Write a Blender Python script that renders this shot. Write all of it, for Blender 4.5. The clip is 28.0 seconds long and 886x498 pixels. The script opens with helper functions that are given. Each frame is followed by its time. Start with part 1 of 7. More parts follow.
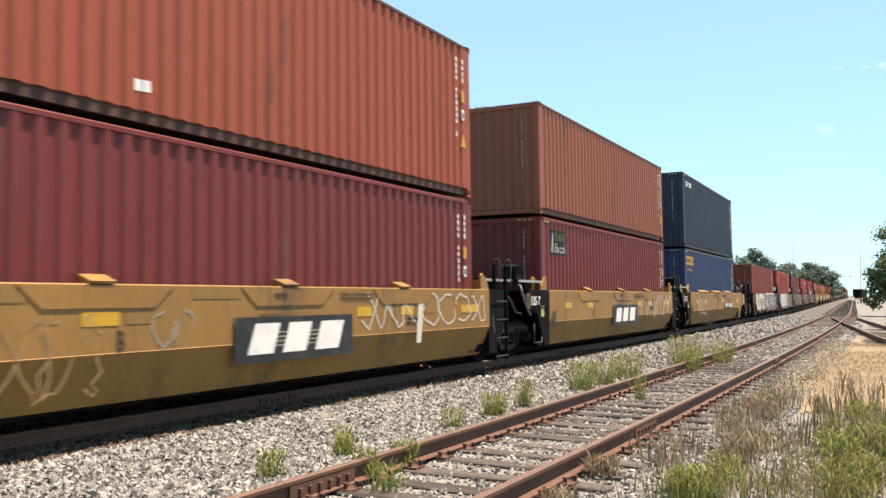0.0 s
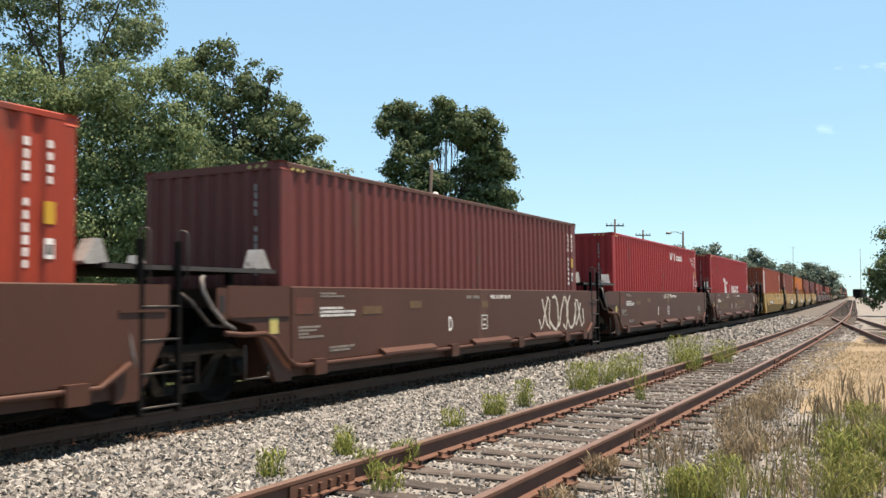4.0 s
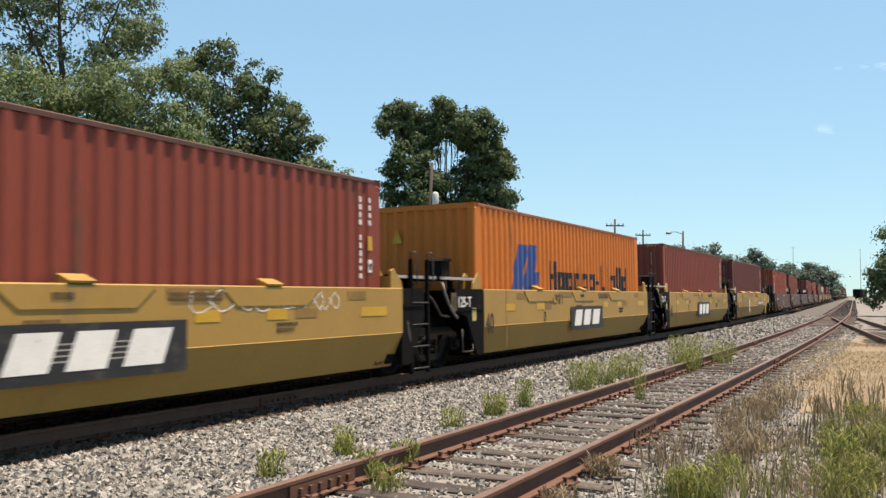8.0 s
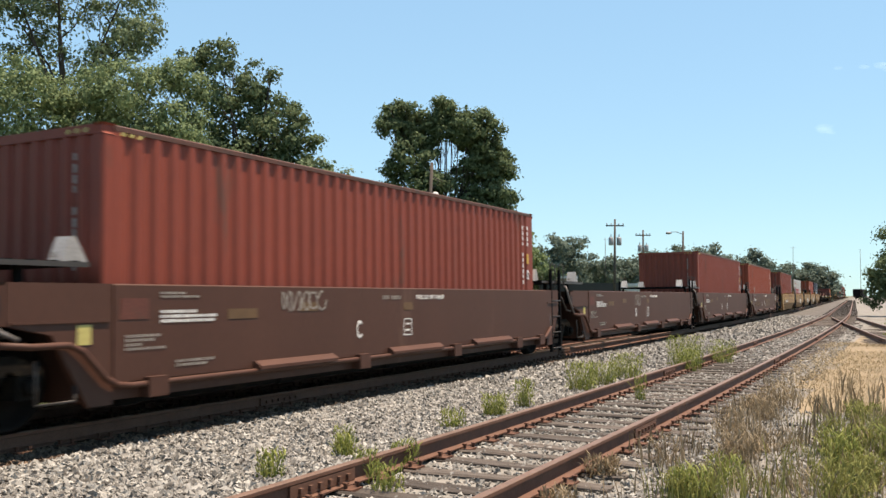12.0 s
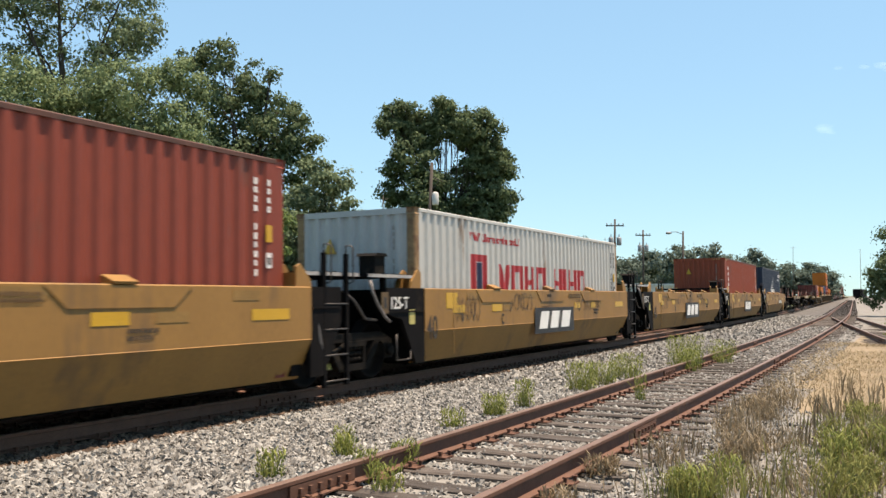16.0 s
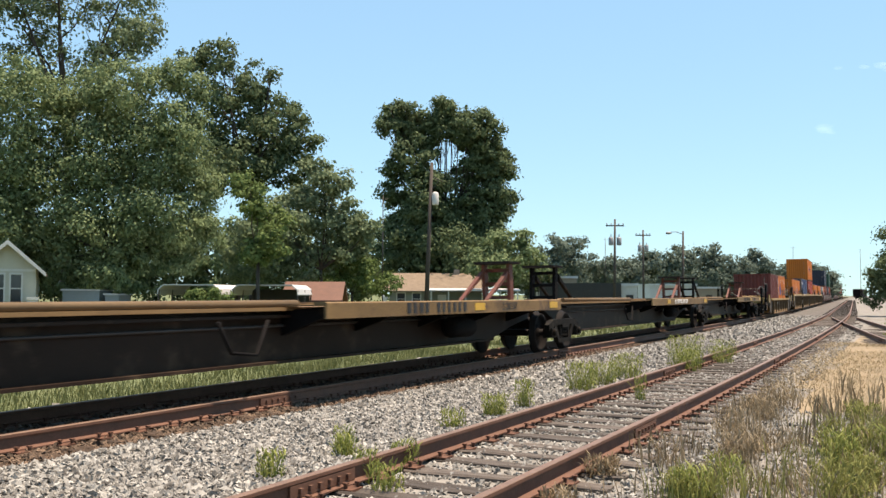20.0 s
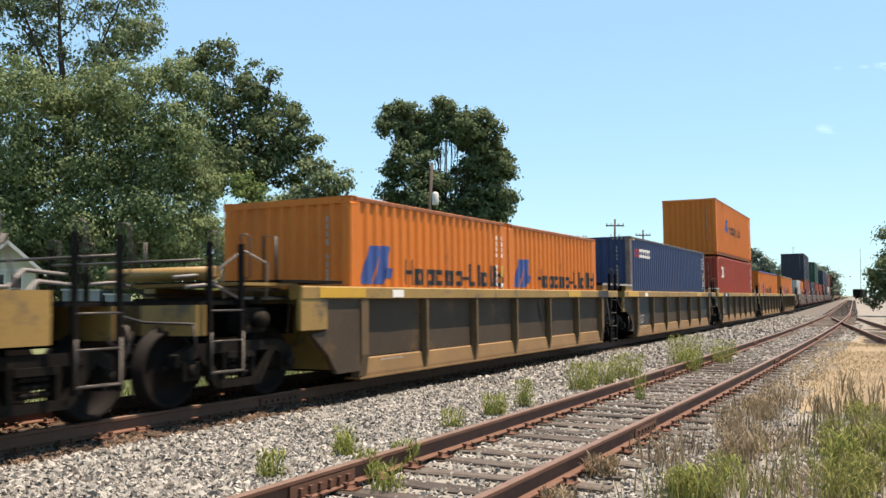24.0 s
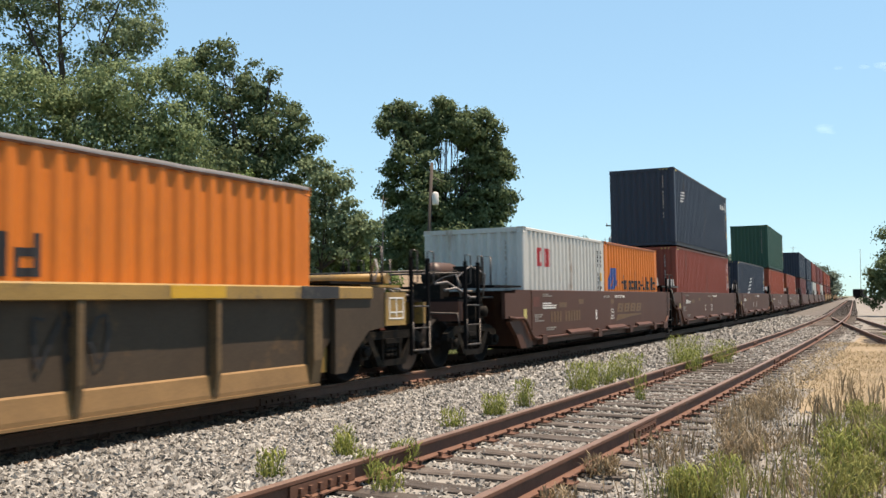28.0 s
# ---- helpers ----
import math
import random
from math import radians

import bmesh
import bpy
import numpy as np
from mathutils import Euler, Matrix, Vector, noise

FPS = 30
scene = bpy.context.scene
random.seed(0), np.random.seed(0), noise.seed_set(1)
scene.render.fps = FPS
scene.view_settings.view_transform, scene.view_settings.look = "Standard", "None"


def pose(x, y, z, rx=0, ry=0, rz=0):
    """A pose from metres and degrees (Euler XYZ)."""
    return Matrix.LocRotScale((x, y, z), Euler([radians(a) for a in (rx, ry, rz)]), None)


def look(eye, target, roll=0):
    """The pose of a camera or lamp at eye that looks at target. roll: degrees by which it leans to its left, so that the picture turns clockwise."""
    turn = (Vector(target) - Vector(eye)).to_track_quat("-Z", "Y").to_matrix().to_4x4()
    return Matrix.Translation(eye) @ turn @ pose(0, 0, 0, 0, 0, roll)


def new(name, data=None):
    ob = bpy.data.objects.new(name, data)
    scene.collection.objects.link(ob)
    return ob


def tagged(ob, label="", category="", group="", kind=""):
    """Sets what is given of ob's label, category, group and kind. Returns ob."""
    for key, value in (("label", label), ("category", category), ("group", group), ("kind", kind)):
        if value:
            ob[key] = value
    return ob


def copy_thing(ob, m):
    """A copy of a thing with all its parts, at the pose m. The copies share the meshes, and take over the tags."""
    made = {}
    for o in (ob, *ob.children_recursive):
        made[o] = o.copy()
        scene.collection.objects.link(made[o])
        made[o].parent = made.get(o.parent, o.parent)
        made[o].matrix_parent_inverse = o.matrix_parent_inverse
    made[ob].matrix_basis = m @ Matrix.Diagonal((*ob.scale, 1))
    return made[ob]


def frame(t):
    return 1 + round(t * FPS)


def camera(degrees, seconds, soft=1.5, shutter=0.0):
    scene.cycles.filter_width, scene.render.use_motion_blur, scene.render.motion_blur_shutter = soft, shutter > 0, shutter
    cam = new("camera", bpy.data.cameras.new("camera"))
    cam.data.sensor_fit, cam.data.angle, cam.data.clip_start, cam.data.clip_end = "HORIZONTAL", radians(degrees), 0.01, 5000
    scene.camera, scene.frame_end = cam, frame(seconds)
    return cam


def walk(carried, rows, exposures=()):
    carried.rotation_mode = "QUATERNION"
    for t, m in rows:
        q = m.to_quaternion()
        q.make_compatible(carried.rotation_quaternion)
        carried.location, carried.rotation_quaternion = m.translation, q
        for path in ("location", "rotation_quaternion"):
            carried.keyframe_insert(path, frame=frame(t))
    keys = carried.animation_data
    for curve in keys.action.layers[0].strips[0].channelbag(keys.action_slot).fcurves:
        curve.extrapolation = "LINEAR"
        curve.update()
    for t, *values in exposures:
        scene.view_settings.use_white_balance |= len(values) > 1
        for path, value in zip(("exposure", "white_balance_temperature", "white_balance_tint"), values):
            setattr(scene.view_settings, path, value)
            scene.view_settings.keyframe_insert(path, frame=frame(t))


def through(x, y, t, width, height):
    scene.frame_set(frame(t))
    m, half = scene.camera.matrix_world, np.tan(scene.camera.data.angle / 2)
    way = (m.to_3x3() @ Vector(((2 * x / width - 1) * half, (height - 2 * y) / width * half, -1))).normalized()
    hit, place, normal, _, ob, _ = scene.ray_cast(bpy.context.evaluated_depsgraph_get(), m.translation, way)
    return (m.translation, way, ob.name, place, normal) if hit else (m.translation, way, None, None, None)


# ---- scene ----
# camera: stands still beside the siding
EYE = (0.0, 0.0, 1.38)
YAW, TILT = 0.4804, 0.0494
cam = camera(51.93, 28.0, soft=1.5, shutter=0.12)
AIM = (-math.sin(YAW) * math.cos(TILT), math.cos(YAW) * math.cos(TILT), EYE[2] + math.sin(TILT))
walk(cam, [(0.0, look(EYE, AIM, 0.19)), (28.0, look(EYE, AIM, 0.19))], exposures=[(t, e + 0.96, 8200, 19) for t, e in ((0.0, 0.24), (1.5, 0.20), (3.0, 0.02), (6.0, 0.00), (9.0, -0.20), (12.0, -0.05), (15.0, 0.07), (17.0, -0.14), (20.0, 0.05), (21.5, 0.05), (24.0, 0.06), (25.0, 0.05), (26.0, 0.12), (27.0, -0.06), (28.0, -0.04))])

# world and sun: a high summer sun, ahead and to the right
SUN_EL, SUN_AZ = radians(75), radians(55)   # azimuth from +y towards +x
world = bpy.data.worlds.new("sky")
scene.world = world
world.use_nodes = True
wn = world.node_tree
sky = wn.nodes.new("ShaderNodeTexSky")
sky.sky_type = "NISHITA"
sky.sun_disc = False
sky.sun_elevation, sky.sun_rotation = SUN_EL, SUN_AZ
sky.air_density, sky.dust_density, sky.ozone_density = 1.0, 0.0, 1.5
soft = wn.nodes.new("ShaderNodeGamma")            # a humid summer sky: paler and more even than the clear model
soft.inputs["Gamma"].default_value = 0.385
hue = wn.nodes.new("ShaderNodeHueSaturation")
hue.inputs["Saturation"].default_value, hue.inputs["Value"].default_value = 1.2, 3.02
wn.links.new(sky.outputs[0], soft.inputs["Color"])
wn.links.new(soft.outputs[0], hue.inputs["Color"])
tint = wn.nodes.new("ShaderNodeMix")
tint.data_type, tint.blend_type = "RGBA", "MULTIPLY"
tint.inputs["Factor"].default_value, tint.inputs["B"].default_value = 1.0, (0.575, 1.0, 1.32, 1)
wn.links.new(hue.outputs[0], tint.inputs["A"])
wn.links.new(tint.outputs["Result"], wn.nodes["Background"].inputs[0])
wn.nodes["Background"].inputs[1].default_value = 0.08
sun = new("sun", bpy.data.lights.new("sun", "SUN"))
sun.data.energy, sun.data.angle, sun.data.color = 5.0, radians(0.53), (1.0, 0.94, 0.85)
SUN_DIR = Vector((math.sin(SUN_AZ) * math.cos(SUN_EL), math.cos(SUN_AZ) * math.cos(SUN_EL), math.sin(SUN_EL)))
sun.matrix_world = look(SUN_DIR * 80, (0, 0, 0))
# ---- small tools ----
def part(name, bm, material, parent=None, label=""):
    me = bpy.data.meshes.new(name)
    bm.to_mesh(me)
    bm.free()
    for m in (material if isinstance(material, (list, tuple)) else [material]):
        me.materials.append(m)
    ob = new(name, me)
    ob.parent = parent
    if label:
        tagged(ob, label)
    return ob


def share(name, ob, parent, m):
    """Another object on the mesh of ob, at the pose m under parent."""
    o = new(name, ob.data)
    o.parent = parent
    o.matrix_basis = m
    return o


def empty(name, label, category, group="", m=None):
    ob = new(name)
    ob.empty_display_size = 0.3
    if m is not None:
        ob.matrix_basis = m
    return tagged(ob, label, category, group)


def box(bm, x0, x1, y0, y1, z0, z1, mi=0):
    vs = [bm.verts.new((x, y, z)) for z in (z0, z1) for y in (y0, y1) for x in (x0, x1)]
    for f in ((0, 2, 3, 1), (4, 5, 7, 6), (0, 1, 5, 4), (2, 6, 7, 3), (0, 4, 6, 2), (1, 3, 7, 5)):
        bm.faces.new([vs[i] for i in f]).material_index = mi
    return vs


def prism(bm, pts, lo, hi, axis="y", mi=0, smooth=False):
    """A closed outline swept along an axis. pts: (x, z) for axis y, (y, z) for axis x, (x, y) for axis z."""
    def place(p, d):
        return {"y": (p[0], d, p[1]), "x": (d, p[0], p[1]), "z": (p[0], p[1], d)}[axis]
    a = [bm.verts.new(place(p, lo)) for p in pts]
    b = [bm.verts.new(place(p, hi)) for p in pts]
    n = len(pts)
    fs = [bm.faces.new((a[i], a[(i + 1) % n], b[(i + 1) % n], b[i])) for i in range(n)]
    fs += [bm.faces.new(a[::-1]), bm.faces.new(b)]
    for f in fs:
        f.material_index = mi
    if smooth:
        for f in fs[:-2]:
            f.smooth = True
    return a + b


def tube(bm, pts, r, n=8, mi=0, cap=True):
    """A round bar through points; r may be a list."""
    pts = [Vector(p) for p in pts]
    rs = r if isinstance(r, (list, tuple)) else [r] * len(pts)
    rings = []
    for i, p in enumerate(pts):
        d = (pts[min(i + 1, len(pts) - 1)] - pts[max(i - 1, 0)]).normalized()
        u = d.orthogonal().normalized() if i == 0 else (u - d * u.dot(d)).normalized()
        v = d.cross(u)
        rings.append([bm.verts.new(p + rs[i] * (math.cos(a) * u + math.sin(a) * v))
                      for a in [2 * math.pi * j / n for j in range(n)]])
    for a, b in zip(rings, rings[1:]):
        for j in range(n):
            f = bm.faces.new((a[j], a[(j + 1) % n], b[(j + 1) % n], b[j]))
            f.smooth, f.material_index = True, mi
    if cap:
        bm.faces.new(rings[0][::-1]).material_index = mi
        bm.faces.new(rings[-1]).material_index = mi


def lathe(bm, prof, c, axis="x", n=24, mi=0):
    """Turns (radius, along) pairs about an axis through c."""
    rings = []
    for r, d in prof:
        ring = []
        for j in range(n):
            a = 2 * math.pi * j / n
            q = {"x": (d, r * math.cos(a), r * math.sin(a)), "y": (r * math.cos(a), d, r * math.sin(a)),
                 "z": (r * math.cos(a), r * math.sin(a), d)}[axis]
            ring.append(bm.verts.new((c[0] + q[0], c[1] + q[1], c[2] + q[2])))
        rings.append(ring)
    for a, b in zip(rings, rings[1:]):
        for j in range(n):
            f = bm.faces.new((a[j], a[(j + 1) % n], b[(j + 1) % n], b[j]))
            f.smooth, f.material_index = True, mi
    bm.faces.new(rings[0][::-1]).material_index = mi
    bm.faces.new(rings[-1]).material_index = mi


def solid(bm):
    bmesh.ops.recalc_face_normals(bm, faces=bm.faces)
    return bm


def mat(name, base, rough=0.6, metal=0.0, scale=3.0, vary=0.25, bump=0.15, fine=40.0, dirt=None, dirt_amount=0.0, per_object=0.0, streak=False, ior=1.45):
    """A painted or raw surface: broad stains, fine grain, a little relief, optional dirt colour and vertical streaks."""
    m = bpy.data.materials.new(name)
    m.use_nodes = True
    t = m.node_tree
    N, L = t.nodes, t.links
    b = N["Principled BSDF"]
    b.inputs["Roughness"].default_value, b.inputs["Metallic"].default_value, b.inputs["IOR"].default_value = rough, metal, ior
    co = N.new("ShaderNodeTexCoord")
    mp = N.new("ShaderNodeMapping")
    L.new(co.outputs["Object"], mp.inputs[0])
    if streak:
        mp.inputs["Scale"].default_value = (1.0, 1.0, 0.22)
    n1, n2 = N.new("ShaderNodeTexNoise"), N.new("ShaderNodeTexNoise")
    for n, s, d in ((n1, scale, 5.0), (n2, fine, 3.0)):
        L.new(mp.outputs[0], n.inputs["Vector"])
        n.inputs["Scale"].default_value, n.inputs["Detail"].default_value, n.inputs["Roughness"].default_value = s, d, 0.62
    mixn = N.new("ShaderNodeMath")
    mixn.operation = "MULTIPLY_ADD"
    L.new(n2.outputs["Fac"], mixn.inputs[0])
    mixn.inputs[1].default_value = 0.5
    half = N.new("ShaderNodeMath")
    half.operation = "MULTIPLY"
    L.new(n1.outputs["Fac"], half.inputs[0])
    half.inputs[1].default_value = 0.5
    L.new(half.outputs[0], mixn.inputs[2])
    rng = N.new("ShaderNodeMapRange")
    L.new(mixn.outputs[0], rng.inputs[0])
    rng.inputs[1].default_value, rng.inputs[2].default_value = 0.33, 0.67
    rng.inputs[3].default_value, rng.inputs[4].default_value = 1 - vary, 1 + vary
    val = rng.outputs[0]
    if per_object:
        oi = N.new("ShaderNodeObjectInfo")
        pr = N.new("ShaderNodeMapRange")
        L.new(oi.outputs["Random"], pr.inputs[0])
        pr.inputs[3].default_value, pr.inputs[4].default_value = 1 - per_object, 1 + per_object
        mm = N.new("ShaderNodeMath")
        mm.operation = "MULTIPLY"
        L.new(val, mm.inputs[0])
        L.new(pr.outputs[0], mm.inputs[1])
        val = mm.outputs[0]
    col = N.new("ShaderNodeVectorMath")
    col.operation = "SCALE"
    col.inputs[0].default_value = base[:3]
    L.new(val, col.inputs["Scale"])
    out = col.outputs[0]
    if dirt:
        n3 = N.new("ShaderNodeTexNoise")
        L.new(mp.outputs[0], n3.inputs["Vector"])
        n3.inputs["Scale"].default_value, n3.inputs["Detail"].default_value, n3.inputs["Roughness"].default_value = scale * 1.7, 8.0, 0.7
        dr = N.new("ShaderNodeMapRange")
        L.new(n3.outputs["Fac"], dr.inputs[0])
        dr.inputs[1].default_value, dr.inputs[2].default_value = 0.64 - 0.3 * dirt_amount, 0.74 - 0.2 * dirt_amount
        mx = N.new("ShaderNodeMix")
        mx.data_type = "RGBA"
        L.new(dr.outputs[0], mx.inputs["Factor"])
        L.new(out, mx.inputs["A"])
        mx.inputs["B"].default_value = (*dirt[:3], 1)
        out = mx.outputs["Result"]
    L.new(out, b.inputs["Base Color"])
    if bump:
        bp = N.new("ShaderNodeBump")
        bp.inputs["Strength"].default_value, bp.inputs["Distance"].default_value = bump, 0.02
        L.new(mixn.outputs[0], bp.inputs["Height"])
        L.new(bp.outputs[0], b.inputs["Normal"])
    return m


# ---- the line of the main track: an easy left-hand curve that runs out straight ----
D0, CURVE, TURN_END, CANT = 8.66, 0.00066, 0.056, 0.0178
SIDE = 3.51          # the siding's centre, metres left of the camera
SPEED = 19.05


def line(s, d0=D0):
    """Centre and heading (dx/ds) of a track at s metres ahead of the camera."""
    se = TURN_END / CURVE
    a = max(-se, min(se, s))
    b = abs(s) - abs(a)
    return -d0 - CURVE * a * a / 2 - TURN_END * b, s, -CURVE * a


def on_line(s, off=0.0, z=0.0, d0=D0):
    x, y, h = line(s, d0)
    return Vector((x + off, y - h * off, z))


def ride(s):
    """The pose of a vehicle on the main track."""
    x, y, h = line(s)
    return Matrix.Translation((x, y, 0)) @ Matrix.Rotation(-math.atan(h), 4, "Z") @ Matrix.Rotation(-CANT, 4, "Y")


MOVERS = []          # (thing, place in the train)
# ---- materials ----
# oil-brown bed, its colour also darkened for the shade under the train
M_oil = mat("oily_shade_dark_ballast", (0.048, 0.031, 0.021), 0.95, scale=1.2, vary=0.5, bump=0.9, fine=22)
# dark below the pale stones, to paint shade into the gaps between them
M_bed = mat("gap_shade_ballast_bed", (0.0871, 0.0784, 0.0686), 0.95, scale=1.2, vary=0.45, bump=0.9, fine=22)
M_dirt = mat("sandy_soil", (0.172, 0.162, 0.144), 0.95, scale=0.5, vary=0.35, bump=0.5, fine=12, dirt=(0.1122, 0.0924, 0.066), dirt_amount=0.4)
M_rail = mat("rusty_rail", (0.1069, 0.049, 0.0305), 0.75, scale=5, vary=0.3, fine=60)
M_railm = mat("dark_main_rail", (0.115, 0.053, 0.033), 0.75, scale=5, vary=0.3, fine=60)
# oily main-line ties, darker than the siding's to paint shade under the train
M_tiem = mat("oily_shade_dark_tie", (0.040, 0.025, 0.016), 0.9, scale=5, vary=0.4, bump=0.5, fine=70, per_object=0.35)
M_railtop = mat("worn_rail_head", (0.15, 0.092, 0.066), 0.55, metal=0.2, scale=5, vary=0.25)
M_plate = mat("rusty_tie_plate", (0.0924, 0.0396, 0.0231), 0.85, scale=8, vary=0.35)
M_tie = mat("weathered_tie", (0.0668, 0.0552, 0.0465), 0.9, scale=5, vary=0.4, bump=0.5, fine=70, per_object=0.35)
M_ty = mat("amber_car_paint", (0.2442, 0.1241, 0.0317), 0.6, scale=0.7, vary=0.22, bump=0.03, dirt=(0.1188, 0.066, 0.0297), dirt_amount=0.3, streak=True)
M_cy = mat("yellow_car_paint", (0.3234, 0.1881, 0.0436), 0.55, scale=0.7, vary=0.14, bump=0.03, dirt=(0.2244, 0.1386, 0.0528), dirt_amount=0.08, streak=True)
M_nb = mat("brown_car_paint", (0.066, 0.0271, 0.0172), 0.6, scale=0.7, vary=0.18, bump=0.03, dirt=(0.099, 0.0495, 0.033), dirt_amount=0.12, streak=True, ior=1.35)
M_rp = mat("grimy_panel_paint", (0.0515, 0.037, 0.0251), 0.7, scale=0.8, vary=0.3, bump=0.04, dirt=(0.1122, 0.066, 0.033), dirt_amount=0.25, ior=1.3)
M_rib = mat("grimy_rib_paint", (0.1122, 0.0739, 0.0396), 0.7, scale=1.2, vary=0.3, bump=0.04, dirt=(0.066, 0.0462, 0.0297), dirt_amount=0.3, ior=1.3)
M_edge = mat("rust_worn_yellow_edge", (0.1518, 0.0891, 0.033), 0.7, scale=1.0, vary=0.4, bump=0.05, dirt=(0.0495, 0.0264, 0.0165), dirt_amount=0.5)
M_chord = mat("dull_yellow_paint", (0.2508, 0.1518, 0.0429), 0.55, scale=1.2, vary=0.25, bump=0.03, dirt=(0.0792, 0.0594, 0.0396), dirt_amount=0.3)
M_sand = mat("dust_coated_steel", (0.1782, 0.1023, 0.0409), 0.75, scale=1.5, vary=0.3)
M_black = mat("black_steel", (0.0053, 0.0046, 0.0046), 0.8, scale=2, vary=0.4, dirt=(0.0198, 0.0139, 0.0099), dirt_amount=0.25, ior=1.2)
M_truck = mat("greasy_truck_steel", (0.0079, 0.0066, 0.0053), 0.75, scale=4, vary=0.4, dirt=(0.0297, 0.0238, 0.0158), dirt_amount=0.35, ior=1.22)
M_wheel = mat("dark_wheel_steel", (0.0092, 0.0073, 0.0066), 0.7, scale=5, vary=0.3, ior=1.22)
M_tread = mat("polished_tread", (0.297, 0.2904, 0.2838), 0.25, metal=1.0, scale=8, vary=0.1)
M_tank = mat("brown_tank_paint", (0.066, 0.0363, 0.0264), 0.5, scale=2, vary=0.25)
M_grey = mat("galvanised_bar", (0.0495, 0.0436, 0.0396), 0.5, metal=0.3, scale=6, vary=0.2)
M_guide = mat("pale_grey_guide_steel", (0.30, 0.29, 0.275), 0.6, scale=4, vary=0.3, dirt=(0.10, 0.075, 0.055), dirt_amount=0.25)
M_hose = mat("grey_hose_rubber", (0.16, 0.145, 0.135), 0.55, scale=6, vary=0.3)
M_white = mat("white_lettering", (0.689, 0.6795, 0.6412), 0.6, scale=3, vary=0.12, bump=0.0, dirt=(0.297, 0.264, 0.231), dirt_amount=0.1)
M_dull = mat("faded_white_lettering", (0.2772, 0.2508, 0.2178), 0.7, scale=6, vary=0.25, bump=0.0)
M_ink = mat("black_lettering", (0.0119, 0.0119, 0.0132), 0.6, scale=3, vary=0.2, bump=0.0)
M_sign = mat("black_sign_panel", (0.0158, 0.0158, 0.0172), 0.6, scale=1.5, vary=0.3, bump=0.0, dirt=(0.0594, 0.0528, 0.0396), dirt_amount=0.3)
M_gold = mat("gold_reflector", (0.4752, 0.264, 0.0198), 0.4, scale=4, vary=0.12, bump=0.0)
M_ochre = mat("faded_ochre_mark", (0.1089, 0.0581, 0.0238), 0.6, scale=4, vary=0.25, bump=0.0)
M_faint = mat("worn_black_lettering", (0.035, 0.026, 0.018), 0.65, scale=5, vary=0.4, bump=0.0, dirt=(0.14, 0.075, 0.025), dirt_amount=0.25)
M_notice = mat("pale_yellow_notice", (0.42, 0.36, 0.12), 0.6, scale=4, vary=0.2, bump=0.0)
M_ochre2 = mat("faint_pale_spray", (0.30, 0.19, 0.085), 0.6, scale=4, vary=0.3, bump=0.0)
M_patch = mat("touched_up_yellow_paint", (0.215, 0.118, 0.032), 0.6, scale=3, vary=0.3, bump=0.0)
M_blue = mat("blue_mark", (0.0198, 0.0594, 0.2178), 0.5, scale=4, vary=0.15, bump=0.0)
M_redm = mat("red_mark", (0.33, 0.0198, 0.0231), 0.5, scale=4, vary=0.15, bump=0.0)
M_navym = mat("navy_mark", (0.0132, 0.0198, 0.0528), 0.5, scale=4, vary=0.15, bump=0.0)
M_cream = mat("cream_spray_paint", (0.5346, 0.5079, 0.4277), 0.6, scale=2, vary=0.15, bump=0.0)
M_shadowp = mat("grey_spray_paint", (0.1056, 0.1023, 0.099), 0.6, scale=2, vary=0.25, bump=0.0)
M_palegrey = mat("silver_spray_paint", (0.495, 0.5148, 0.5346), 0.5, scale=2, vary=0.15, bump=0.0)
M_aqua = mat("pale_aqua_spray_paint", (0.2884, 0.3795, 0.3795), 0.6, scale=2, vary=0.25, bump=0.0)
M_sage = mat("sage_green_paint", (0.14, 0.17, 0.07), 0.6, scale=2, vary=0.2, bump=0.0)
M_paleyellow = mat("pale_yellow_spray_paint", (0.33, 0.36, 0.20), 0.6, scale=2, vary=0.2, bump=0.0)
M_rustp = mat("red_primer_steel", (0.099, 0.0277, 0.0172), 0.65, scale=3, vary=0.3, dirt=(0.066, 0.033, 0.0198), dirt_amount=0.3)
M_tarp = mat("grey_tarpaulin", (0.1122, 0.1122, 0.1155), 0.7, scale=4, vary=0.3)
M_tarpb = mat("blue_tarpaulin", (0.033, 0.0594, 0.198), 0.6, scale=4, vary=0.25)
M_spine = mat("brown_black_beam_paint", (0.0197, 0.0107, 0.0067), 0.6, scale=1, vary=0.4, dirt=(0.0561, 0.0363, 0.0231), dirt_amount=0.35, ior=1.25)
M_rusty = mat("rust_stained_post", (0.2376, 0.1452, 0.066), 0.7, scale=3, vary=0.4, dirt=(0.1056, 0.0462, 0.0198), dirt_amount=0.5)
M_tanpost = mat("rust_streaked_grey_post", (0.1716, 0.1254, 0.099), 0.7, scale=3, vary=0.4, dirt=(0.1188, 0.0528, 0.0264), dirt_amount=0.4)
M_under = mat("container_floor_steel", (0.0264, 0.0231, 0.0198), 0.8, scale=3, vary=0.3)


def paint(name, base, dirt=(0.10, 0.045, 0.03), amount=0.1):
    return mat(name, base, 0.55, ior=1.38, scale=0.8, vary=0.14, bump=0.03, fine=25, dirt=dirt, dirt_amount=amount, streak=True)


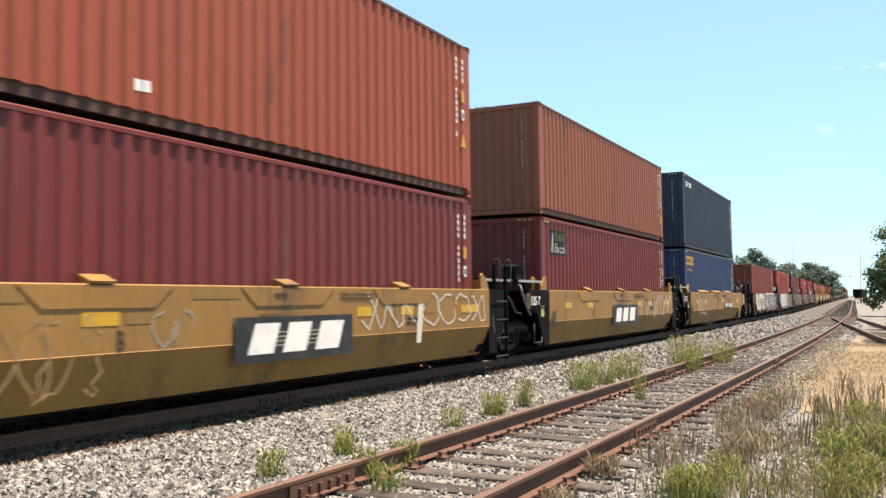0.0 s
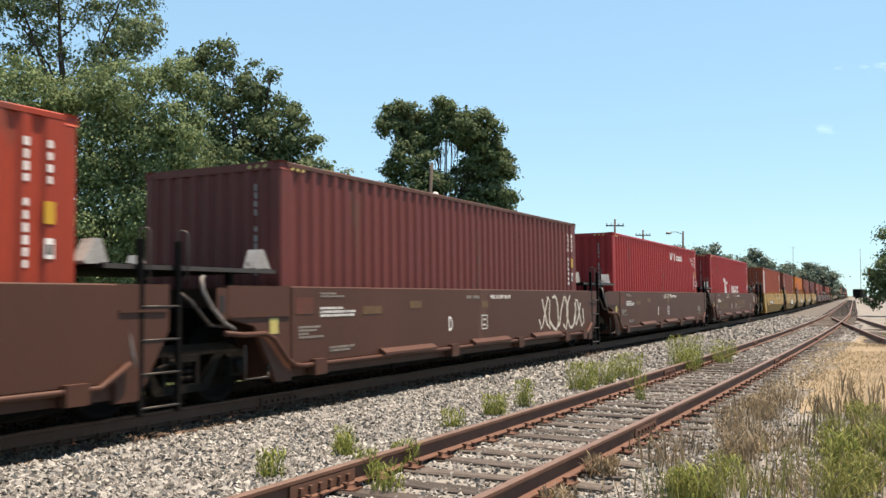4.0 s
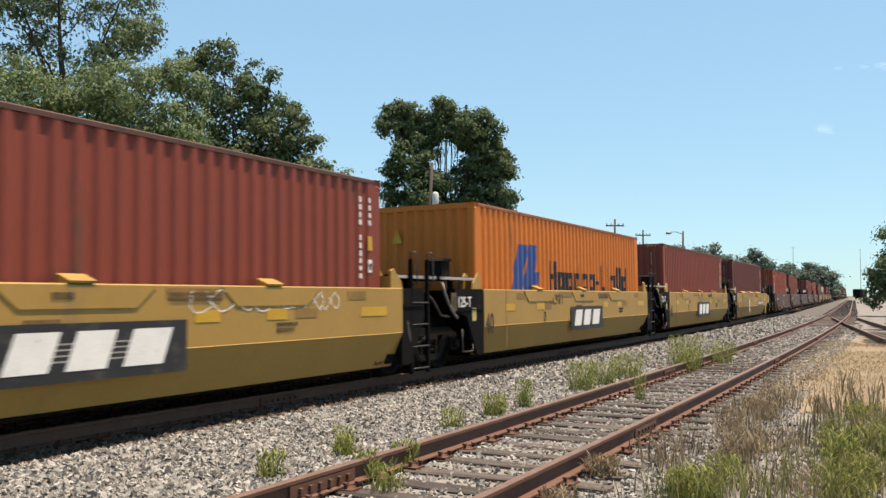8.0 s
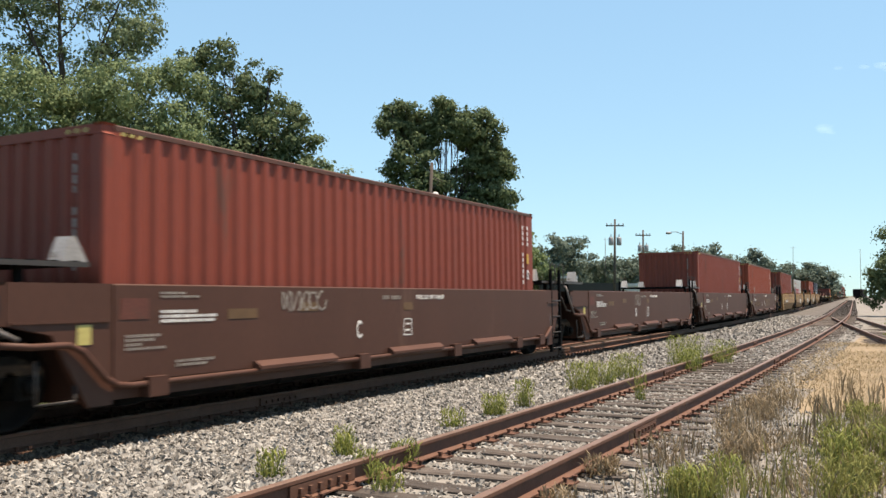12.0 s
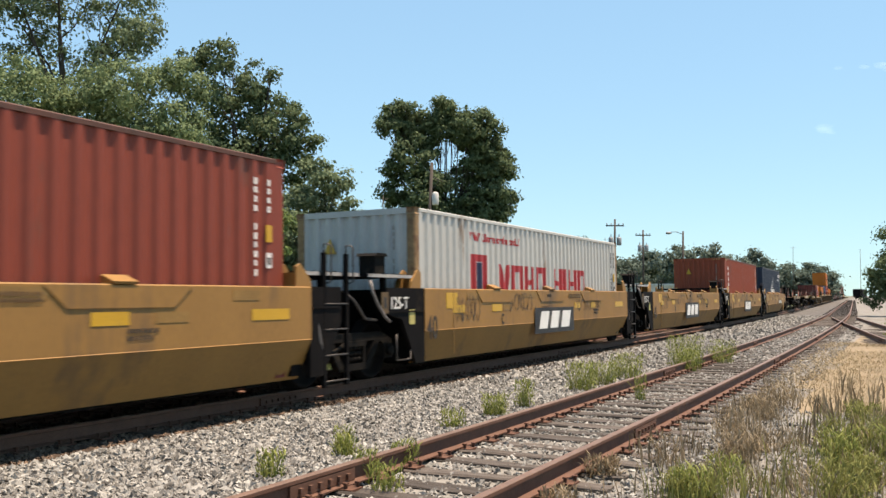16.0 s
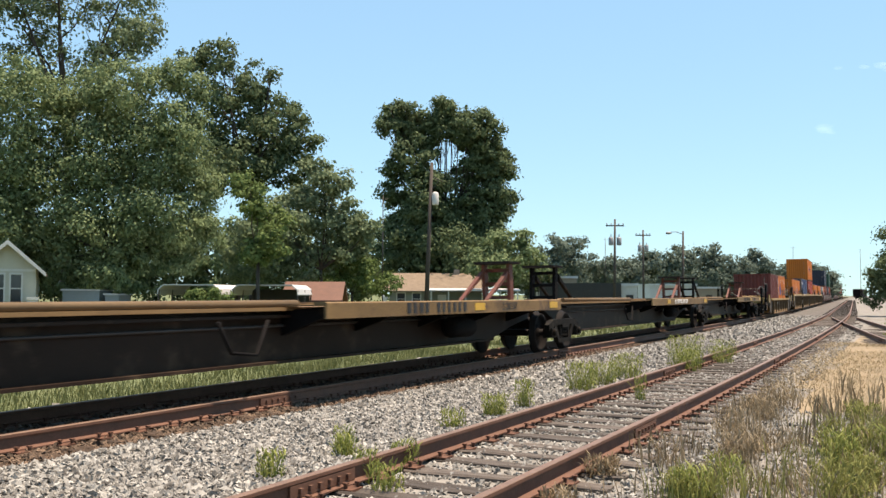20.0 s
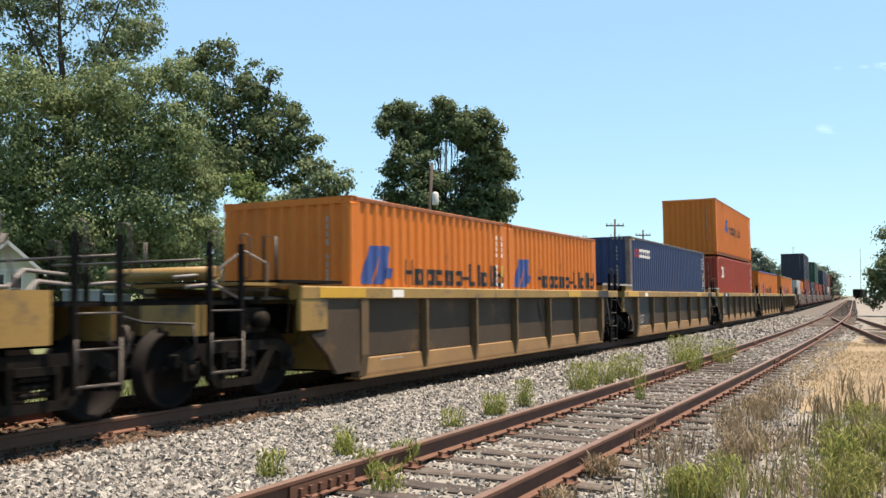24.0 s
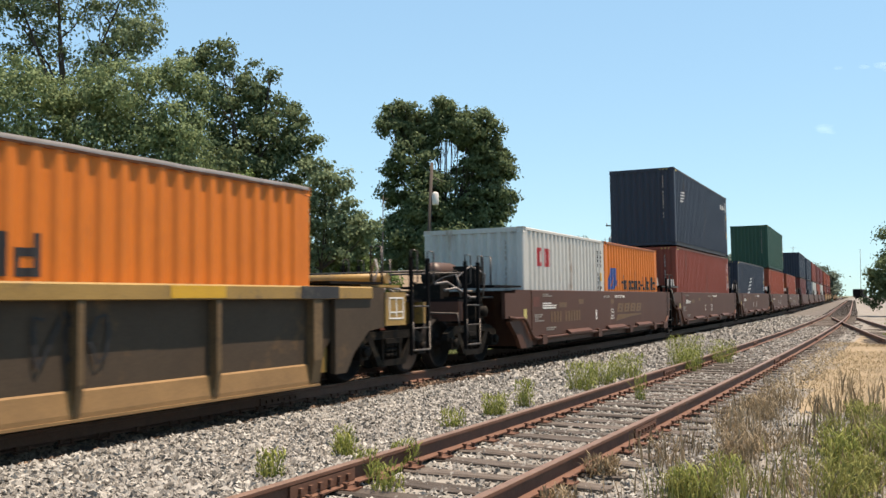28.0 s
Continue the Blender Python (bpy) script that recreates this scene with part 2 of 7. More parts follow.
PAINT = {
    "clay": paint("clay_red_paint", (0.2673, 0.0596, 0.0298), amount=0.06),
    "tan": paint("faded_tan_red_paint", (0.231, 0.0726, 0.0396)),
    "maroon": paint("maroon_paint", (0.1386, 0.0224, 0.0205)),
    "brown": paint("brown_red_paint", (0.1925, 0.0375, 0.0206)),
    "plum": paint("dark_plum_paint", (0.114, 0.0238, 0.0184)),
    "rust": paint("rust_orange_paint", (0.2495, 0.0454, 0.0184)),
    "red": paint("bright_red_paint", (0.2772, 0.0343, 0.0145), amount=0.04),
    "crimson": paint("crimson_paint", (0.264, 0.0139, 0.0132), amount=0.04),
    "orange": paint("orange_paint", (0.5016, 0.1320, 0.0145), (0.231, 0.0792, 0.0198), 0.05),
    "navy": paint("navy_paint", (0.0172, 0.0264, 0.0436), (0.0528, 0.0396, 0.033), 0.05),
    "blue": paint("deep_blue_paint", (0.0172, 0.0363, 0.0957), (0.066, 0.0396, 0.033), 0.06),
    "white": paint("dirty_white_paint", (0.396, 0.4026, 0.3762), (0.198, 0.132, 0.0858), 0.1),
    "green": paint("dark_green_paint", (0.0132, 0.0561, 0.0363), amount=0.04),
}
# rust and orange: grime on top rails, painted shade on the recessed bottom rails
M_rustrail = mat("rusty_shade_dark_rail_paint", (0.075, 0.030, 0.021), 0.75, scale=2, vary=0.35, dirt=(0.045, 0.026, 0.02), dirt_amount=0.4)
M_orangerail = mat("grimy_shade_dark_orange_rail_paint", (0.22, 0.068, 0.022), 0.7, scale=2, vary=0.35, dirt=(0.08, 0.035, 0.02), dirt_amount=0.4)
M_greyrail = mat("grimy_grey_rail_paint", (0.045, 0.05, 0.055), 0.7, scale=2, vary=0.35, dirt=(0.05, 0.04, 0.03), dirt_amount=0.3)
RAIL_PAINT = {"tan": M_rustrail, "brown": M_rustrail, "plum": M_rustrail, "rust": M_rustrail, "clay": M_rustrail, "orange": M_orangerail, "navy": M_greyrail, "blue": M_greyrail}
WORDS = {"clay": "clay-red", "tan": "faded tan-red", "maroon": "maroon", "brown": "brown-red", "plum": "dark plum-brown", "rust": "rust-orange",
         "red": "bright red", "crimson": "crimson", "orange": "orange", "navy": "dark navy", "blue": "deep blue", "white": "dirty white", "green": "dark green"}
# ---- ground: one sheet, with the ballast banks of the two tracks in it ----
GROUND = -0.75
STRAW = mat("dry_straw_soil", (0.2031, 0.1556, 0.0966), 0.95, scale=0.9, vary=0.35, bump=0.7, fine=22, dirt=(0.198, 0.1551, 0.099), dirt_amount=0.5)
M_lawn = mat("green_lawn", (0.0871, 0.1074, 0.0407), 0.9, scale=0.7, vary=0.35, bump=0.4, fine=25, dirt=(0.132, 0.132, 0.0528), dirt_amount=0.3)


def ground_at(x, y):
    c = line(y)[0]
    o = x - c
    n = noise.noise((x * .35, y * .35, 0.0)) * .04 + noise.noise((x * 1.6, y * 1.6, 3.0)) * .018
    if abs(y) > 400 or abs(x) > 150:
        return GROUND
    if o < -1.7:
        t = min(1.0, (-1.7 - o) / 2.0)
        return -.22 + (GROUND + .22) * t + n * (1 + t)
    if o < 1.7:
        return -.225 + n * .4
    if 4.2 < o < 6.7:
        return -.262 + n * .35
    if o < 7.2:
        return -.235 - .03 * math.sin((o - 1.7) / 2.2 * math.pi) * (o < 3.9) + n * .6
    t = min(1.0, (o - 7.2) / 25)
    return -.25 - .1 * t + n * 1.4


def zone(x, y):
    o = x - line(y)[0]
    w = noise.noise((x * .5, y * .3, 7.0)) * .5
    if o < -3.2 + w:
        return 0
    if abs(o) < 1.25:
        return 4
    if o < 4.25 + w * .15:
        return 1
    if o < 7.0 + w * .6:
        return 3
    if y > 55 + 8 * w and o > 9:
        return 3
    if 13.5 + 4 * w < y < 42 + 6 * w and o > 6.35 + .4 * w:
        return 2
    return 3


xs = sorted(set([-3000, -1500, -700, -350, -180, -120, -80, -60, -50] + [-45 + 1.5 * i for i in range(19)] + [-18 + .4 * i for i in range(60)] + [6 + 1.5 * i for i in range(14)] + [30, 45, 70, 110, 180, 350, 700, 1500, 3000]))
ys = sorted(set([-3000, -1500, -700, -400, -250, -150, -100, -70, -50, -35, -25, -18, -12, -8, -5] + [-3 + .5 * i for i in range(90)] + [42 + 2 * i for i in range(30)] + [105, 115, 130, 150, 180, 220, 270, 330, 400, 550, 800, 1500, 3000]))
bm = bmesh.new()
grid = [[bm.verts.new((x, y, ground_at(x, y))) for x in xs] for y in ys]
for j in range(len(ys) - 1):
    for i in range(len(xs) - 1):
        f = bm.faces.new((grid[j][i], grid[j][i + 1], grid[j + 1][i + 1], grid[j + 1][i]))
        f.smooth = True
        f.material_index = zone((xs[i] + xs[i + 1]) / 2, (ys[j] + ys[j + 1]) / 2)
tagged(part("ground", bm, [M_lawn, M_bed, STRAW, M_dirt, M_oil]), "ballast, sandy soil, straw and grass along the line", "ground", kind="structure")


# ---- tracks ----
def spur_line(s):
    """The track that leaves the siding towards the near right."""
    return -4.35 + (66 - s) * .118 + max(0, 66 - s) ** 2 * .0003, s, -.118 - max(0, 66 - s) * .0006


def at_track(fn, s, off, z):
    x, y, h = fn(s)
    return Vector((x + off, y - h * off, z))


MAIN = lambda s: line(s)
SIDING = lambda s: line(s, SIDE)
RAIL = [(-.070, -.172), (.070, -.172), (.070, -.160), (.012, -.145), (.012, -.045), (.036, -.034), (.036, -.006), (.028, 0.0), (-.028, 0.0), (-.036, -.006), (-.036, -.034), (-.012, -.045), (-.012, -.145), (-.070, -.160)]


def rail(fn, off, top, s0, s1, step, parent, steel):
    bm = bmesh.new()
    prev = None
    n = int((s1 - s0) / step)
    for i in range(n + 1):
        s = s0 + (s1 - s0) * i / n
        jig = .006 * noise.noise((s * .2, off, 1.0))
        ring = [bm.verts.new(at_track(fn, s, off + a + jig, top + b + jig * .6)) for a, b in RAIL]
        if prev:
            for k in range(len(RAIL)):
                f = bm.faces.new((prev[k], prev[(k + 1) % len(RAIL)], ring[(k + 1) % len(RAIL)], ring[k]))
                f.material_index = 1 if k in (6, 7, 8) else 0
        prev = ring
    return part("rail", solid(bm), [steel, M_railtop], parent)


TIE_KINDS = []
for k in range(5):
    rnd = random.Random(k)
    bm = bmesh.new()
    n = 6
    rows = []
    for i in range(n + 1):
        x = -1.30 + 2.6 * i / n
        e = .0 if 0 < i < n else rnd.uniform(-.06, .06)
        j = lambda a=.008: rnd.uniform(-a, a)
        rows.append([bm.verts.new((x + e, y + j(), z + j(.01))) for y, z in ((-.11, -.17), (.11, -.17), (.112, -.012), (.09, 0.0), (.03, -.008), (-.03, -.003), (-.09, 0.0), (-.112, -.012))])
    for a, b in zip(rows, rows[1:]):
        for q in range(8):
            bm.faces.new((a[q], a[(q + 1) % 8], b[(q + 1) % 8], b[q]))
    bm.faces.new(rows[0][::-1])
    bm.faces.new(rows[-1])
    me = bpy.data.meshes.new("tie")
    solid(bm).to_mesh(me)
    bm.free()
    me.materials.append(M_tie)
    TIE_KINDS.append(me)
bm = bmesh.new()                            # tie plate with its spikes
box(bm, -.18, .18, -.09, .09, -.006, .012)
for a, b in ((-.10, .05), (.10, -.05), (.15, .06), (-.15, -.06)):
    box(bm, a - .012, a + .012, b - .012, b + .012, .0, .05)
    box(bm, a - .02, a + .02, b - .02, b + .02, .045, .06)
PLATE = bpy.data.meshes.new("tie_plate")
solid(bm).to_mesh(PLATE)
bm.free()
PLATE.materials.append(M_plate)
bm = bmesh.new()                            # bolted joint bar
box(bm, .013, .034, -.45, .45, -.145, -.045)
for k in (-.33, -.2, -.07, .07, .2, .33):
    box(bm, .034, .06, k - .02, k + .02, -.115, -.075)
BAR = bpy.data.meshes.new("joint_bar")
solid(bm).to_mesh(BAR)
bm.free()
BAR.materials.append(M_rail)


def track(name, label, fn, top, s0, s1, near, far, pitch=.55, plates=True, steel=None, wood=None):
    """Rails end to end, ties one by one between near and far, the rest of the ties joined."""
    ob = tagged(empty(name, label, "railway track"), kind="structure")
    rnd = random.Random(len(name))
    for off in (-.7525, .7525):
        r = rail(fn, off, top, s0, s1, 3.0, ob, steel or M_rail)
        for k in range(8):
            s = near + 3.1 + k * 11.9 + (4.2 if off > 0 else 0)
            if near < s < far:
                for sg in (1, -1):
                    x, y, h = fn(s)
                    o = new("joint_bar", BAR)
                    o.parent = r
                    o.matrix_basis = Matrix.Translation(at_track(fn, s, off, top)) @ Matrix.Rotation(-math.atan(h) + (0 if sg > 0 else math.pi), 4, "Z")
    s = s0
    verts, faces = [], []
    while s < s1:
        s += pitch * rnd.uniform(.9, 1.1)
        x, y, h = fn(s)
        m = Matrix.Translation(at_track(fn, s, rnd.uniform(-.08, .08), top - .186 + rnd.uniform(-.012, .004))) @ Matrix.Rotation(-math.atan(h) + rnd.uniform(-.035, .035), 4, "Z")
        if near < s < far:
            o = new("tie", rnd.choice(TIE_KINDS))
            o.parent, o.matrix_basis = ob, m
            if wood:
                o.material_slots[0].link = "OBJECT"
                o.material_slots[0].material = wood
            if plates and s < near + 22:
                for off in (-.7525, .7525):
                    o = new("tie_plate", PLATE)
                    o.parent = ob
                    o.matrix_basis = Matrix.Translation(at_track(fn, s, off, top - .184)) @ Matrix.Rotation(-math.atan(h), 4, "Z")
        else:
            b = len(verts)
            verts += [m @ Vector(v) for v in ((-1.3, -.11, -.15), (1.3, -.11, -.15), (1.3, .11, -.15), (-1.3, .11, -.15), (-1.3, -.11, 0), (1.3, -.11, 0), (1.3, .11, 0), (-1.3, .11, 0))]
            faces += [tuple(b + i for i in q) for q in ((0, 3, 2, 1), (4, 5, 6, 7), (0, 1, 5, 4), (1, 2, 6, 5), (2, 3, 7, 6), (3, 0, 4, 7))]
    me = bpy.data.meshes.new("far_ties")
    me.from_pydata(verts, [], faces)
    me.materials.append(M_tie)
    o = new("far_ties", me)
    o.parent = ob
    tagged(o, kind="stuff")
    return ob


track("main_track", "main line track with rust-brown rails on pale ballast", MAIN, 0.0, -560, 860, 3.0, 60.0, plates=True, steel=M_railm, wood=M_tiem)
track("siding_track", "old siding with rusty jointed rails on weathered ties", SIDING, -.04, -60, 330, 3.0, 75.0)
track("spur_track", "rusty spur track curving off from the siding", spur_line, -.06, 12, 66, 20.0, 66.0, plates=False)
# ---- shipping containers ----
HC, STD, L40, L20 = 2.896, 2.591, 12.192, 6.058
HW = 1.219
WAVE, DEEP = 0.278, 0.042


def corrugation(length):
    """Break points along a side wall: (y, depth behind the outer plane)."""
    n = round((length - 0.56) / WAVE)
    w = (length - 0.56) / n
    pts = [(-length / 2 + 0.15, 0.004), (-length / 2 + 0.28, 0.004)]
    for i in range(n):
        y = -length / 2 + 0.28 + i * w
        pts += [(y + 0.21 * w, DEEP), (y + 0.50 * w, DEEP), (y + 0.71 * w, 0.004), (y + w, 0.004)]
    return pts + [(length / 2 - 0.15, 0.004)]


def depth_at(y, length):
    pts = corrugation(length)
    for (a, da), (b, db) in zip(pts, pts[1:]):
        if a <= y <= b:
            return da + (db - da) * (y - a) / max(b - a, 1e-6)
    return 0.004


BOX_MESHES = {}


def box_meshes(length, high):
    """Meshes of one size of container, shared by all of that size: (name, mesh, pose)."""
    if (length, high) in BOX_MESHES:
        return BOX_MESHES[length, high]
    out = []

    def keep(name, bm, *poses):
        me = bpy.data.meshes.new(name)
        solid(bm).to_mesh(me)
        bm.free()
        me.materials.append(PAINT["clay"])
        for q in poses:
            out.append((name, me, q))
    turn = Matrix.Rotation(math.pi, 4, "Z")
    I = Matrix.Identity(4)
    h = length / 2
    bm = bmesh.new()                       # corrugated side wall
    pts = corrugation(length)
    lo, hi = [], []
    for y, d in pts:
        lo.append(bm.verts.new((HW - d, y, 0.15)))
        hi.append(bm.verts.new((HW - d, y, high - 0.07)))
    for i in range(len(pts) - 1):
        bm.faces.new((lo[i], lo[i + 1], hi[i + 1], hi[i]))
    me_in = [bm.verts.new((HW - 0.06, y, z)) for y, z in ((-h + .15, .15), (h - .15, .15), (h - .15, high - .07), (-h + .15, high - .07))]
    bm.faces.new(me_in)
    keep("side_wall", bm, I, turn)
    bm = bmesh.new()
    prism(bm, [(HW - 0.06, high - 0.07), (HW, high - 0.07), (HW, high - 0.02), (HW - .015, high - .005), (HW - 0.06, high - 0.005)], -h + 0.16, h - 0.16)
    keep("top_rail", bm, I, turn)
    bm = bmesh.new()
    prism(bm, [(HW - 0.09, 0.02), (HW - .052, 0.02), (HW - .052, 0.15), (HW - 0.09, 0.15)], -h + 0.16, h - 0.16)
    keep("bottom_rail", bm, I, turn)
    bm = bmesh.new()
    prism(bm, [(HW - 0.16, -h + .004), (HW - .03, -h + .004), (HW - .004, -h + .03), (HW - .004, -h + 0.16), (HW - 0.05, -h + 0.16), (HW - .05, -h + .05), (HW - .16, -h + .05)], 0.118, high - 0.118, "z")
    keep("corner_post", bm, I, turn)
    bm = bmesh.new()
    prism(bm, [(-HW + 0.16, -h + .004), (-HW + .03, -h + .004), (-HW + .004, -h + .03), (-HW + .004, -h + 0.16), (-HW + 0.05, -h + 0.16), (-HW + .05, -h + .05), (-HW + .16, -h + .05)], 0.118, high - 0.118, "z")
    keep("corner_post", bm, I, turn)
    bm = bmesh.new()                       # corner casting with its slots
    box(bm, -0.081, 0.081, -0.089, 0.089, -0.059, 0.059)
    for f in list(bm.faces):
        if abs(f.normal.z) < 0.5:
            r = bmesh.ops.inset_individual(bm, faces=[f], thickness=0.034, depth=-0.02)
    cs = [Matrix.Translation((sx * (HW - .081), sy * (h - .089), z)) for sx in (-1, 1) for sy in (-1, 1) for z in (0.059, high - 0.059)]
    keep("corner_casting", bm, *cs)
    bm = bmesh.new()                       # roof with shallow cross ribs
    n = round(length / 0.35)
    rows = []
    for i in range(n * 2 + 1):
        y = -h + 0.17 + (length - 0.34) * i / (n * 2)
        z = high - 0.012 - (0.02 if i % 2 else 0.0)
        rows.append([bm.verts.new((x, y, z)) for x in (-HW + .05, HW - .05)])
    for a, b in zip(rows, rows[1:]):
        bm.faces.new((a[0], a[1], b[1], b[0]))
    keep("roof", bm, I)
    bm = bmesh.new()                       # corrugated front wall
    xs, n = [], 9
    w = (2 * HW - 0.30) / n
    for i in range(n):
        x = -HW + 0.15 + i * w
        xs += [(x, 0.004), (x + .28 * w, 0.004), (x + .5 * w, 0.045), (x + .78 * w, 0.045)]
    xs.append((HW - 0.15, 0.004))
    lo = [bm.verts.new((x, -h + .01 + d, 0.12)) for x, d in xs]
    hi = [bm.verts.new((x, -h + .01 + d, high - 0.10)) for x, d in xs]
    for i in range(len(xs) - 1):
        bm.faces.new((lo[i], lo[i + 1], hi[i + 1], hi[i]))
    keep("front_wall", bm, I)
    for z0, z1, nm in ((0.02, 0.12, "front_sill"), (high - .11, high - .005, "front_header")):
        bm = bmesh.new()
        box(bm, -HW + .16, HW - .16, -h + .006, -h + .07, z0, z1)
        keep(nm, bm, I)
    for s in (-1, 1):                      # two doors at the rear
        bm = bmesh.new()
        box(bm, min(s * .01, s * (HW - .17)), max(s * .01, s * (HW - .17)), h - .07, h - .03, 0.10, high - 0.10)
        for z in (0.5, 1.1, 1.7, 2.2):
            box(bm, s * .6 - .45, s * .6 + .45, h - .03, h - .018, z - .16, z + .16)
        keep("door", bm, I)
        for x in (0.28, 0.85):
            bm = bmesh.new()
            tube(bm, [(s * x, h - .004, 0.06), (s * x, h - .004, high - 0.06)], 0.017, 6)
            box(bm, s * x - .02, s * x + .30, h - .012, h + .004, 1.08, 1.12)
            keep("lock_rod", bm, I)
    bm = bmesh.new()
    box(bm, -HW + .06, HW - .06, -h + .02, h - .02, 0.03, 0.14)
    keep("floor_frame", bm, I)
    BOX_MESHES[length, high] = out
    return out


def container(colour, length, high, y, z, place, where, roof=None, marks=(), code=True, posts=None, warn=False):
    """A container with its base z metres over the rail and its middle y metres from the middle of its car at `place`."""
    size = "twenty-foot" if length < 8 else "forty-foot"
    ob = empty("shipping_container", f"{WORDS[colour]} corrugated steel {size} shipping container {where}", "container", "containers on the train")
    for name, me, q in box_meshes(length, high):
        o = new(name, me)
        o.parent = ob
        o.matrix_basis = q
        o.material_slots[0].link = "OBJECT"
        o.material_slots[0].material = M_under if name == "floor_frame" else RAIL_PAINT[colour] if name in ("top_rail", "bottom_rail") and colour in RAIL_PAINT else posts if posts and name in ("corner_post", "corner_casting") else PAINT[colour]
    if roof:
        bm = bmesh.new()
        n = 30
        rows = [[bm.verts.new((x, -length / 2 + .05 + (length - .1) * i / n, high + hh + 0.004 * (i % 3 - 1))) for x, hh in ((HW + .012, -.045), (HW + .010, .004), (.6, .05), (-.6, .05), (-HW - .010, .004), (-HW - .012, -.045))] for i in range(n + 1)]
        for a, b in zip(rows, rows[1:]):
            for j in range(5):
                bm.faces.new((a[j], a[j + 1], b[j + 1], b[j])).smooth = True
        part("roof_tarpaulin", solid(bm), roof, ob, "taut tarpaulin laced over an open top")
    if code:                               # painted codes: bars, a column down each end and two at the far end of the side
        rnd = random.Random(int(place * 10))
        bm = bmesh.new()
        h = length / 2
        ink = M_ink if colour == "white" else M_white
        for col, y0 in ((13, h - .60), (4, h - .33)):
            for k in range(col):
                zz = high - 0.30 - k * 0.118
                if col == 4 or k not in (4, 11):
                    w, d = .042 + .018 * rnd.random(), .07 + .02 * rnd.random()
                    box(bm, HW - .003, HW + .004, y0 - w / 2, y0 + w / 2, zz - d, zz)
        tagged(part("code", solid(bm), ink, ob), kind="stuff")
        plate(ob, "warning_mark", M_gold, h - .39, h - .27, high - 1.12, high - .90, HW - .003, .008)
        pn = plate(ob, "test_plate", ink, h - .38, h - .28, high - 1.46, high - 1.26, HW - .003, .008)
        plate(pn, "plate_print", M_ink if ink is M_white else M_white, h - .36, h - .30, high - 1.42, high - 1.32, HW + .005, .002)
        bm = bmesh.new()
        prism(bm, [(h - .43, high - 1.98), (h - .22, high - 1.98), (h - .325, high - 1.72)], HW - .003, HW + .005, "x")
        part("warning_triangle", solid(bm), M_gold, ob)
        bm = bmesh.new()                   # code down the front wall
        for k in range(14):
            zz = high - 0.30 - k * 0.115
            w, d = .024 + .016 * rnd.random(), .07 + .03 * rnd.random()
            if k not in (4, 11):
                box(bm, 0.80 - w / 2, 0.80 + w / 2, -h - .002, -h + .012, zz - d, zz)
        tagged(part("code", solid(bm), M_dull, ob), kind="stuff")
    if warn:
        h = length / 2
        bm = bmesh.new()
        prism(bm, [(-.62, high - .75), (-.38, high - .75), (-.5, high - .48)], -h - .004, -h + .012)
        part("warning_triangle", solid(bm), M_gold, ob)
    if code:
        if high > 2.8:                     # black and yellow height stripes at the upper front corner
            bm = bmesh.new()
            for k in range(3):
                u = -h + .24 + k * .12
                prism(bm, [(u, high - .115), (u + .04, high - .115), (u + .07, high - .075), (u + .03, high - .075)], HW - .003, HW + .006, "x")
                v = HW - .30 - k * .13
                prism(bm, [(v, high - .085), (v + .045, high - .085), (v + .075, high - .04), (v + .03, high - .04)], -h - .001, -h + .008)
            tagged(part("height_stripes", solid(bm), M_notice, ob), kind="stuff")
    for mk in marks:
        follow_marks(ob, length, *mk)
    MOVERS.append((ob, place, y, z))
    return ob


def follow_marks(ob, length, name, material, shapes):
    """Painted marks that follow the corrugation. shapes: quads as (y0, y1, z0, z1, lean)."""
    bm = bmesh.new()
    brk = [y for y, d in corrugation(length)]
    for y0, y1, z0, z1, lean in shapes:
        n = 1 if abs(lean) < .03 else max(4, int((z1 - z0) / .045))
        for k in range(n):
            za, zb, sh = z0 + (z1 - z0) * k / n, z0 + (z1 - z0) * (k + 1) / n, lean * (k + .5) / n if n > 1 else 0.0
            ys = sorted({y0 + sh, y1 + sh} | {c for c in brk if y0 + sh < c < y1 + sh})
            cols = [[bm.verts.new((HW - depth_at(y, length) + .004, y, z)) for z in (za, zb)] for y in ys]
            for p, q in zip(cols, cols[1:]):
                bm.faces.new((p[0], q[0], q[1], p[1]))
    tagged(part(name, bm, material, ob), kind="stuff" if len(shapes) > 1 else "")


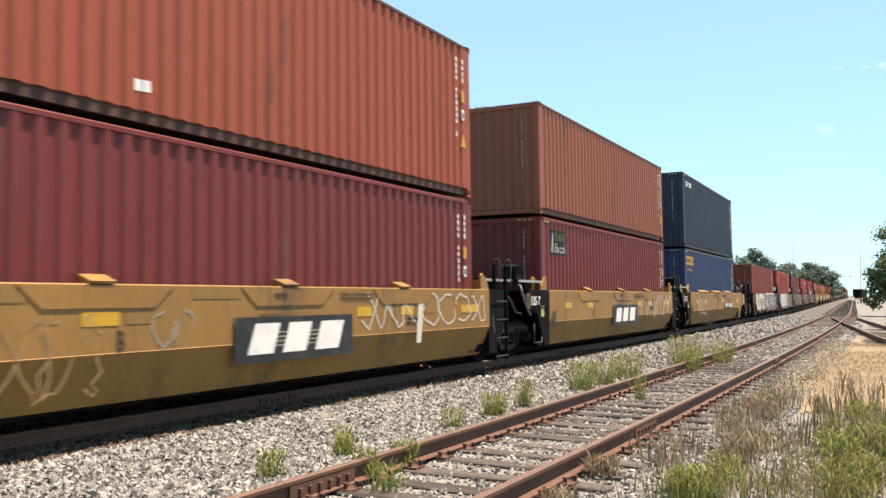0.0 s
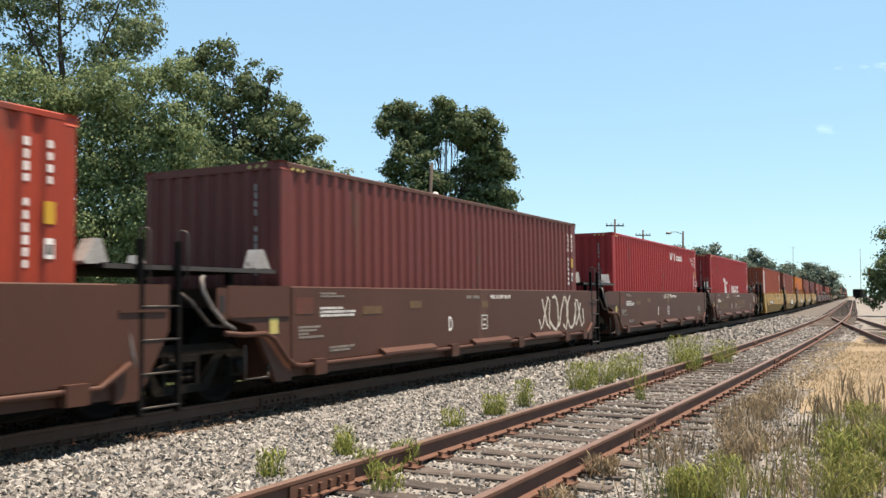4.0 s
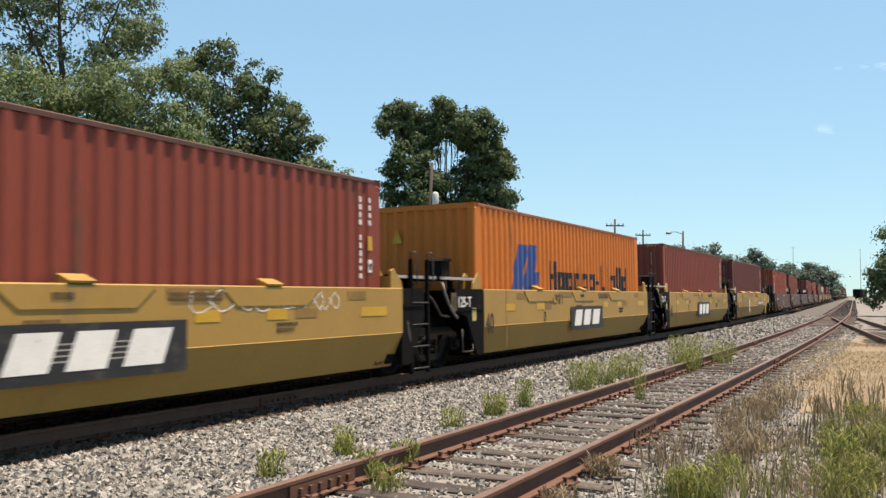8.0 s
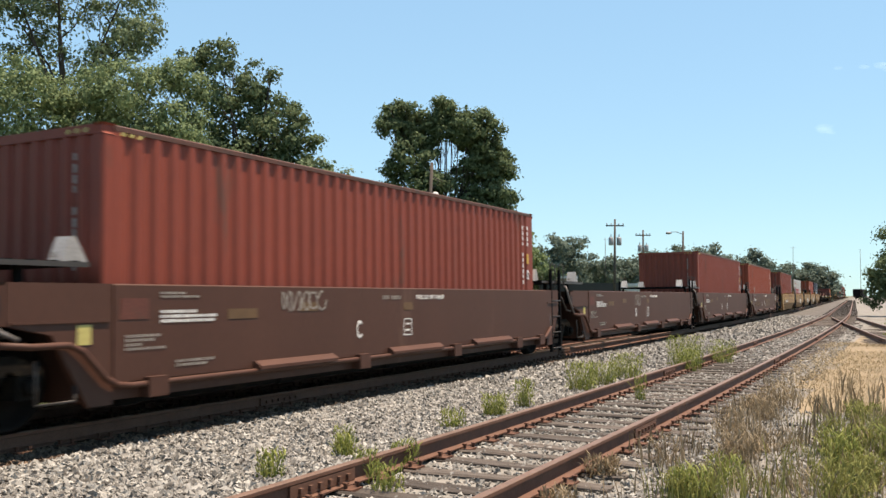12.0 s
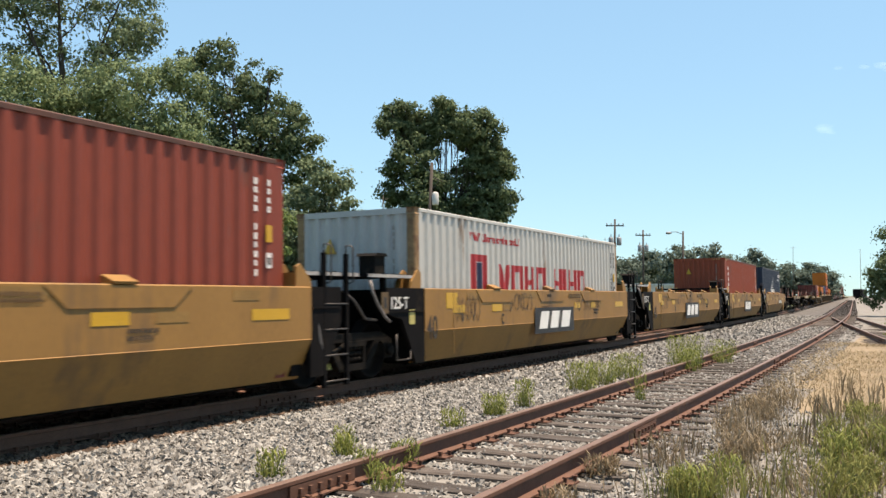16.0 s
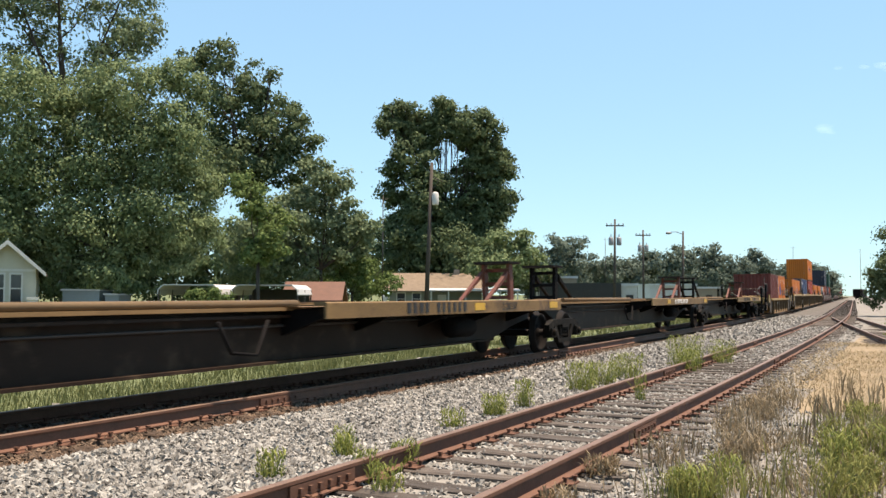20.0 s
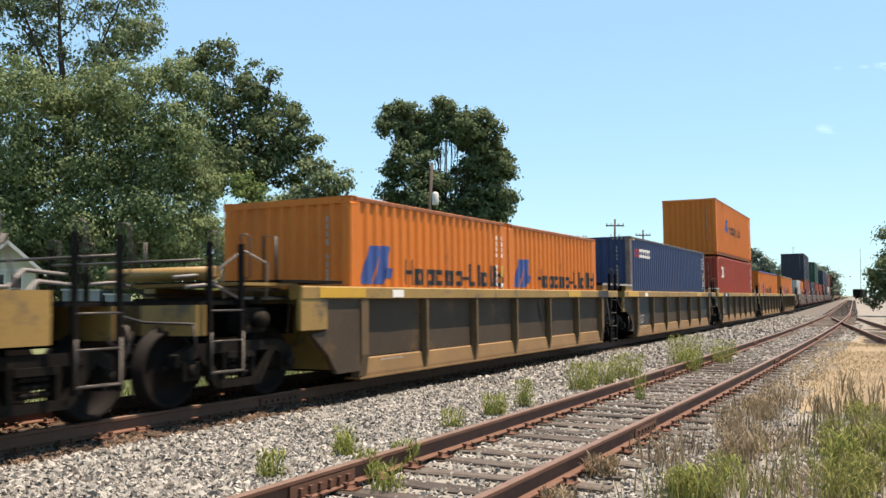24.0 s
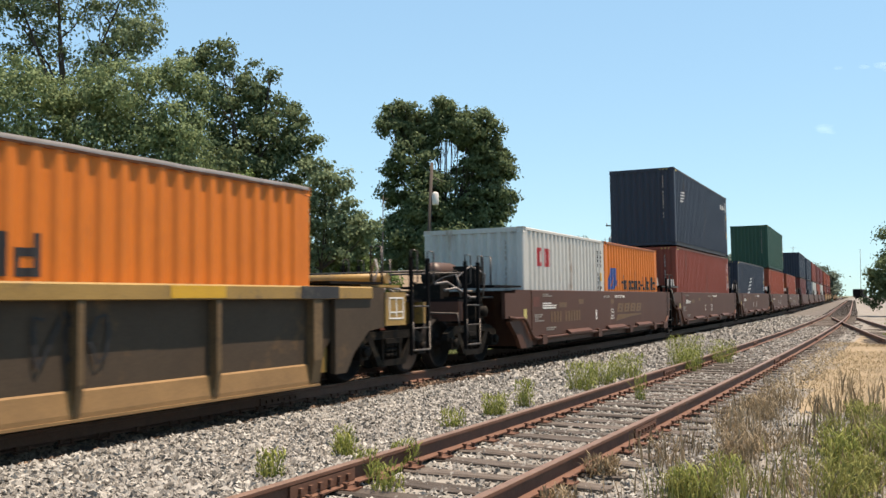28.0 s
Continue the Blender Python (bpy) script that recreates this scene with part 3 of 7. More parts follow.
def letters(y, z, pattern, w, gap, h, x=0.66):
    """Rows of plain block shapes the size and weight of letters. Each sign of the pattern is one shape: o ring, n arch, u trough,
    l bar, h two posts with a bar, d ring with a post, p ring that hangs low, t bar on a post, v wedge, L post with a foot, - dash, space."""
    out = []
    t, b = w * .30, h * .20
    for c in pattern:
        if c == " ":
            y += w * .75
            continue
        low = c in "ondp-"
        q = h * x if low else h
        a, e = y, y + w
        post = lambda u, z0, z1, lean=0.0: out.append((u, u + t, z0, z1, lean))
        bar = lambda z0, z1, u0=a, u1=e: out.append((u0, u1, z0, z1, 0.0))
        if c == "l":
            post(a, z, z + h)
            y += t * 1.3 + gap
            continue
        if c == "-":
            bar(z + q * .42, z + q * .62, a, a + w * .6)
            y += w * .6 + gap
            continue
        if c in "ohundpO":
            z1 = z + h if c in "hudO" and c != "d" else z + q
            post(a, z - (h * .28 if c == "p" else 0), z1)
            post(e - t, z, z + h if c == "d" else z1)
            if c in "ondpO":
                bar(z1 - b, z1, a + t, e - t)
            if c in "oudpO":
                bar(z, z + b, a + t, e - t)
            if c == "h":
                bar(z + h * .42, z + h * .58, a + t, e - t)
        elif c == "t":
            bar(z + h - b, z + h)
            out.append((y + w / 2 - t / 2, y + w / 2 + t / 2, z, z + h - b, 0.0))
        elif c == "L":
            post(a, z, z + h)
            bar(z, z + b, a + t, e)
        elif c == "v":
            out.append((y + w / 2 - t * .6, y + w / 2 + t * .4, z, z + h, -w * .36))
            out.append((y + w / 2 - t * .4, y + w / 2 + t * .6, z, z + h, w * .36))
        y += w + gap
    return out


# ---- running gear ----
def truck(parent, y):
    """A two-axle truck at y along its car."""
    bm = bmesh.new()
    box(bm, -0.95, 0.95, -0.22, 0.22, 0.42, 0.70)
    prism(bm, [(-.3, .70), (.3, .70), (.24, .80), (-.24, .80)], -.3, .3)
    tr = part("truck", solid(bm), M_truck, parent)
    tr.matrix_basis = Matrix.Translation((0, y, 0))
    if "truck" not in PROTO:
        bm = bmesh.new()                   # cast side frame
        t0, t1 = 0.98, 1.10
        prism(bm, [(-1.12, .50), (-1.10, .64), (-.80, .76), (.80, .76), (1.10, .64), (1.12, .50), (.95, .50), (.72, .63), (-.72, .63), (-.95, .50)], t0, t1, "x")
        for s in (-1, 1):
            prism(bm, [(s * .74, .64), (s * .58, .64), (s * .30, .24), (s * .42, .20)][::s], t0, t1, "x")
            prism(bm, [(s * .30, .64), (s * .24, .64), (s * .24, .30), (s * .30, .30)][::s], t0, t1, "x")
            box(bm, t0 - .06, t1 + .05, s * .915 - .13, s * .915 + .13, .34, .56)
            lathe(bm, [(.085, 0), (.085, .06), (.05, .075)], (t1 + .05, s * .915, .46), "x", 12)
        prism(bm, [(-.42, .20), (.42, .20), (.36, .30), (-.36, .30)], t0, t1, "x")
        for k in (-.12, 0.0, .12):
            for z in (.34, .42, .50):
                lathe(bm, [(.05, 0), (.062, .03), (.05, .06)], (t1 - .04, k, z), "z", 8)
        box(bm, t0 - .02, t1 + .04, -.26, .26, .56, .64)
        PROTO["truck"] = solid(bm)
        me = bpy.data.meshes.new("side_frame")
        bm.to_mesh(me)
        me.materials.append(M_truck)
        bm.free()
        bm = bmesh.new()                   # wheel: flange, tread, dished plate, hub
        lathe(bm, [(.09, .06), (.12, .02), (.38, -.01), (.42, .02)], (.70, 0, .46), "x", 28, 0)
        lathe(bm, [(.505, -.005), (.505, .025), (.46, .04), (.455, .135), (.41, .138), (.38, .06), (.13, .05), (.10, .10)], (.69, 0, .46), "x", 28, 0)
        for f in bm.faces:
            c = f.calc_center_median()
            r = math.hypot(c.y, c.z - .46)
            if .735 < c.x < .82 and .455 < r < .48:
                f.material_index = 1
        mw = bpy.data.meshes.new("wheel")
        solid(bm).to_mesh(mw)
        bm.free()
        mw.materials.append(M_wheel)
        mw.materials.append(M_tread)
        bm = bmesh.new()
        tube(bm, [(-1.06, 0, .46), (1.06, 0, .46)], 0.08, 10)
        ma = bpy.data.meshes.new("axle")
        bm.to_mesh(ma)
        bm.free()
        ma.materials.append(M_wheel)
        PROTO["truck"] = (me, mw, ma)
    me, mw, ma = PROTO["truck"]
    flip = Matrix.Rotation(math.pi, 4, "Z")
    for q in (Matrix.Identity(4), flip):
        o = new("side_frame", me)
        o.parent, o.matrix_basis = tr, q
        for s in (-1, 1):
            o = new("wheel", mw)
            o.parent, o.matrix_basis = tr, Matrix.Translation((0, s * .915, 0)) @ q
    for s in (-1, 1):
        o = new("axle", ma)
        o.parent, o.matrix_basis = tr, Matrix.Translation((0, s * .915, 0))
    return tr


PROTO = {}


def ladder(parent, x, y0, y1, z0, z1, loop=True, material=None):
    """A side ladder with two stiles, rungs and loop handholds at its head."""
    m = material or M_black
    bm = bmesh.new()
    for y in (y0, y1):
        box(bm, x - .03, x + .03, y - .028, y + .028, z0, z1 - .12)
    ld = part("ladder", solid(bm), m, parent)
    bm = bmesh.new()
    tube(bm, [(x + .02, y0, 0), (x + .02, y1, 0)], 0.014, 6)
    rung = None
    n = max(3, round((z1 - .6 - z0) / .36))
    for i in range(n):
        z = z0 + .08 + i * .36
        if rung is None:
            rung = part("rung", bm, M_grey, ld)
            rung.matrix_basis = Matrix.Translation((0, 0, z))
        else:
            share("rung", rung, ld, Matrix.Translation((0, 0, z)))
    if loop:
        for y in (y0, y1):
            bm = bmesh.new()
            tube(bm, [(x + .03, y + .03, z1 - .55), (x + .09, y + .05, z1 - .52), (x + .09, y + .05, z1 - .03), (x + .06, y + .03, z1), (x, y, z1), (x, y, z1 - .2)], 0.013, 6)
            part("handhold", bm, M_grey, ld)
    return ld


def plate(parent, name, material, y0, y1, z0, z1, x, t=0.006, label="", lean=0.0):
    bm = bmesh.new()
    prism(bm, [(y0, z0), (y1, z0), (y1 + lean, z1), (y0 + lean, z1)], x, x + t, "x")
    return part(name, solid(bm), material, parent, label)


def bars(parent, name, material, y, z, rows, x, char=0.045, h=0.06, gap=0.02, skip=(), width=None):
    """Lines of unreadable stencilling as plain bars; rows are counts of characters."""
    bm = bmesh.new()
    rnd = random.Random(int(abs(y * 100) + rows[0]))
    for i, n in enumerate(rows):
        yy = y
        for k in range(n):
            w = char * (0.7 + 0.4 * rnd.random())
            if k not in skip:
                box(bm, x, x + .005, yy, yy + w, z - i * h * 1.5 - h, z - i * h * 1.5)
            yy += char + gap
    return tagged(part(name, solid(bm), material, parent), kind="stuff")


def words(parent, name, text, y, z, size, material, x, stretch=1.0, shear=0.0, bold=0.012, width=None):
    """Built-in lettering; width: the run of the whole word, which sets the stretch."""
    cu = bpy.data.curves.new(name, "FONT")
    cu.body, cu.size, cu.shear, cu.extrude, cu.resolution_u = text, size, shear, 0.0015, 3
    cu.offset = size * bold
    ob = bpy.data.objects.new(name, cu)
    me = bpy.data.meshes.new_from_object(ob)
    bpy.data.objects.remove(ob)
    if width:
        run = [v.co.x for v in me.vertices]
        stretch = width / (max(run) - min(run))
        y -= min(run) * stretch
    me.materials.clear()
    me.materials.append(material)
    me.transform(Matrix(((0, 0, 1, x + .004), (stretch, 0, 0, y), (0, 1, 0, z), (0, 0, 0, 1))))
    o = new(name, me)
    o.parent = parent
    return o


def sign(parent, y=-1.05, x=1.416, z0=0.49, z1=1.06, w=2.6):
    """The black name board of the yellow cars, its emblem as plain white shapes with thin speed lines between them."""
    p = plate(parent, "name_board", M_sign, y, y + w, z0, z1, x, 0.008, "black panel with a white emblem of slanted blocks")
    bm = bmesh.new()
    a, d = z0 + .09, z1 - z0 - .17
    xx = x + .008
    sl = .16
    def slab(u0, u1, v0, v1, k0=0.0, k1=0.0):
        prism(bm, [(u0 + sl * v0 + k0, a + d * v0), (u1 + sl * v0 - k0, a + d * v0), (u1 + sl * v1 - k1, a + d * v1), (u0 + sl * v1 + k1, a + d * v1)], xx, xx + .004, "x")
    for u, wide in ((y + .24, .50), (y + .94, .50), (y + 1.66, .56)):   # three slanted blocks
        slab(u, u + wide, .04, 1.0)
    part("emblem", solid(bm), M_white, p)
    bm = bmesh.new()
    for v in (.26, .40, .54, .68):
        prism(bm, [(y + .62, a + d * v), (y + 1.98, a + d * v), (y + 1.98, a + d * v + .016), (y + .62, a + d * v + .016)], xx, xx + .002, "x")
    part("speed_lines", solid(bm), M_dull, p)
    return p


def scribble(parent, name, material, y0, y1, z0, z1, x, seed, loops=6, r=0.014, steps=10):
    """Sprayed scrawl as a thin wandering ribbon."""
    rnd = random.Random(seed)
    bm = bmesh.new()
    for k in range(loops):
        cy = y0 + (y1 - y0) * (k + .5) / loops
        hw, hh = (y1 - y0) / loops * .55, (z1 - z0) / 2
        ph, tw = rnd.random() * 6.28, rnd.choice((1.0, 1.5, 2.0))
        path = []
        for i in range(steps + 1):
            a = ph + 5.2 * i / steps
            path.append((cy + hw * math.cos(a) * (0.7 + .5 * rnd.random()), (z0 + z1) / 2 + hh * math.sin(a * tw) * (.7 + .3 * rnd.random())))
        prev = None
        for i, (yy, zz) in enumerate(path):
            j = min(i + 1, steps)
            i0 = max(i - 1, 0)
            dy, dz = path[j][0] - path[i0][0], path[j][1] - path[i0][1]
            ln = math.hypot(dy, dz) or 1
            q = (bm.verts.new((x, yy - dz / ln * r, zz + dy / ln * r)), bm.verts.new((x, yy + dz / ln * r, zz - dy / ln * r)))
            if prev:
                bm.faces.new((prev[0], prev[1], q[1], q[0]))
            prev = q
    return tagged(part(name, bm, material, parent), kind="stuff")


# ---- the cars ----
def end_platform(ob, s, body, pitch_half):
    """The end of a unit at an articulation, on the side s (-1 near end, +1 far end)."""
    y = lambda v: s * v
    lo = 6.1 if s < 0 else 6.45
    hi = 7.35 if s < 0 else 7.2
    for sx in (-1, 1):
        bm = bmesh.new()
        pts = [(y(lo), 1.45), (y(hi), 1.45), (y(hi), 1.05), (y(lo + .75), .95), (y(lo + .30), .22), (y(lo), .22)]
        prism(bm, pts, min(sx * 1.31, sx * 1.385), max(sx * 1.31, sx * 1.385), "x")
        if body is M_chord:
            bm.free()
        else:
            gus = part("end_gusset", solid(bm), M_black if body is not M_nb else M_nb, ob)
            if sx > 0:
                bm = bmesh.new()           # folded edge across the end panel
                box(bm, 1.385, 1.402, min(y(lo + .04), y(hi - .04)), max(y(lo + .04), y(hi - .04)), 1.15 if s > 0 else 1.06, 1.18 if s > 0 else 1.085)
                part("panel_edge", solid(bm), M_black if body is not M_nb else M_nb, gus)
            if body is M_nb and s < 0:
                tie = plate(ob, "tie_down_plate", M_nb, -7.55, -7.37, 1.05, 1.42, 1.37, .02) if sx > 0 else None
                if tie:
                    # not cut through: a black plate paints the shaded opening
                    plate(tie, "slot", M_ink, -7.50, -7.42, 1.13, 1.33, 1.391, .003)
        bm = bmesh.new()                   # container guide
        prism(bm, [(y(6.16), 1.45), (y(6.52), 1.45), (y(6.48), 1.56), (y(6.26), 1.76), (y(6.16), 1.72)], min(sx * 1.05, sx * 1.09), max(sx * 1.05, sx * 1.09), "x")
        prism(bm, [(y(6.16), 1.45), (y(6.52), 1.45), (y(6.48), 1.56), (y(6.26), 1.76), (y(6.16), 1.72)], min(sx * 1.32, sx * 1.36), max(sx * 1.32, sx * 1.36), "x")
        box(bm, min(sx * 1.09, sx * 1.32), max(sx * 1.09, sx * 1.32), min(y(6.20), y(6.28)), max(y(6.20), y(6.28)), 1.45, 1.64)
        if body is M_nb:                   # a pale hollow wedge on the walkway instead of flat plates
            bm.free()
            bm = bmesh.new()
            prism(bm, [(y(6.56), 1.66), (y(6.24), 1.66), (y(6.24), 1.69), (y(6.38), 1.93), (y(6.45), 1.93)], min(sx * .96, sx * 1.16), max(sx * .96, sx * 1.16), "x")
            part("container_guide", solid(bm), M_guide, ob, "pale grey steel wedge")
        elif body is M_chord:
            bm.free()
            bm = bmesh.new()
            prism(bm, [(y(6.34), 1.46), (y(7.0), 1.46), (y(7.0), 1.60), (y(6.92), 1.64), (y(6.40), 1.64), (y(6.34), 1.60)], min(sx * 1.02, sx * 1.30), max(sx * 1.02, sx * 1.30), "x")
            part("container_guide", solid(bm), body, ob)
        else:
            part("container_guide", solid(bm), body, ob)
    bm = bmesh.new()                       # lighter strip that paints the sunlit edge of the walkway
    box(bm, 1.30, 1.325, min(y(6.35), y(pitch_half - .05)), max(y(6.35), y(pitch_half - .05)), 1.612, 1.664)
    part("walkway_lip", solid(bm), M_guide if body is not M_nb else M_grey, ob)
    bm = bmesh.new()
    box(bm, 1.10, 1.18, min(y(7.0), y(7.08)), max(y(7.0), y(7.08)), 1.14, 1.63)
    part("walkway_post", solid(bm), M_black, ob)
    bm = bmesh.new()                       # walkway over the joint
    pts = [(y(pitch_half - .05), 1.62), (y(6.35), 1.62), (y(6.35), 1.66)]
    for k in range(5):
        a, b = 6.45 + k * .25, 6.49 + k * .25
        pts += [(y(a), 1.66), (y(a), 1.676), (y(b), 1.676), (y(b), 1.66)]
    prism(bm, pts + [(y(pitch_half - .05), 1.66)], -1.30, 1.30, "x")
    part("walkway", solid(bm), M_black, ob)
    bm = bmesh.new()
    box(bm, -1.25, 1.25, min(y(6.2), y(6.42)), max(y(6.2), y(6.42)), 0.25, 1.44)
    part("end_bulkhead", solid(bm), M_black if body is not M_nb else M_nb, ob)
    bm = bmesh.new()
    box(bm, -0.38, 0.38, min(y(6.42), y(pitch_half)), max(y(6.42), y(pitch_half)), 0.82, 1.18)
    part("centre_sill", solid(bm), M_black, ob)
    if s < 0:
        bm = bmesh.new()                   # small housing on the walkway
        box(bm, .62, .92, -6.92, -6.60, 1.676, 1.98)
        prism(bm, [(-6.96, 1.98), (-6.56, 1.98), (-6.62, 2.03), (-6.90, 2.03)], .58, .96, "x")
        if body in (M_nb, M_chord):
            bm.free()
        else:
            part("valve_housing", solid(bm), M_truck, ob)
        bm = bmesh.new()                   # looped hose at the panel's edge
        tube(bm, [(1.36, -7.2, .92), (1.40, -7.42, 1.0), (1.42, -7.66, 1.18), (1.42, -7.82, 1.38), (1.38, -7.80, 1.52), (1.28, -7.66, 1.56)], .024, 8)
        if body is M_chord:
            bm.free()
            tie = plate(ob, "tie_down_plate", M_chord, -7.56, -7.36, .86, 1.27, 1.30, .05)
            # black plate painted in for the shade of an uncut slot
            plate(tie, "slot", M_ink, -7.50, -7.42, .95, 1.15, 1.352, .003)
        else:
            part("air_hose", bm, M_hose, ob, "pale looped air hose")
        for sx in (1,):
            bm = bmesh.new()               # stirrup step under the panel
            tube(bm, [(sx * 1.36, -7.0, .72), (sx * 1.36, -7.0, .30), (sx * 1.36, -6.55, .30), (sx * 1.36, -6.55, .45)], .016, 6)
            part("step", bm, M_grey, ob)
    if s > 0:
        bm = bmesh.new()                   # brake rigging under the end
        box(bm, .7, 1.2, 6.55, 6.95, .45, .75)
        tube(bm, [(1.2, 6.6, .62), (1.28, 7.1, .5), (1.25, 7.5, .62)], .03, 6)
        tube(bm, [(.9, 6.7, .45), (.9, 7.3, .40)], .05, 8)
        part("brake_cylinder", solid(bm), M_truck, ob)
        bm = bmesh.new()
        tube(bm, [(1.33, 6.52, 1.36), (1.36, 6.62, 1.05), (1.38, 6.68, .72), (1.36, 6.78, .5)], .02, 6)
        part("brake_pipe", bm, M_hose, ob)
        for sx in (-1, 1):
            ladder(ob, sx * 1.36, 6.80, 7.36, 0.05, 2.05)
            bm = bmesh.new()
            tube(bm, [(sx * 1.28, 7.40, 1.40), (sx * 1.34, 7.6, 1.25), (sx * 1.34, 7.9, .98), (sx * 1.3, 8.3, .95)], 0.022, 6)
            part("air_hose", bm, M_grey, ob)


def end_coupled(ob, s, body, plain=False, shift=0.0):
    """The end of a car at a coupler: truck, platform, tank, brake wheel, posts."""
    y = lambda v: s * (v + shift)
    if shift:                              # low plain end deck between the well and the truck
        for sx in (-1, 1):
            bm = bmesh.new()
            prism(bm, [(s * 7.2, 1.02), (s * 9.75, 1.02), (s * 9.75, .80), (s * 9.2, .62), (s * 8.9, .20), (s * 7.2, .16)], min(sx * 1.295, sx * 1.33), max(sx * 1.295, sx * 1.33), "x")
            part("end_skirt", solid(bm), M_rp, ob)
        bm = bmesh.new()
        prism(bm, [(s * 7.2, 1.02), (s * 9.85, 1.02), (s * 9.85, 1.10), (s * 7.2, 1.10)], -1.36, 1.36, "x")
        part("low_deck", solid(bm), M_sand, ob, "dust-coated low end deck")
    def yb(bm, x0, x1, a, b, z0, z1):
        box(bm, x0, x1, min(y(a), y(b)), max(y(a), y(b)), z0, z1)
    far = 7.0 if s < 0 else 7.8
    for sx in (-1, 1):
        bm = bmesh.new()
        pts = [(y(6.1 if s < 0 else 6.45), 1.45), (y(far), 1.45), (y(far), .84), (y(7.35), .80), (y(6.95), .50), (y(6.72), .22), (y(6.1 if s < 0 else 6.45), .22)]
        prism(bm, pts, min(sx * 1.30, sx * 1.385), max(sx * 1.30, sx * 1.385), "x")
        part("end_side", solid(bm), M_rp if plain else body, ob)
        bm = bmesh.new()
        yb(bm, min(sx * 1.34, sx * 1.41), max(sx * 1.34, sx * 1.41), far, far + .62, .86, 1.38)
        fr = part("bolster_box", solid(bm), body, ob)
        if s > 0 and sx > 0:
            yy = 7.0 if body is M_nb else 7.9
            bm = bmesh.new()
            for a, b, c, d in ((yy, yy + .44, 1.28, 1.30), (yy, yy + .44, .96, .98), (yy, yy + .02, .96, 1.3), (yy + .42, yy + .44, .96, 1.3), (yy + .21, yy + .23, .96, 1.3), (yy, yy + .44, 1.06, 1.075)):
                box(bm, 1.386 if body is M_nb else 1.411, 1.391 if body is M_nb else 1.416, a, b, c, d)
            part("stencil_frame", solid(bm), M_white, fr)
    if body is M_nb and s > 0:
        plate(ob, "notice", M_notice, 7.42, 7.56, .92, 1.12, 1.386, .004)
        bars(ob, "stencil", M_dull, 6.62, 1.36, (14, 11, 13), 1.386, .024, .030, .014)
        bars(ob, "stencil", M_dull, 5.3, .70, (14, 12), 1.402, .024, .028, .014)
        plate(ob, "faded_patch", M_rustp, 7.86, 8.36, .90, 1.34, 1.411, .003)
        bm = bmesh.new()
        prism(bm, [(1.385, .98), (1.44, .96), (1.44, .92), (1.385, .90)], 6.7, 7.05)
        part("jacking_pad", solid(bm), M_nb, ob)
    bm = bmesh.new()
    yb(bm, -1.25, 1.25, 6.2, 6.42, .25, 1.44)
    part("end_bulkhead", solid(bm), body, ob)
    bm = bmesh.new()
    yb(bm, -.38, .38, 6.42, 9.45, .78, 1.22)
    part("centre_sill", solid(bm), M_black, ob)
    bm = bmesh.new()
    yb(bm, -1.3, 1.3, 6.45, 7.9, 1.50, 1.54)
    part("walkway", solid(bm), M_black, ob)
    bm = bmesh.new()
    yb(bm, -1.25, 1.25, 9.28, 9.45, .86, 1.22)
    part("end_sill", solid(bm), body, ob)
    bm = bmesh.new()
    pts = [(y(9.35), 1.22), (y(8.75), 1.22), (y(8.75), 1.26)]
    for k in range(6):
        a, b = 8.78 + k * .09, 8.82 + k * .09
        pts += [(y(a), 1.26), (y(a), 1.275), (y(b), 1.275), (y(b), 1.26)]
    prism(bm, pts + [(y(9.35), 1.26)], -1.2, 1.2, "x")
    part("crossover_platform", solid(bm), M_black, ob)
    bm = bmesh.new()
    yb(bm, -.12, .12, 9.45, 9.80, .80, 1.02)
    yb(bm, -.17, .10, 9.78, 10.02, .72, 1.08)
    part("coupler", solid(bm), M_rustp, ob)
    bm = bmesh.new()
    tube(bm, [(.3, y(9.5), .9), (.4, y(9.75), .55), (.35, y(9.95), .42)], .03, 6)
    part("air_hose", bm, M_black, ob)
    cx = .62 if s > 0 else -.2
    bm = bmesh.new()                       # air reservoir
    lathe(bm, [(.02, -.52), (.13, -.50), (.20, -.42), (.21, -.34), (.21, .34), (.20, .42), (.13, .50), (.02, .52)], (cx, y(7.25), 1.84), "y", 18)
    for k in (-.3, .3):
        box(bm, cx - .2, cx + .2, y(7.25) + k - .04, y(7.25) + k + .04, 1.54, 1.72)
    if plain:
        bm.free()
    else:
        part("air_reservoir", solid(bm), M_tank, ob)
    if plain:
        bm = bmesh.new()                   # filled end deck with a pale cap pipe
        yb(bm, -1.2, 1.2, 7.4, 8.6, 1.46, 1.50)
        tube(bm, [(.9, y(8.7), 1.62), (-.9, y(8.7), 1.62)], .09, 10)
        part("end_deck", solid(bm), body, ob)
    elif s > 0:
        bm = bmesh.new()                   # brake wheel and its gear box
        n = 20
        ring = [(.55 + .30 * math.cos(2 * math.pi * i / n), y(8.62), 2.02 + .30 * math.sin(2 * math.pi * i / n)) for i in range(n + 1)]
        tube(bm, ring, .018, 6, cap=False)
        for k in range(3):
            a = k * 2.09
            tube(bm, [(.55, y(8.62), 2.02), (.55 + .3 * math.cos(a), y(8.62), 2.02 + .3 * math.sin(a))], .012, 5)
        part("brake_wheel", bm, M_black, ob)
        bm = bmesh.new()
        yb(bm, .47, .63, 8.42, 8.58, 1.5, 1.98)
        yb(bm, .30, .80, 8.30, 8.40, 1.22, 1.5)
        part("brake_gear", solid(bm), M_truck, ob)
    else:
        bm = bmesh.new()
        yb(bm, .2, .7, 7.1, 7.5, 1.54, 1.95)
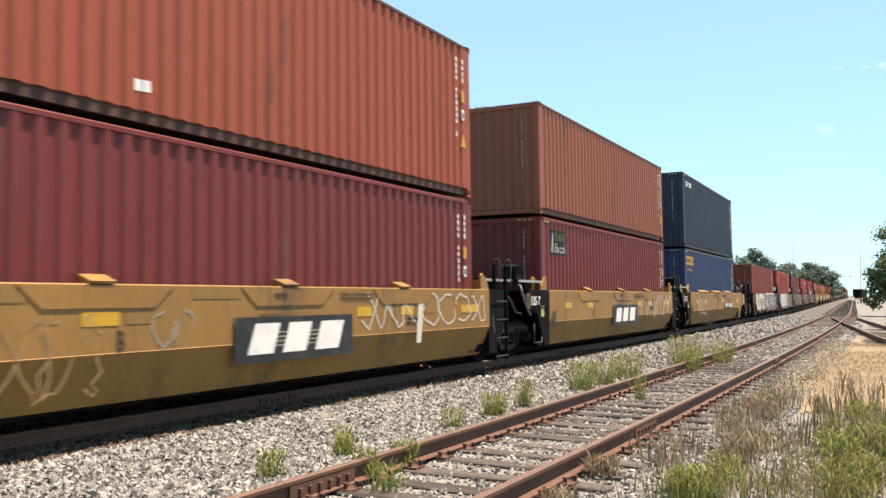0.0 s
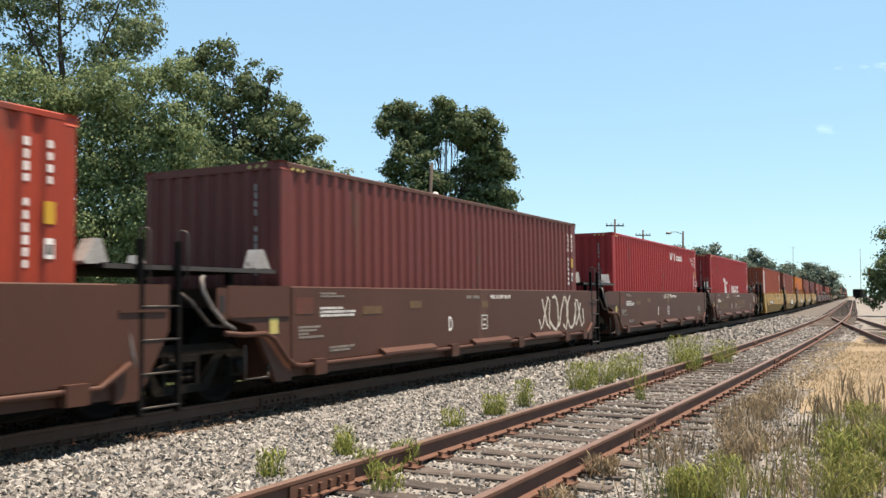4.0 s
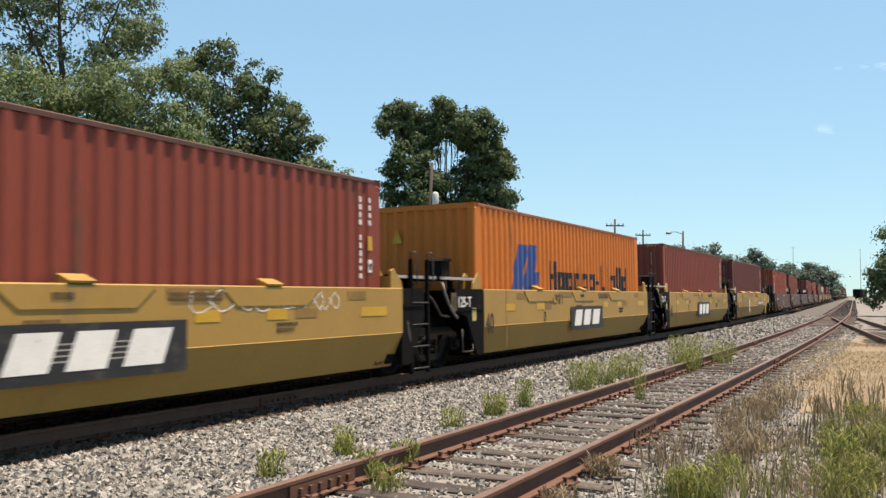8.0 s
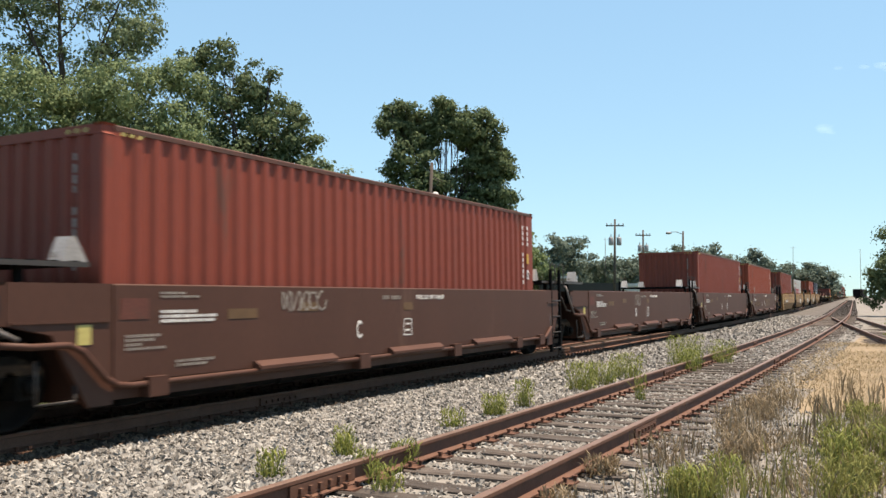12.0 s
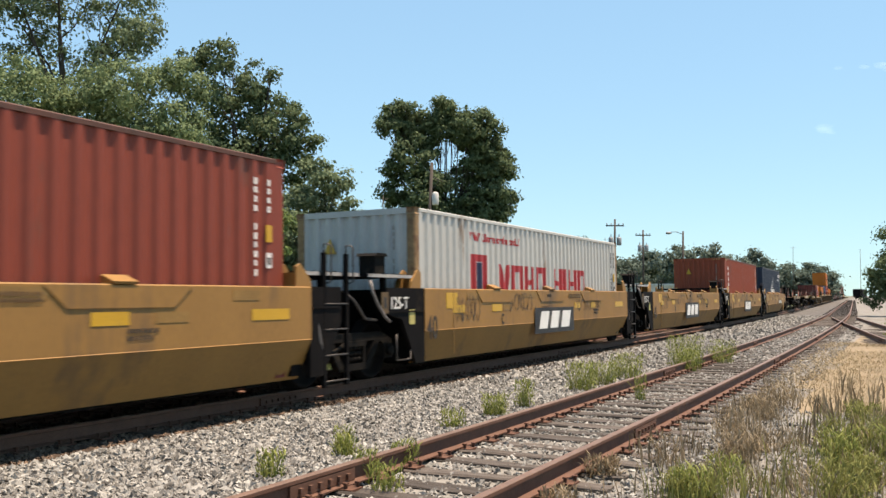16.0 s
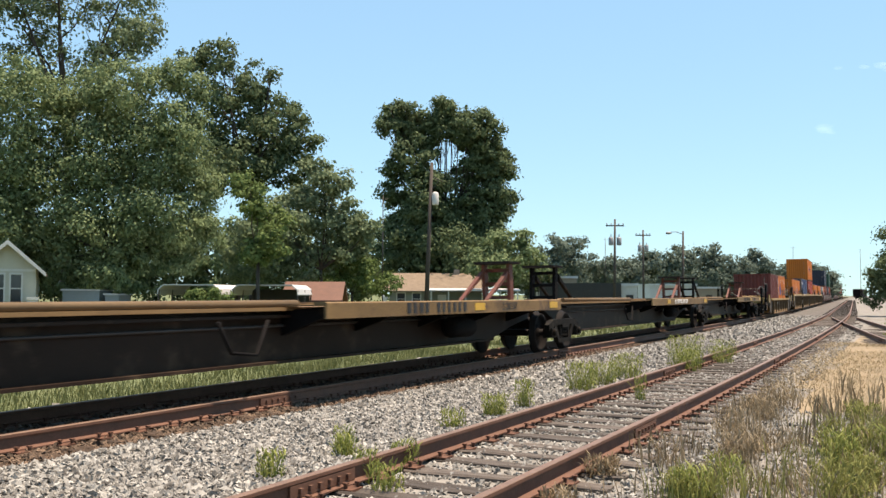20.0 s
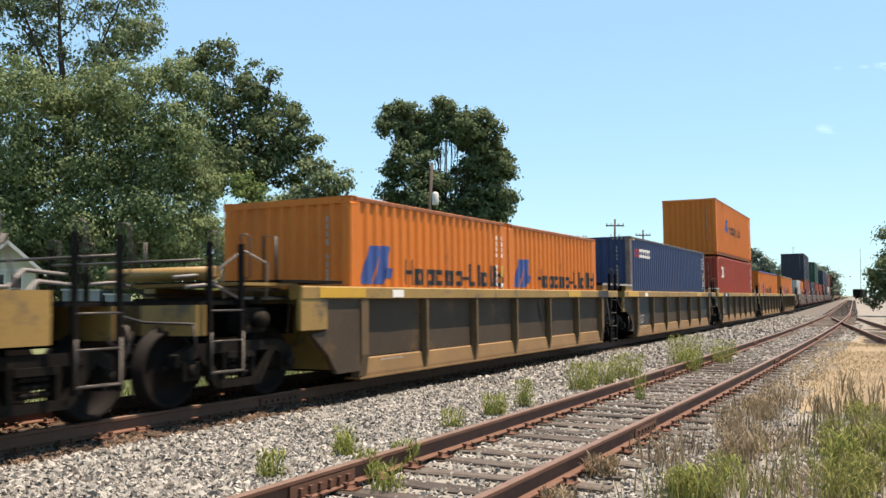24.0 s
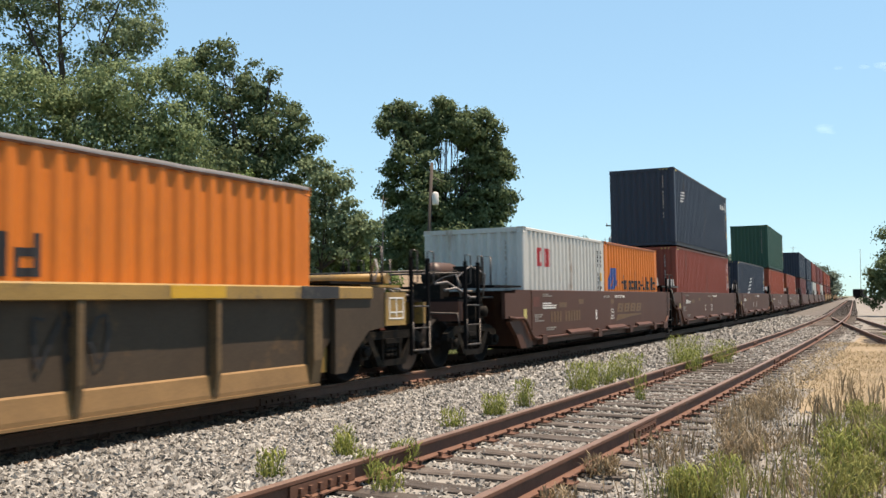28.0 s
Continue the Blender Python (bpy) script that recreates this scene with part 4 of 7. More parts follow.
        lathe(bm, [(.02, -.2), (.12, -.18), (.14, 0), (.12, .18), (.02, .2)], (.0, y(8.1), 1.72), "x", 12)
        tube(bm, [(.45, y(7.5), 1.7), (.4, y(7.8), 1.85), (.2, y(8.1), 1.75)], .025, 6)
        yb(bm, -.3, .3, 7.9, 8.3, 1.22, 1.6)
        part("brake_valve", solid(bm), M_truck, ob)
        bm = bmesh.new()
        tube(bm, [(.9, y(8.6), 1.5), (.7, y(8.4), 1.75), (.4, y(8.3), 1.7), (.1, y(8.6), 1.5)], .02, 6)
        part("brake_pipe", bm, M_grey, ob)
    bm = bmesh.new()                       # brake piping, a control valve and rods between the posts
    for k, (x0, z0) in enumerate(((1.0, 1.30), (.8, 1.42), (-.6, 1.36))):
        tube(bm, [(x0, y(7.3), z0), (x0, y(8.4), z0), (x0 - .15, y(8.7), z0 + .18), (x0 - .15, y(9.2), z0 + .14)], .024, 6)
    tube(bm, [(1.05, y(7.9), 1.30), (1.15, y(8.0), 1.75), (.95, y(8.25), 1.92), (.75, y(8.45), 1.70), (.85, y(8.5), 1.3)], .018, 6)
    tagged(part("brake_piping", bm, M_hose, ob), kind="stuff")
    bm = bmesh.new()
    yb(bm, .78, 1.08, 7.95, 8.35, .86, 1.18)
    lathe(bm, [(.02, -.12), (.1, -.1), (.11, .1), (.02, .12)], (1.12, y(8.15), 1.02), "x", 12)
    yb(bm, -1.1, 1.1, 8.05, 8.13, 1.22, 1.32)
    part("control_valve", solid(bm), M_truck, ob)
    for sx in (1,):
        bm = bmesh.new()                   # uncoupling lever along the end sill
        tube(bm, [(sx * 1.3, y(9.5), .72), (sx * 1.25, y(9.5), 1.0), (sx * .5, y(9.52), 1.02), (sx * .2, y(9.6), 1.1)], .016, 6)
        part("uncoupling_lever", bm, M_grey, ob)
    for sx in (-1, 1):
        ladder(ob, sx * 1.33, *sorted((y(8.75), y(9.32))), .35, 2.08, True, M_black)
        bm = bmesh.new()                   # stirrup step
        tube(bm, [(sx * 1.36, y(8.75), .9), (sx * 1.36, y(8.75), .42), (sx * 1.36, y(9.32), .42), (sx * 1.36, y(9.32), .9)], .016, 6)
        part("step", bm, M_grey, ob)
        bm = bmesh.new()
        tube(bm, [(sx * 1.25, y(7.95), 1.54), (sx * 1.25, y(7.95), 2.1), (sx * 1.05, y(7.95), 2.12), (sx * 1.05, y(7.95), 1.54)], .02, 6)
        part("handrail", bm, M_grey, ob)
    bm = bmesh.new()
    tube(bm, [(-1.25, y(9.36), 1.75), (1.25, y(9.36), 1.75)], .018, 6)
    part("end_grab_iron", bm, M_grey, ob)
    truck(ob, y(8.5))


def well_body(ob, kind, ends="jj"):
    """Sides, floor and cross members of the well."""
    body = {"T": M_ty, "Y": M_cy, "N": M_nb, "R": M_chord}[kind]
    for sx in (-1, 1):
        P = (lambda pts: [(sx * a, b) for a, b in pts])
        if kind in "TY":
            bm = bmesh.new()
            prism(bm, P([(1.28, 1.45), (1.385, 1.45), (1.40, 1.435), (1.40, .735), (1.16, .20), (1.08, .20), (1.30, .74), (1.30, 1.40)]), -6.1, 6.45)
            sd = part("side", solid(bm), body, ob)
            for k in (-3.05, .1, 3.15):     # stiffening plates under the top edge
                bm = bmesh.new()
                prism(bm, [(k - 1.0, 1.43), (k - .72, 1.20), (k + .72, 1.20), (k + 1.0, 1.43)], min(sx * 1.40, sx * 1.414), max(sx * 1.40, sx * 1.414), "x")
                part("stiffener", solid(bm), body, sd)
            for k in (-3.05, .1, 3.15):      # sloped stop pads; the last unit of a car has long ones
                bm = bmesh.new()
                w = 1.0 if ends == "jc" else .17
                prism(bm, P([(1.24, 1.45), (1.42, 1.45), (1.43, 1.475), (1.25, 1.55)]), k - w, k + w)
                part("stop_pad", solid(bm), body, sd)
            bm = bmesh.new()                 # weld seam where the slope begins
            prism(bm, P([(1.398, .745), (1.408, .735), (1.398, .722)]), -6.1, 6.45)
            part("weld_seam", solid(bm), body, sd)
            bm = bmesh.new()
            box(bm, min(sx * 1.396, sx * 1.407), max(sx * 1.396, sx * 1.407), -5.02, -5.0, .30, 1.44)
            part("weld_strip", solid(bm), body, sd)
        elif kind == "N":
            bm = bmesh.new()
            prism(bm, P([(1.30, 1.45), (1.385, 1.45), (1.40, 1.435), (1.40, .44), (1.34, .40), (1.34, .26), (1.05, .26), (1.05, .30), (1.30, .42)]), -6.1, 6.45)
            sd = part("side", solid(bm), body, ob)
            bm = bmesh.new()
            tube(bm, [(sx * 1.42, -7.45, .88), (sx * 1.43, -7.1, .85), (sx * 1.43, -6.68, .85), (sx * 1.44, -6.52, .78), (sx * 1.44, -6.24, .50), (sx * 1.44, -6.08, .42), (sx * 1.44, -5.9, .40), (sx * 1.44, 6.2, .40), (sx * 1.43, 6.6, .62)], .034, 8)
            part("bottom_pipe", bm, body, sd)
            for k in (-3.02, .25, 3.3):
                bm = bmesh.new()
                prism(bm, P([(1.40, .52), (1.43, .52), (1.52, .46), (1.52, .42), (1.40, .42)]), k - .86, k + .86)
                part("drip_ledge", solid(bm), body, sd)
            for k in (-5.55, -1.4, 1.7, 4.6, 5.9):
                bm = bmesh.new()
                box(bm, min(sx * 1.36, sx * 1.49), max(sx * 1.36, sx * 1.49), k - .14, k + .14, .26, .47)
                part("pipe_bracket", solid(bm), body, sd)
        else:
            bm = bmesh.new()
            prism(bm, P([(1.20, 1.46), (1.40, 1.46), (1.42, 1.44), (1.42, 1.29), (1.40, 1.28), (1.20, 1.28)]), -7.6, 7.4)
            part("top_chord", solid(bm), M_chord, ob)
            bm = bmesh.new()
            pts = [(-7.5, 1.28), (-7.5, 1.0)] + [(-7.5 + 1.25 * math.sin(a), .30 + .62 * math.cos(a)) for a in (0.2, .5, .8, 1.1, 1.4)] + [(-6.15, .12), (6.15, .12)] + [(7.3 - 1.1 * math.sin(a), .30 + .62 * math.cos(a)) for a in (1.4, 1.1, .8, .5, .2)] + [(7.3, 1.0), (7.3, 1.28)]
            prism(bm, pts, min(sx * 1.26, sx * 1.29), max(sx * 1.26, sx * 1.29), "x")
            part("side", solid(bm), M_rp, ob)
            bm = bmesh.new()
            prism(bm, P([(1.29, .12), (1.345, .12), (1.345, .17), (1.315, .38), (1.29, .40)]), -6.0, 6.0)
            part("dusty_bottom_strip", solid(bm), M_sand, ob)
            for i, k in enumerate((-6.0, -4.0, -2.0, 0.0, 2.0, 4.0, 6.0)):
                w = .10 if i in (0, 6) else .04
                bm = bmesh.new()
                prism(bm, P([(1.29, 1.28), (1.41, 1.28), (1.41, .45), (1.36, .14), (1.29, .14)]), k - w, k + w)
                part("rib", solid(bm), M_rib, ob)
            bm = bmesh.new()
            box(bm, min(sx * 1.1, sx * 1.37), max(sx * 1.1, sx * 1.37), -6.1, 6.1, .09, .12)
            part("bottom_flange", solid(bm), M_sand, ob)
    for k in (-5.6, -2.8, 0.0, 2.8, 5.6):
        bm = bmesh.new()
        box(bm, -1.1, 1.1, k - .15, k + .15, .16, .245)
        part("cross_member", solid(bm), M_black, ob)
    for sx in (-1, 1):
        bm = bmesh.new()
        box(bm, min(sx * .95, sx * 1.08), max(sx * .95, sx * 1.08), -6.1, 6.1, .17, .24)
        part("floor_angle", solid(bm), M_black, ob)
    return body


LABEL = {"T": "amber-painted smooth-sided steel well car unit with a grimy lower side",
         "Y": "clean yellow smooth-sided steel well car unit with black ends",
         "N": "dark brown steel well car unit with a pipe along its side",
         "R": "grimy dull-yellow well car unit with vertical side ribs"}


def unit(kind, ends, place, bare=False):
    """ends: two letters, near end and far end: j for a joint, c for a coupler."""
    key = (kind, ends)
    if key in PROTO:
        ob = copy_thing(PROTO[key], Matrix.Identity(4))
    else:
        ob = empty("well_car", LABEL[kind], "rail car", "well cars of the train")
        body = well_body(ob, kind, ends)
        for s, e in ((-1, ends[0]), (1, ends[1])):
            if e == "j":
                end_platform(ob, s, body if kind != "R" else M_chord, 7.82)
                if s < 0:
                    truck(ob, -7.82)
            else:
                end_coupled(ob, s, body if kind != "R" else M_chord, kind == "R", 2.05 if key == ("R", "cc") else 0.0)
        if key == ("R", "cc"):               # the single car has lower sides
            for o in ob.children:
                if o.name.split(".")[0] in ("top_chord", "side", "rib", "dusty_bottom_strip", "end_side", "end_bulkhead", "end_deck", "walkway"):
                    o.data.transform(Matrix.Diagonal((1, 1, .77, 1)))
        PROTO[key] = ob
        ob = copy_thing(ob, Matrix.Identity(4))
    tagged(ob, LABEL[kind] if not bare else "empty " + LABEL[kind].rsplit(" with", 1)[0])
    MOVERS.append((ob, place, 0.0, 0.0))
    return ob
# ---- the train, from its leading car in view back to its far end ----
def stack(place, base="", top="", kind="in a well car", code=True, high=HC, marks=(), top_marks=(), roof=None, top_high=STD, top_z=3.22, posts=None, warn=False):
    if base:
        container(base, L40, high, 0.0, 0.25, place, "standing " + kind, roof, marks, code, posts, warn)
    if top:
        container(top, L40, top_high, 0.0, top_z, place, "stacked on another container", None, top_marks, code)


def pair20(place, a, b, marks_a=(), marks_b=(), kind="in a well car"):
    container(a, L20, STD, -3.06, 0.25, place, "standing " + kind, None, marks_a)
    container(b, L20, STD, 3.06, 0.25, place, "standing " + kind, None, marks_b, b != "orange")


def gold(ob, *spots, x=1.402):
    for y, z, w in spots:
        plate(ob, "reflector", M_gold, y, y + w, z, z + .14, x, .004)


def worn(ob, *spots, x=1.402, material=None):
    for y, z, w in spots:
        plate(ob, "faded_patch", material or M_ochre, y, y + w, z, z + .12, x, .003)


def car_marks(ob, letter, board=None, x=1.402):
    """Marks that every yellow unit bears: size, weight, unit letter, name board or number board."""
    words(ob, "size_mark", "40", -6.05, .60, .56, M_faint, x, .72)
    words(ob, "unit_letter", letter, -2.86 if board is None else -1.78 if board < 0 else 1.66, .76, .30, M_faint, x, .7)
    words(ob, "capacity_mark", "125-T", -7.25, 1.12, .27, M_white, 1.387, .9)
    spots = ((-5.05, .5), (-3.3, .48), (1.7, .42), (3.0, .42), (5.2, .75)) if board is None else ((-5.05, .5), (-3.7, .45), (-1.2, .45), (.65, .5), (2.72, .5), (5.2, .75)) if board < 0 else ((-5.05, .5), (-3.2, .5), (-.7, .46), (1.12, .5), (5.5, .75))
    gold(ob, *((a, 1.02, w) for a, w in spots))
    worn(ob, (-4.45, 1.26, .5), (-1.75, 1.29, .85), (-2.75, 1.03, .4), (1.25, 1.29, .95), (3.6, 1.03, .5), (4.85, 1.27, .5), material=M_patch)
    bars(ob, "stencil", M_ochre, 1.3, 1.365, (15, 15), x + .004, .04, .04, .018)
    bars(ob, "stencil", M_ochre, -.55, 1.10, (6,), x, .05, .06)
    bars(ob, "stencil", M_faint, -.25, 1.36, (4,), 1.416, .05, .07)
    bars(ob, "stencil", M_faint, 3.2, .98, (7, 6), x, .045, .05)
    plate(ob, "notice", M_notice, -6.62, -6.44, .86, 1.10, 1.386, .004)
    tie = plate(ob, "tie_down_plate", M_rib, -7.52, -7.32, 1.05, 1.38, 1.386, .02)
    # the slot's shade is a black plate on the surface
    plate(tie, "slot", M_ink, -7.46, -7.38, 1.13, 1.30, 1.406, .003)
    if board is not None:
        b = plate(ob, "number_board", M_sign, board, board + 2.36, .76, 1.0, 1.416, .006, "black board with slanted white number bars")
        bm = bmesh.new()
        rnd = random.Random(int(board * 10))
        for k in range(11):
            if k != 4:
                u, w = board + .12 + k * .198, .085 + .05 * rnd.random()
                prism(bm, [(u, .80), (u + w, .80), (u + w + .045, .965), (u + .045, .965)], 1.422, 1.426, "x")
        tagged(part("number", solid(bm), M_white, b), kind="stuff")
    else:
        sign(ob)


def brown_marks(ob, letter):
    x = 1.402
    words(ob, "unit_letter", letter, -1.52, .71, .36, M_white, x, .62)
    if letter in "AB":                      # the outer units alone bear the number and the emblem
        bm = bmesh.new()
        rnd = random.Random(ord(letter))
        for k in range(11):
            if k != 4:
                u, w = -4.92 + k * .2, .10 + .04 * rnd.random()
                box(bm, x, x + .004, u, u + w, .72, .97)
        tagged(part("number", solid(bm), M_ochre, ob), kind="stuff")
        bm = bmesh.new()                        # gold emblem as slanted blocks over a sweeping stroke
        for k in range(4):
            y = .52 + k * .68
            prism(bm, [(y, .86), (y + .54, .86), (y + .66, 1.11), (y + .12, 1.11)], x, x + .004, "x")
        prism(bm, [(.40, .62), (2.0, .72), (3.2, .76), (3.15, .80), (.55, .80)], x, x + .004, "x")
        part("emblem", solid(bm), M_ochre, ob, "faded gold slanted emblem")
        bm = bmesh.new()                        # dark gaps that split the slanted blocks
        for k in range(4):
            y = .52 + k * .68
            prism(bm, [(y + .20, .92), (y + .38, .92), (y + .41, .965), (y + .23, .965)], x + .004, x + .006, "x")
            prism(bm, [(y + .24, 1.01), (y + .42, 1.01), (y + .45, 1.055), (y + .27, 1.055)], x + .004, x + .006, "x")
        part("emblem_gap", solid(bm), M_nb, ob)
    bars(ob, "stencil", M_dull, -5.95, .92, (13, 11, 6, 15), x, .022, .030, .017)
    bars(ob, "stencil", M_dull, -5.45, 1.37, (11, 17), x, .022, .026, .014)
    bars(ob, "stencil", M_white, -5.45, 1.17, (15, 24, 23), x, .024, .034, .014)
    bars(ob, "stencil", M_dull, -5.22, .62, (16, 13), x, .024, .030, .016)
    bars(ob, "stencil", M_dull, -.75, 1.33, (11,), x, .03, .06, .022, skip=(4,))
    words(ob, "load_mark", "WELL LD LMT 124,600", .32, 1.27, .10, M_white, x, width=1.0)
    worn(ob, (-4.35, 1.05, .55), (-2.9, 1.12, .4), (-.1, 1.10, .3), x=x)
    bm = bmesh.new()
    for a, b, c, d in ((-.10, .16, .69, .705), (-.10, .16, .945, .96), (-.10, -.085, .69, .96), (.145, .16, .69, .96), (-.04, .1, .76, .79), (-.02, .08, .86, .89)):
        box(bm, x, x + .004, a, b, c, d)
    part("stencil_frame", solid(bm), M_white, ob)
    plate(ob, "notice", M_notice, -6.55, -6.38, .84, 1.04, 1.387, .004)
    plate(ob, "faded_patch", M_rustp, -6.02, -5.62, 1.08, 1.30, x, .003)


def graffiti_words(ob, text, y, z, size, width, fill, shade, x=1.406, bold=.05, rim=.05):
    """Fat sprayed letters with a wider outline behind and the faint overlap of a second coat."""
    words(ob, "spray_outline", text, y - .05, z - .03, size * 1.02, shade, x, bold=bold + rim, width=width + .14)
    words(ob, "spray_letters", text, y, z, size, fill, x + .006, bold=bold, width=width)


def liner_marks(y, z, h, run, high=1.0, wide=1.6):
    """A blue emblem of two slanted blades, then dark letter-like blocks over a run of that many metres."""
    k, e = wide / 1.66, high / 1.02
    em = [(y, y + .6 * k, z, z + 1.02 * e, .42 * k), (y + .66 * k, y + 1.2 * k, z, z + 1.04 * e, .45 * k), (y + 1.18 * k, y + 1.66 * k, z + .16 * e, z + .44 * e, .03)]
    w = run / 10.6
    return (("emblem", M_blue, em), ("lettering", M_ink, letters(y + wide + run * .11, z, "hoponp-Llovd".replace("n", "o").replace("v", "u"), w * .84, w * .2, h)))


def column_blocks(y, z, n, size):
    """Plain white bars one under another, each the size of a letter."""
    out = []
    for k in range(n):
        v = z - k * size * 1.2
        out.append((y + size * .12, y + size * (1.18, 1.08, 1.14)[k % 3], v + size * .10, v + size * .88, 0.0))
    return (("lettering", M_white, out),)


def whole(s):
    return s + L40 / 2


# first car: three units with double stacks
A = [whole(s) for s in (3.5, 19.4, 35.2)]
a = unit("T", "jj", A[0])
car_marks(a, "B")
scribble(a, "spray_scrawl", M_ochre2, -5.6, -3.1, .28, 1.15, 1.407, 3, 4, .010, 26)
scribble(a, "spray_scrawl", M_dull, -2.35, -1.75, .75, 1.2, 1.407, 4, 2, .012, 16)
scribble(a, "spray_scrawl", M_cream, 1.9, 6.2, .80, 1.40, 1.407, 5, 7, .014, 18)
plate(a, "spray_drip", M_cream, 3.5, 3.66, .55, 1.3, 1.408, .002, "", .1)
stack(A[0], "maroon", "clay", top_high=HC, top_marks=(("patch", M_white, [(-2.42, -2.22, .36, .49, 0.0)]),))
a = unit("T", "jj", A[1])
car_marks(a, "C")
scribble(a, "spray_scrawl", M_cream, 2.05, 6.2, .62, 1.38, 1.407, 8, 7, .014, 18)
plate(a, "route_card", M_dull, 4.55, 4.85, 1.18, 1.36, 1.405, .004)
stack(A[1], "maroon", "tan", marks=(("sticker", M_ink, [(-5.44, -4.31, 2.04, 2.64, 0.0)]), ("sticker_print", M_white, letters(-5.10, 2.10, "hooou", .13, .025, .22) + [(-5.38, -5.22, 2.1, 2.56, .04)]), ("sticker_field", M_sage, [(-5.1, -4.36, 2.38, 2.58, 0.0)])))
a = unit("T", "jc", A[2])
car_marks(a, "A", 1.86)
scribble(a, "spray_scrawl", M_cream, -4.6, -2.6, .5, 1.3, 1.407, 11, 4)
stack(A[2], "blue", "navy", top_high=HC,
      marks=(("lettering", M_gold, letters(-5.8, 2.27, "ooooo", .26, .05, .52)), ("lettering", M_redm, [(-5.65, -5.5, 2.04, 2.16, 0.0)]), ("lettering", M_dull, letters(-5.4, 2.05, "onooun", .1, .03, .13))),
      top_marks=(("lettering", M_white, letters(-5.75, 2.40, "l ooooo", .18, .05, .30)),))

# second car: five brown units under sprayed letters
B = [whole(s) for s in (54.9, 70.4, 85.9, 101.4, 116.9)]
for i, p in enumerate(B):
    b = unit("N", ("cj", "jj", "jj", "jj", "jc")[i], p)
    brown_marks(b, "BCDEA"[i])
    if i == 0:
        graffiti_words(b, "BUSTO", -6.15, .50, 1.24, 4.45, M_cream, M_shadowp, 1.408, .055, .045)
        plate(b, "spray_ground", M_aqua, -.86, 4.62, .47, 1.43, 1.403, .003)
        for k, (u0, u1, v0, v1) in enumerate(((-.5, .1, .5, .8), (1.3, 1.8, .8, 1.3), (2.5, 2.8, .75, 1.25), (3.9, 4.3, .7, 1.15))):
            plate(b, "spray_fade", M_paleyellow if k % 2 else M_palegrey, u0, u1, v0, v1, 1.4065, .002, "", .12)
        words(b, "spray_outline", "CREZOE", -.82, .46, 1.33, M_white, 1.407, bold=.085, width=5.42)
        words(b, "spray_letters", "CREZOE", -.76, .49, 1.27, M_shadowp, 1.412, bold=.05, width=5.28)
        gold(b, (-5.55, 1.04, .45), (-3.9, 1.05, .42), (-.35, 1.06, .42), (3.35, 1.05, .5), (5.55, 1.12, .3), x=1.424)
        scribble(b, "spray_scrawl", M_cream, 4.75, 6.0, .55, 1.2, 1.407, 21, 5, .012, 16)
        scribble(b, "spray_scrawl", M_dull, -1.5, -.95, .5, 1.3, 1.407, 22, 3, .012, 16)
        plate(b, "spray_strip", M_palegrey, -.8, 4.5, .385, .43, 1.476, .004)
    if i == 1:                              # silver letter blocks parted by grey lines
        plate(b, "spray_ground", M_palegrey, -5.82, .28, .47, 1.435, 1.403, .004)
        for u in (-5.82, -4.49, -3.10, -1.86, -.52, .24):
            plate(b, "spray_line", M_shadowp, u, u + .065, .47, 1.435, 1.4075, .003)
        for u0, u1, v0, v1 in ((-5.45, -4.95, 1.02, 1.16), (-5.35, -5.0, .47, .70), (-3.85, -3.10, 1.05, 1.11), (-3.85, -3.50, .73, .84), (-2.58, -1.86, 1.11, 1.15), (-2.58, -1.86, .74, .78), (-2.58, -2.53, .74, 1.15), (-.33, -.16, 1.20, 1.32), (-.36, -.12, .98, 1.03), (-.36, -.28, .72, 1.0), (-.2, -.06, .72, .86)):
            plate(b, "spray_cut", M_shadowp, u0, u1, v0, v1, 1.4075, .003)
        plate(b, "spray_cut", M_shadowp, -.98, -.70, 1.05, 1.40, 1.4075, .003, "", .18)
        plate(b, "spray_cut", M_shadowp, -1.2, -.85, .50, .72, 1.4075, .003, "", -.05)
        scribble(b, "spray_scrawl", M_cream, .35, 2.2, .62, 1.38, 1.407, 24, 6, .016, 18)
        scribble(b, "spray_scrawl", M_cream, 1.9, 5.0, .50, 1.40, 1.408, 25, 6, .028, 16)
        gold(b, (-3.85, 1.05, .43), (-1.4, 1.05, .42), (1.25, 1.05, .32), (3.5, 1.1, .2), x=1.424)
        plate(b, "spray_strip", M_palegrey, -5.8, .6, .385, .43, 1.476, .004)
    if i == 2:
        scribble(b, "spray_scrawl", M_cream, 3.0, 6.0, .5, 1.35, 1.407, 27, 5, .03)
    if i in (3, 4):
        scribble(b, "spray_scrawl", M_cream, -3.0 if i == 4 else -.6, -2.2 if i == 4 else .6, 1.22, 1.38, 1.407, 29, 6, .009, 16)
        plate(b, "notice_frame", M_dull, 5.2, 5.75, .62, .9, 1.402, .003)
        plate(b, "notice_field", M_nb, 5.22, 5.73, .64, .88, 1.405, .002)
        bars(b, "stencil", M_dull, 5.26, .86, (10, 11, 10, 8), 1.407, .028, .028, .014)
stack(B[0], "brown", warn=True)
stack(B[1], "red", marks=(("lettering", M_white, letters(-5.55, 2.25, "d", .30, 0, .24) + letters(-5.75, 2.08, "oouoo", .12, .05, .13)),))
stack(B[2], "plum")
stack(B[3], "crimson", marks=(("lettering", M_white, letters(1.3, 2.36, "vvv llllno oou", .15, .045, .26)), ("lettering", M_white, letters(5.0, 2.42, "hlou", .09, .03, .13) + letters(5.3, 2.28, "oou", .07, .03, .12))))
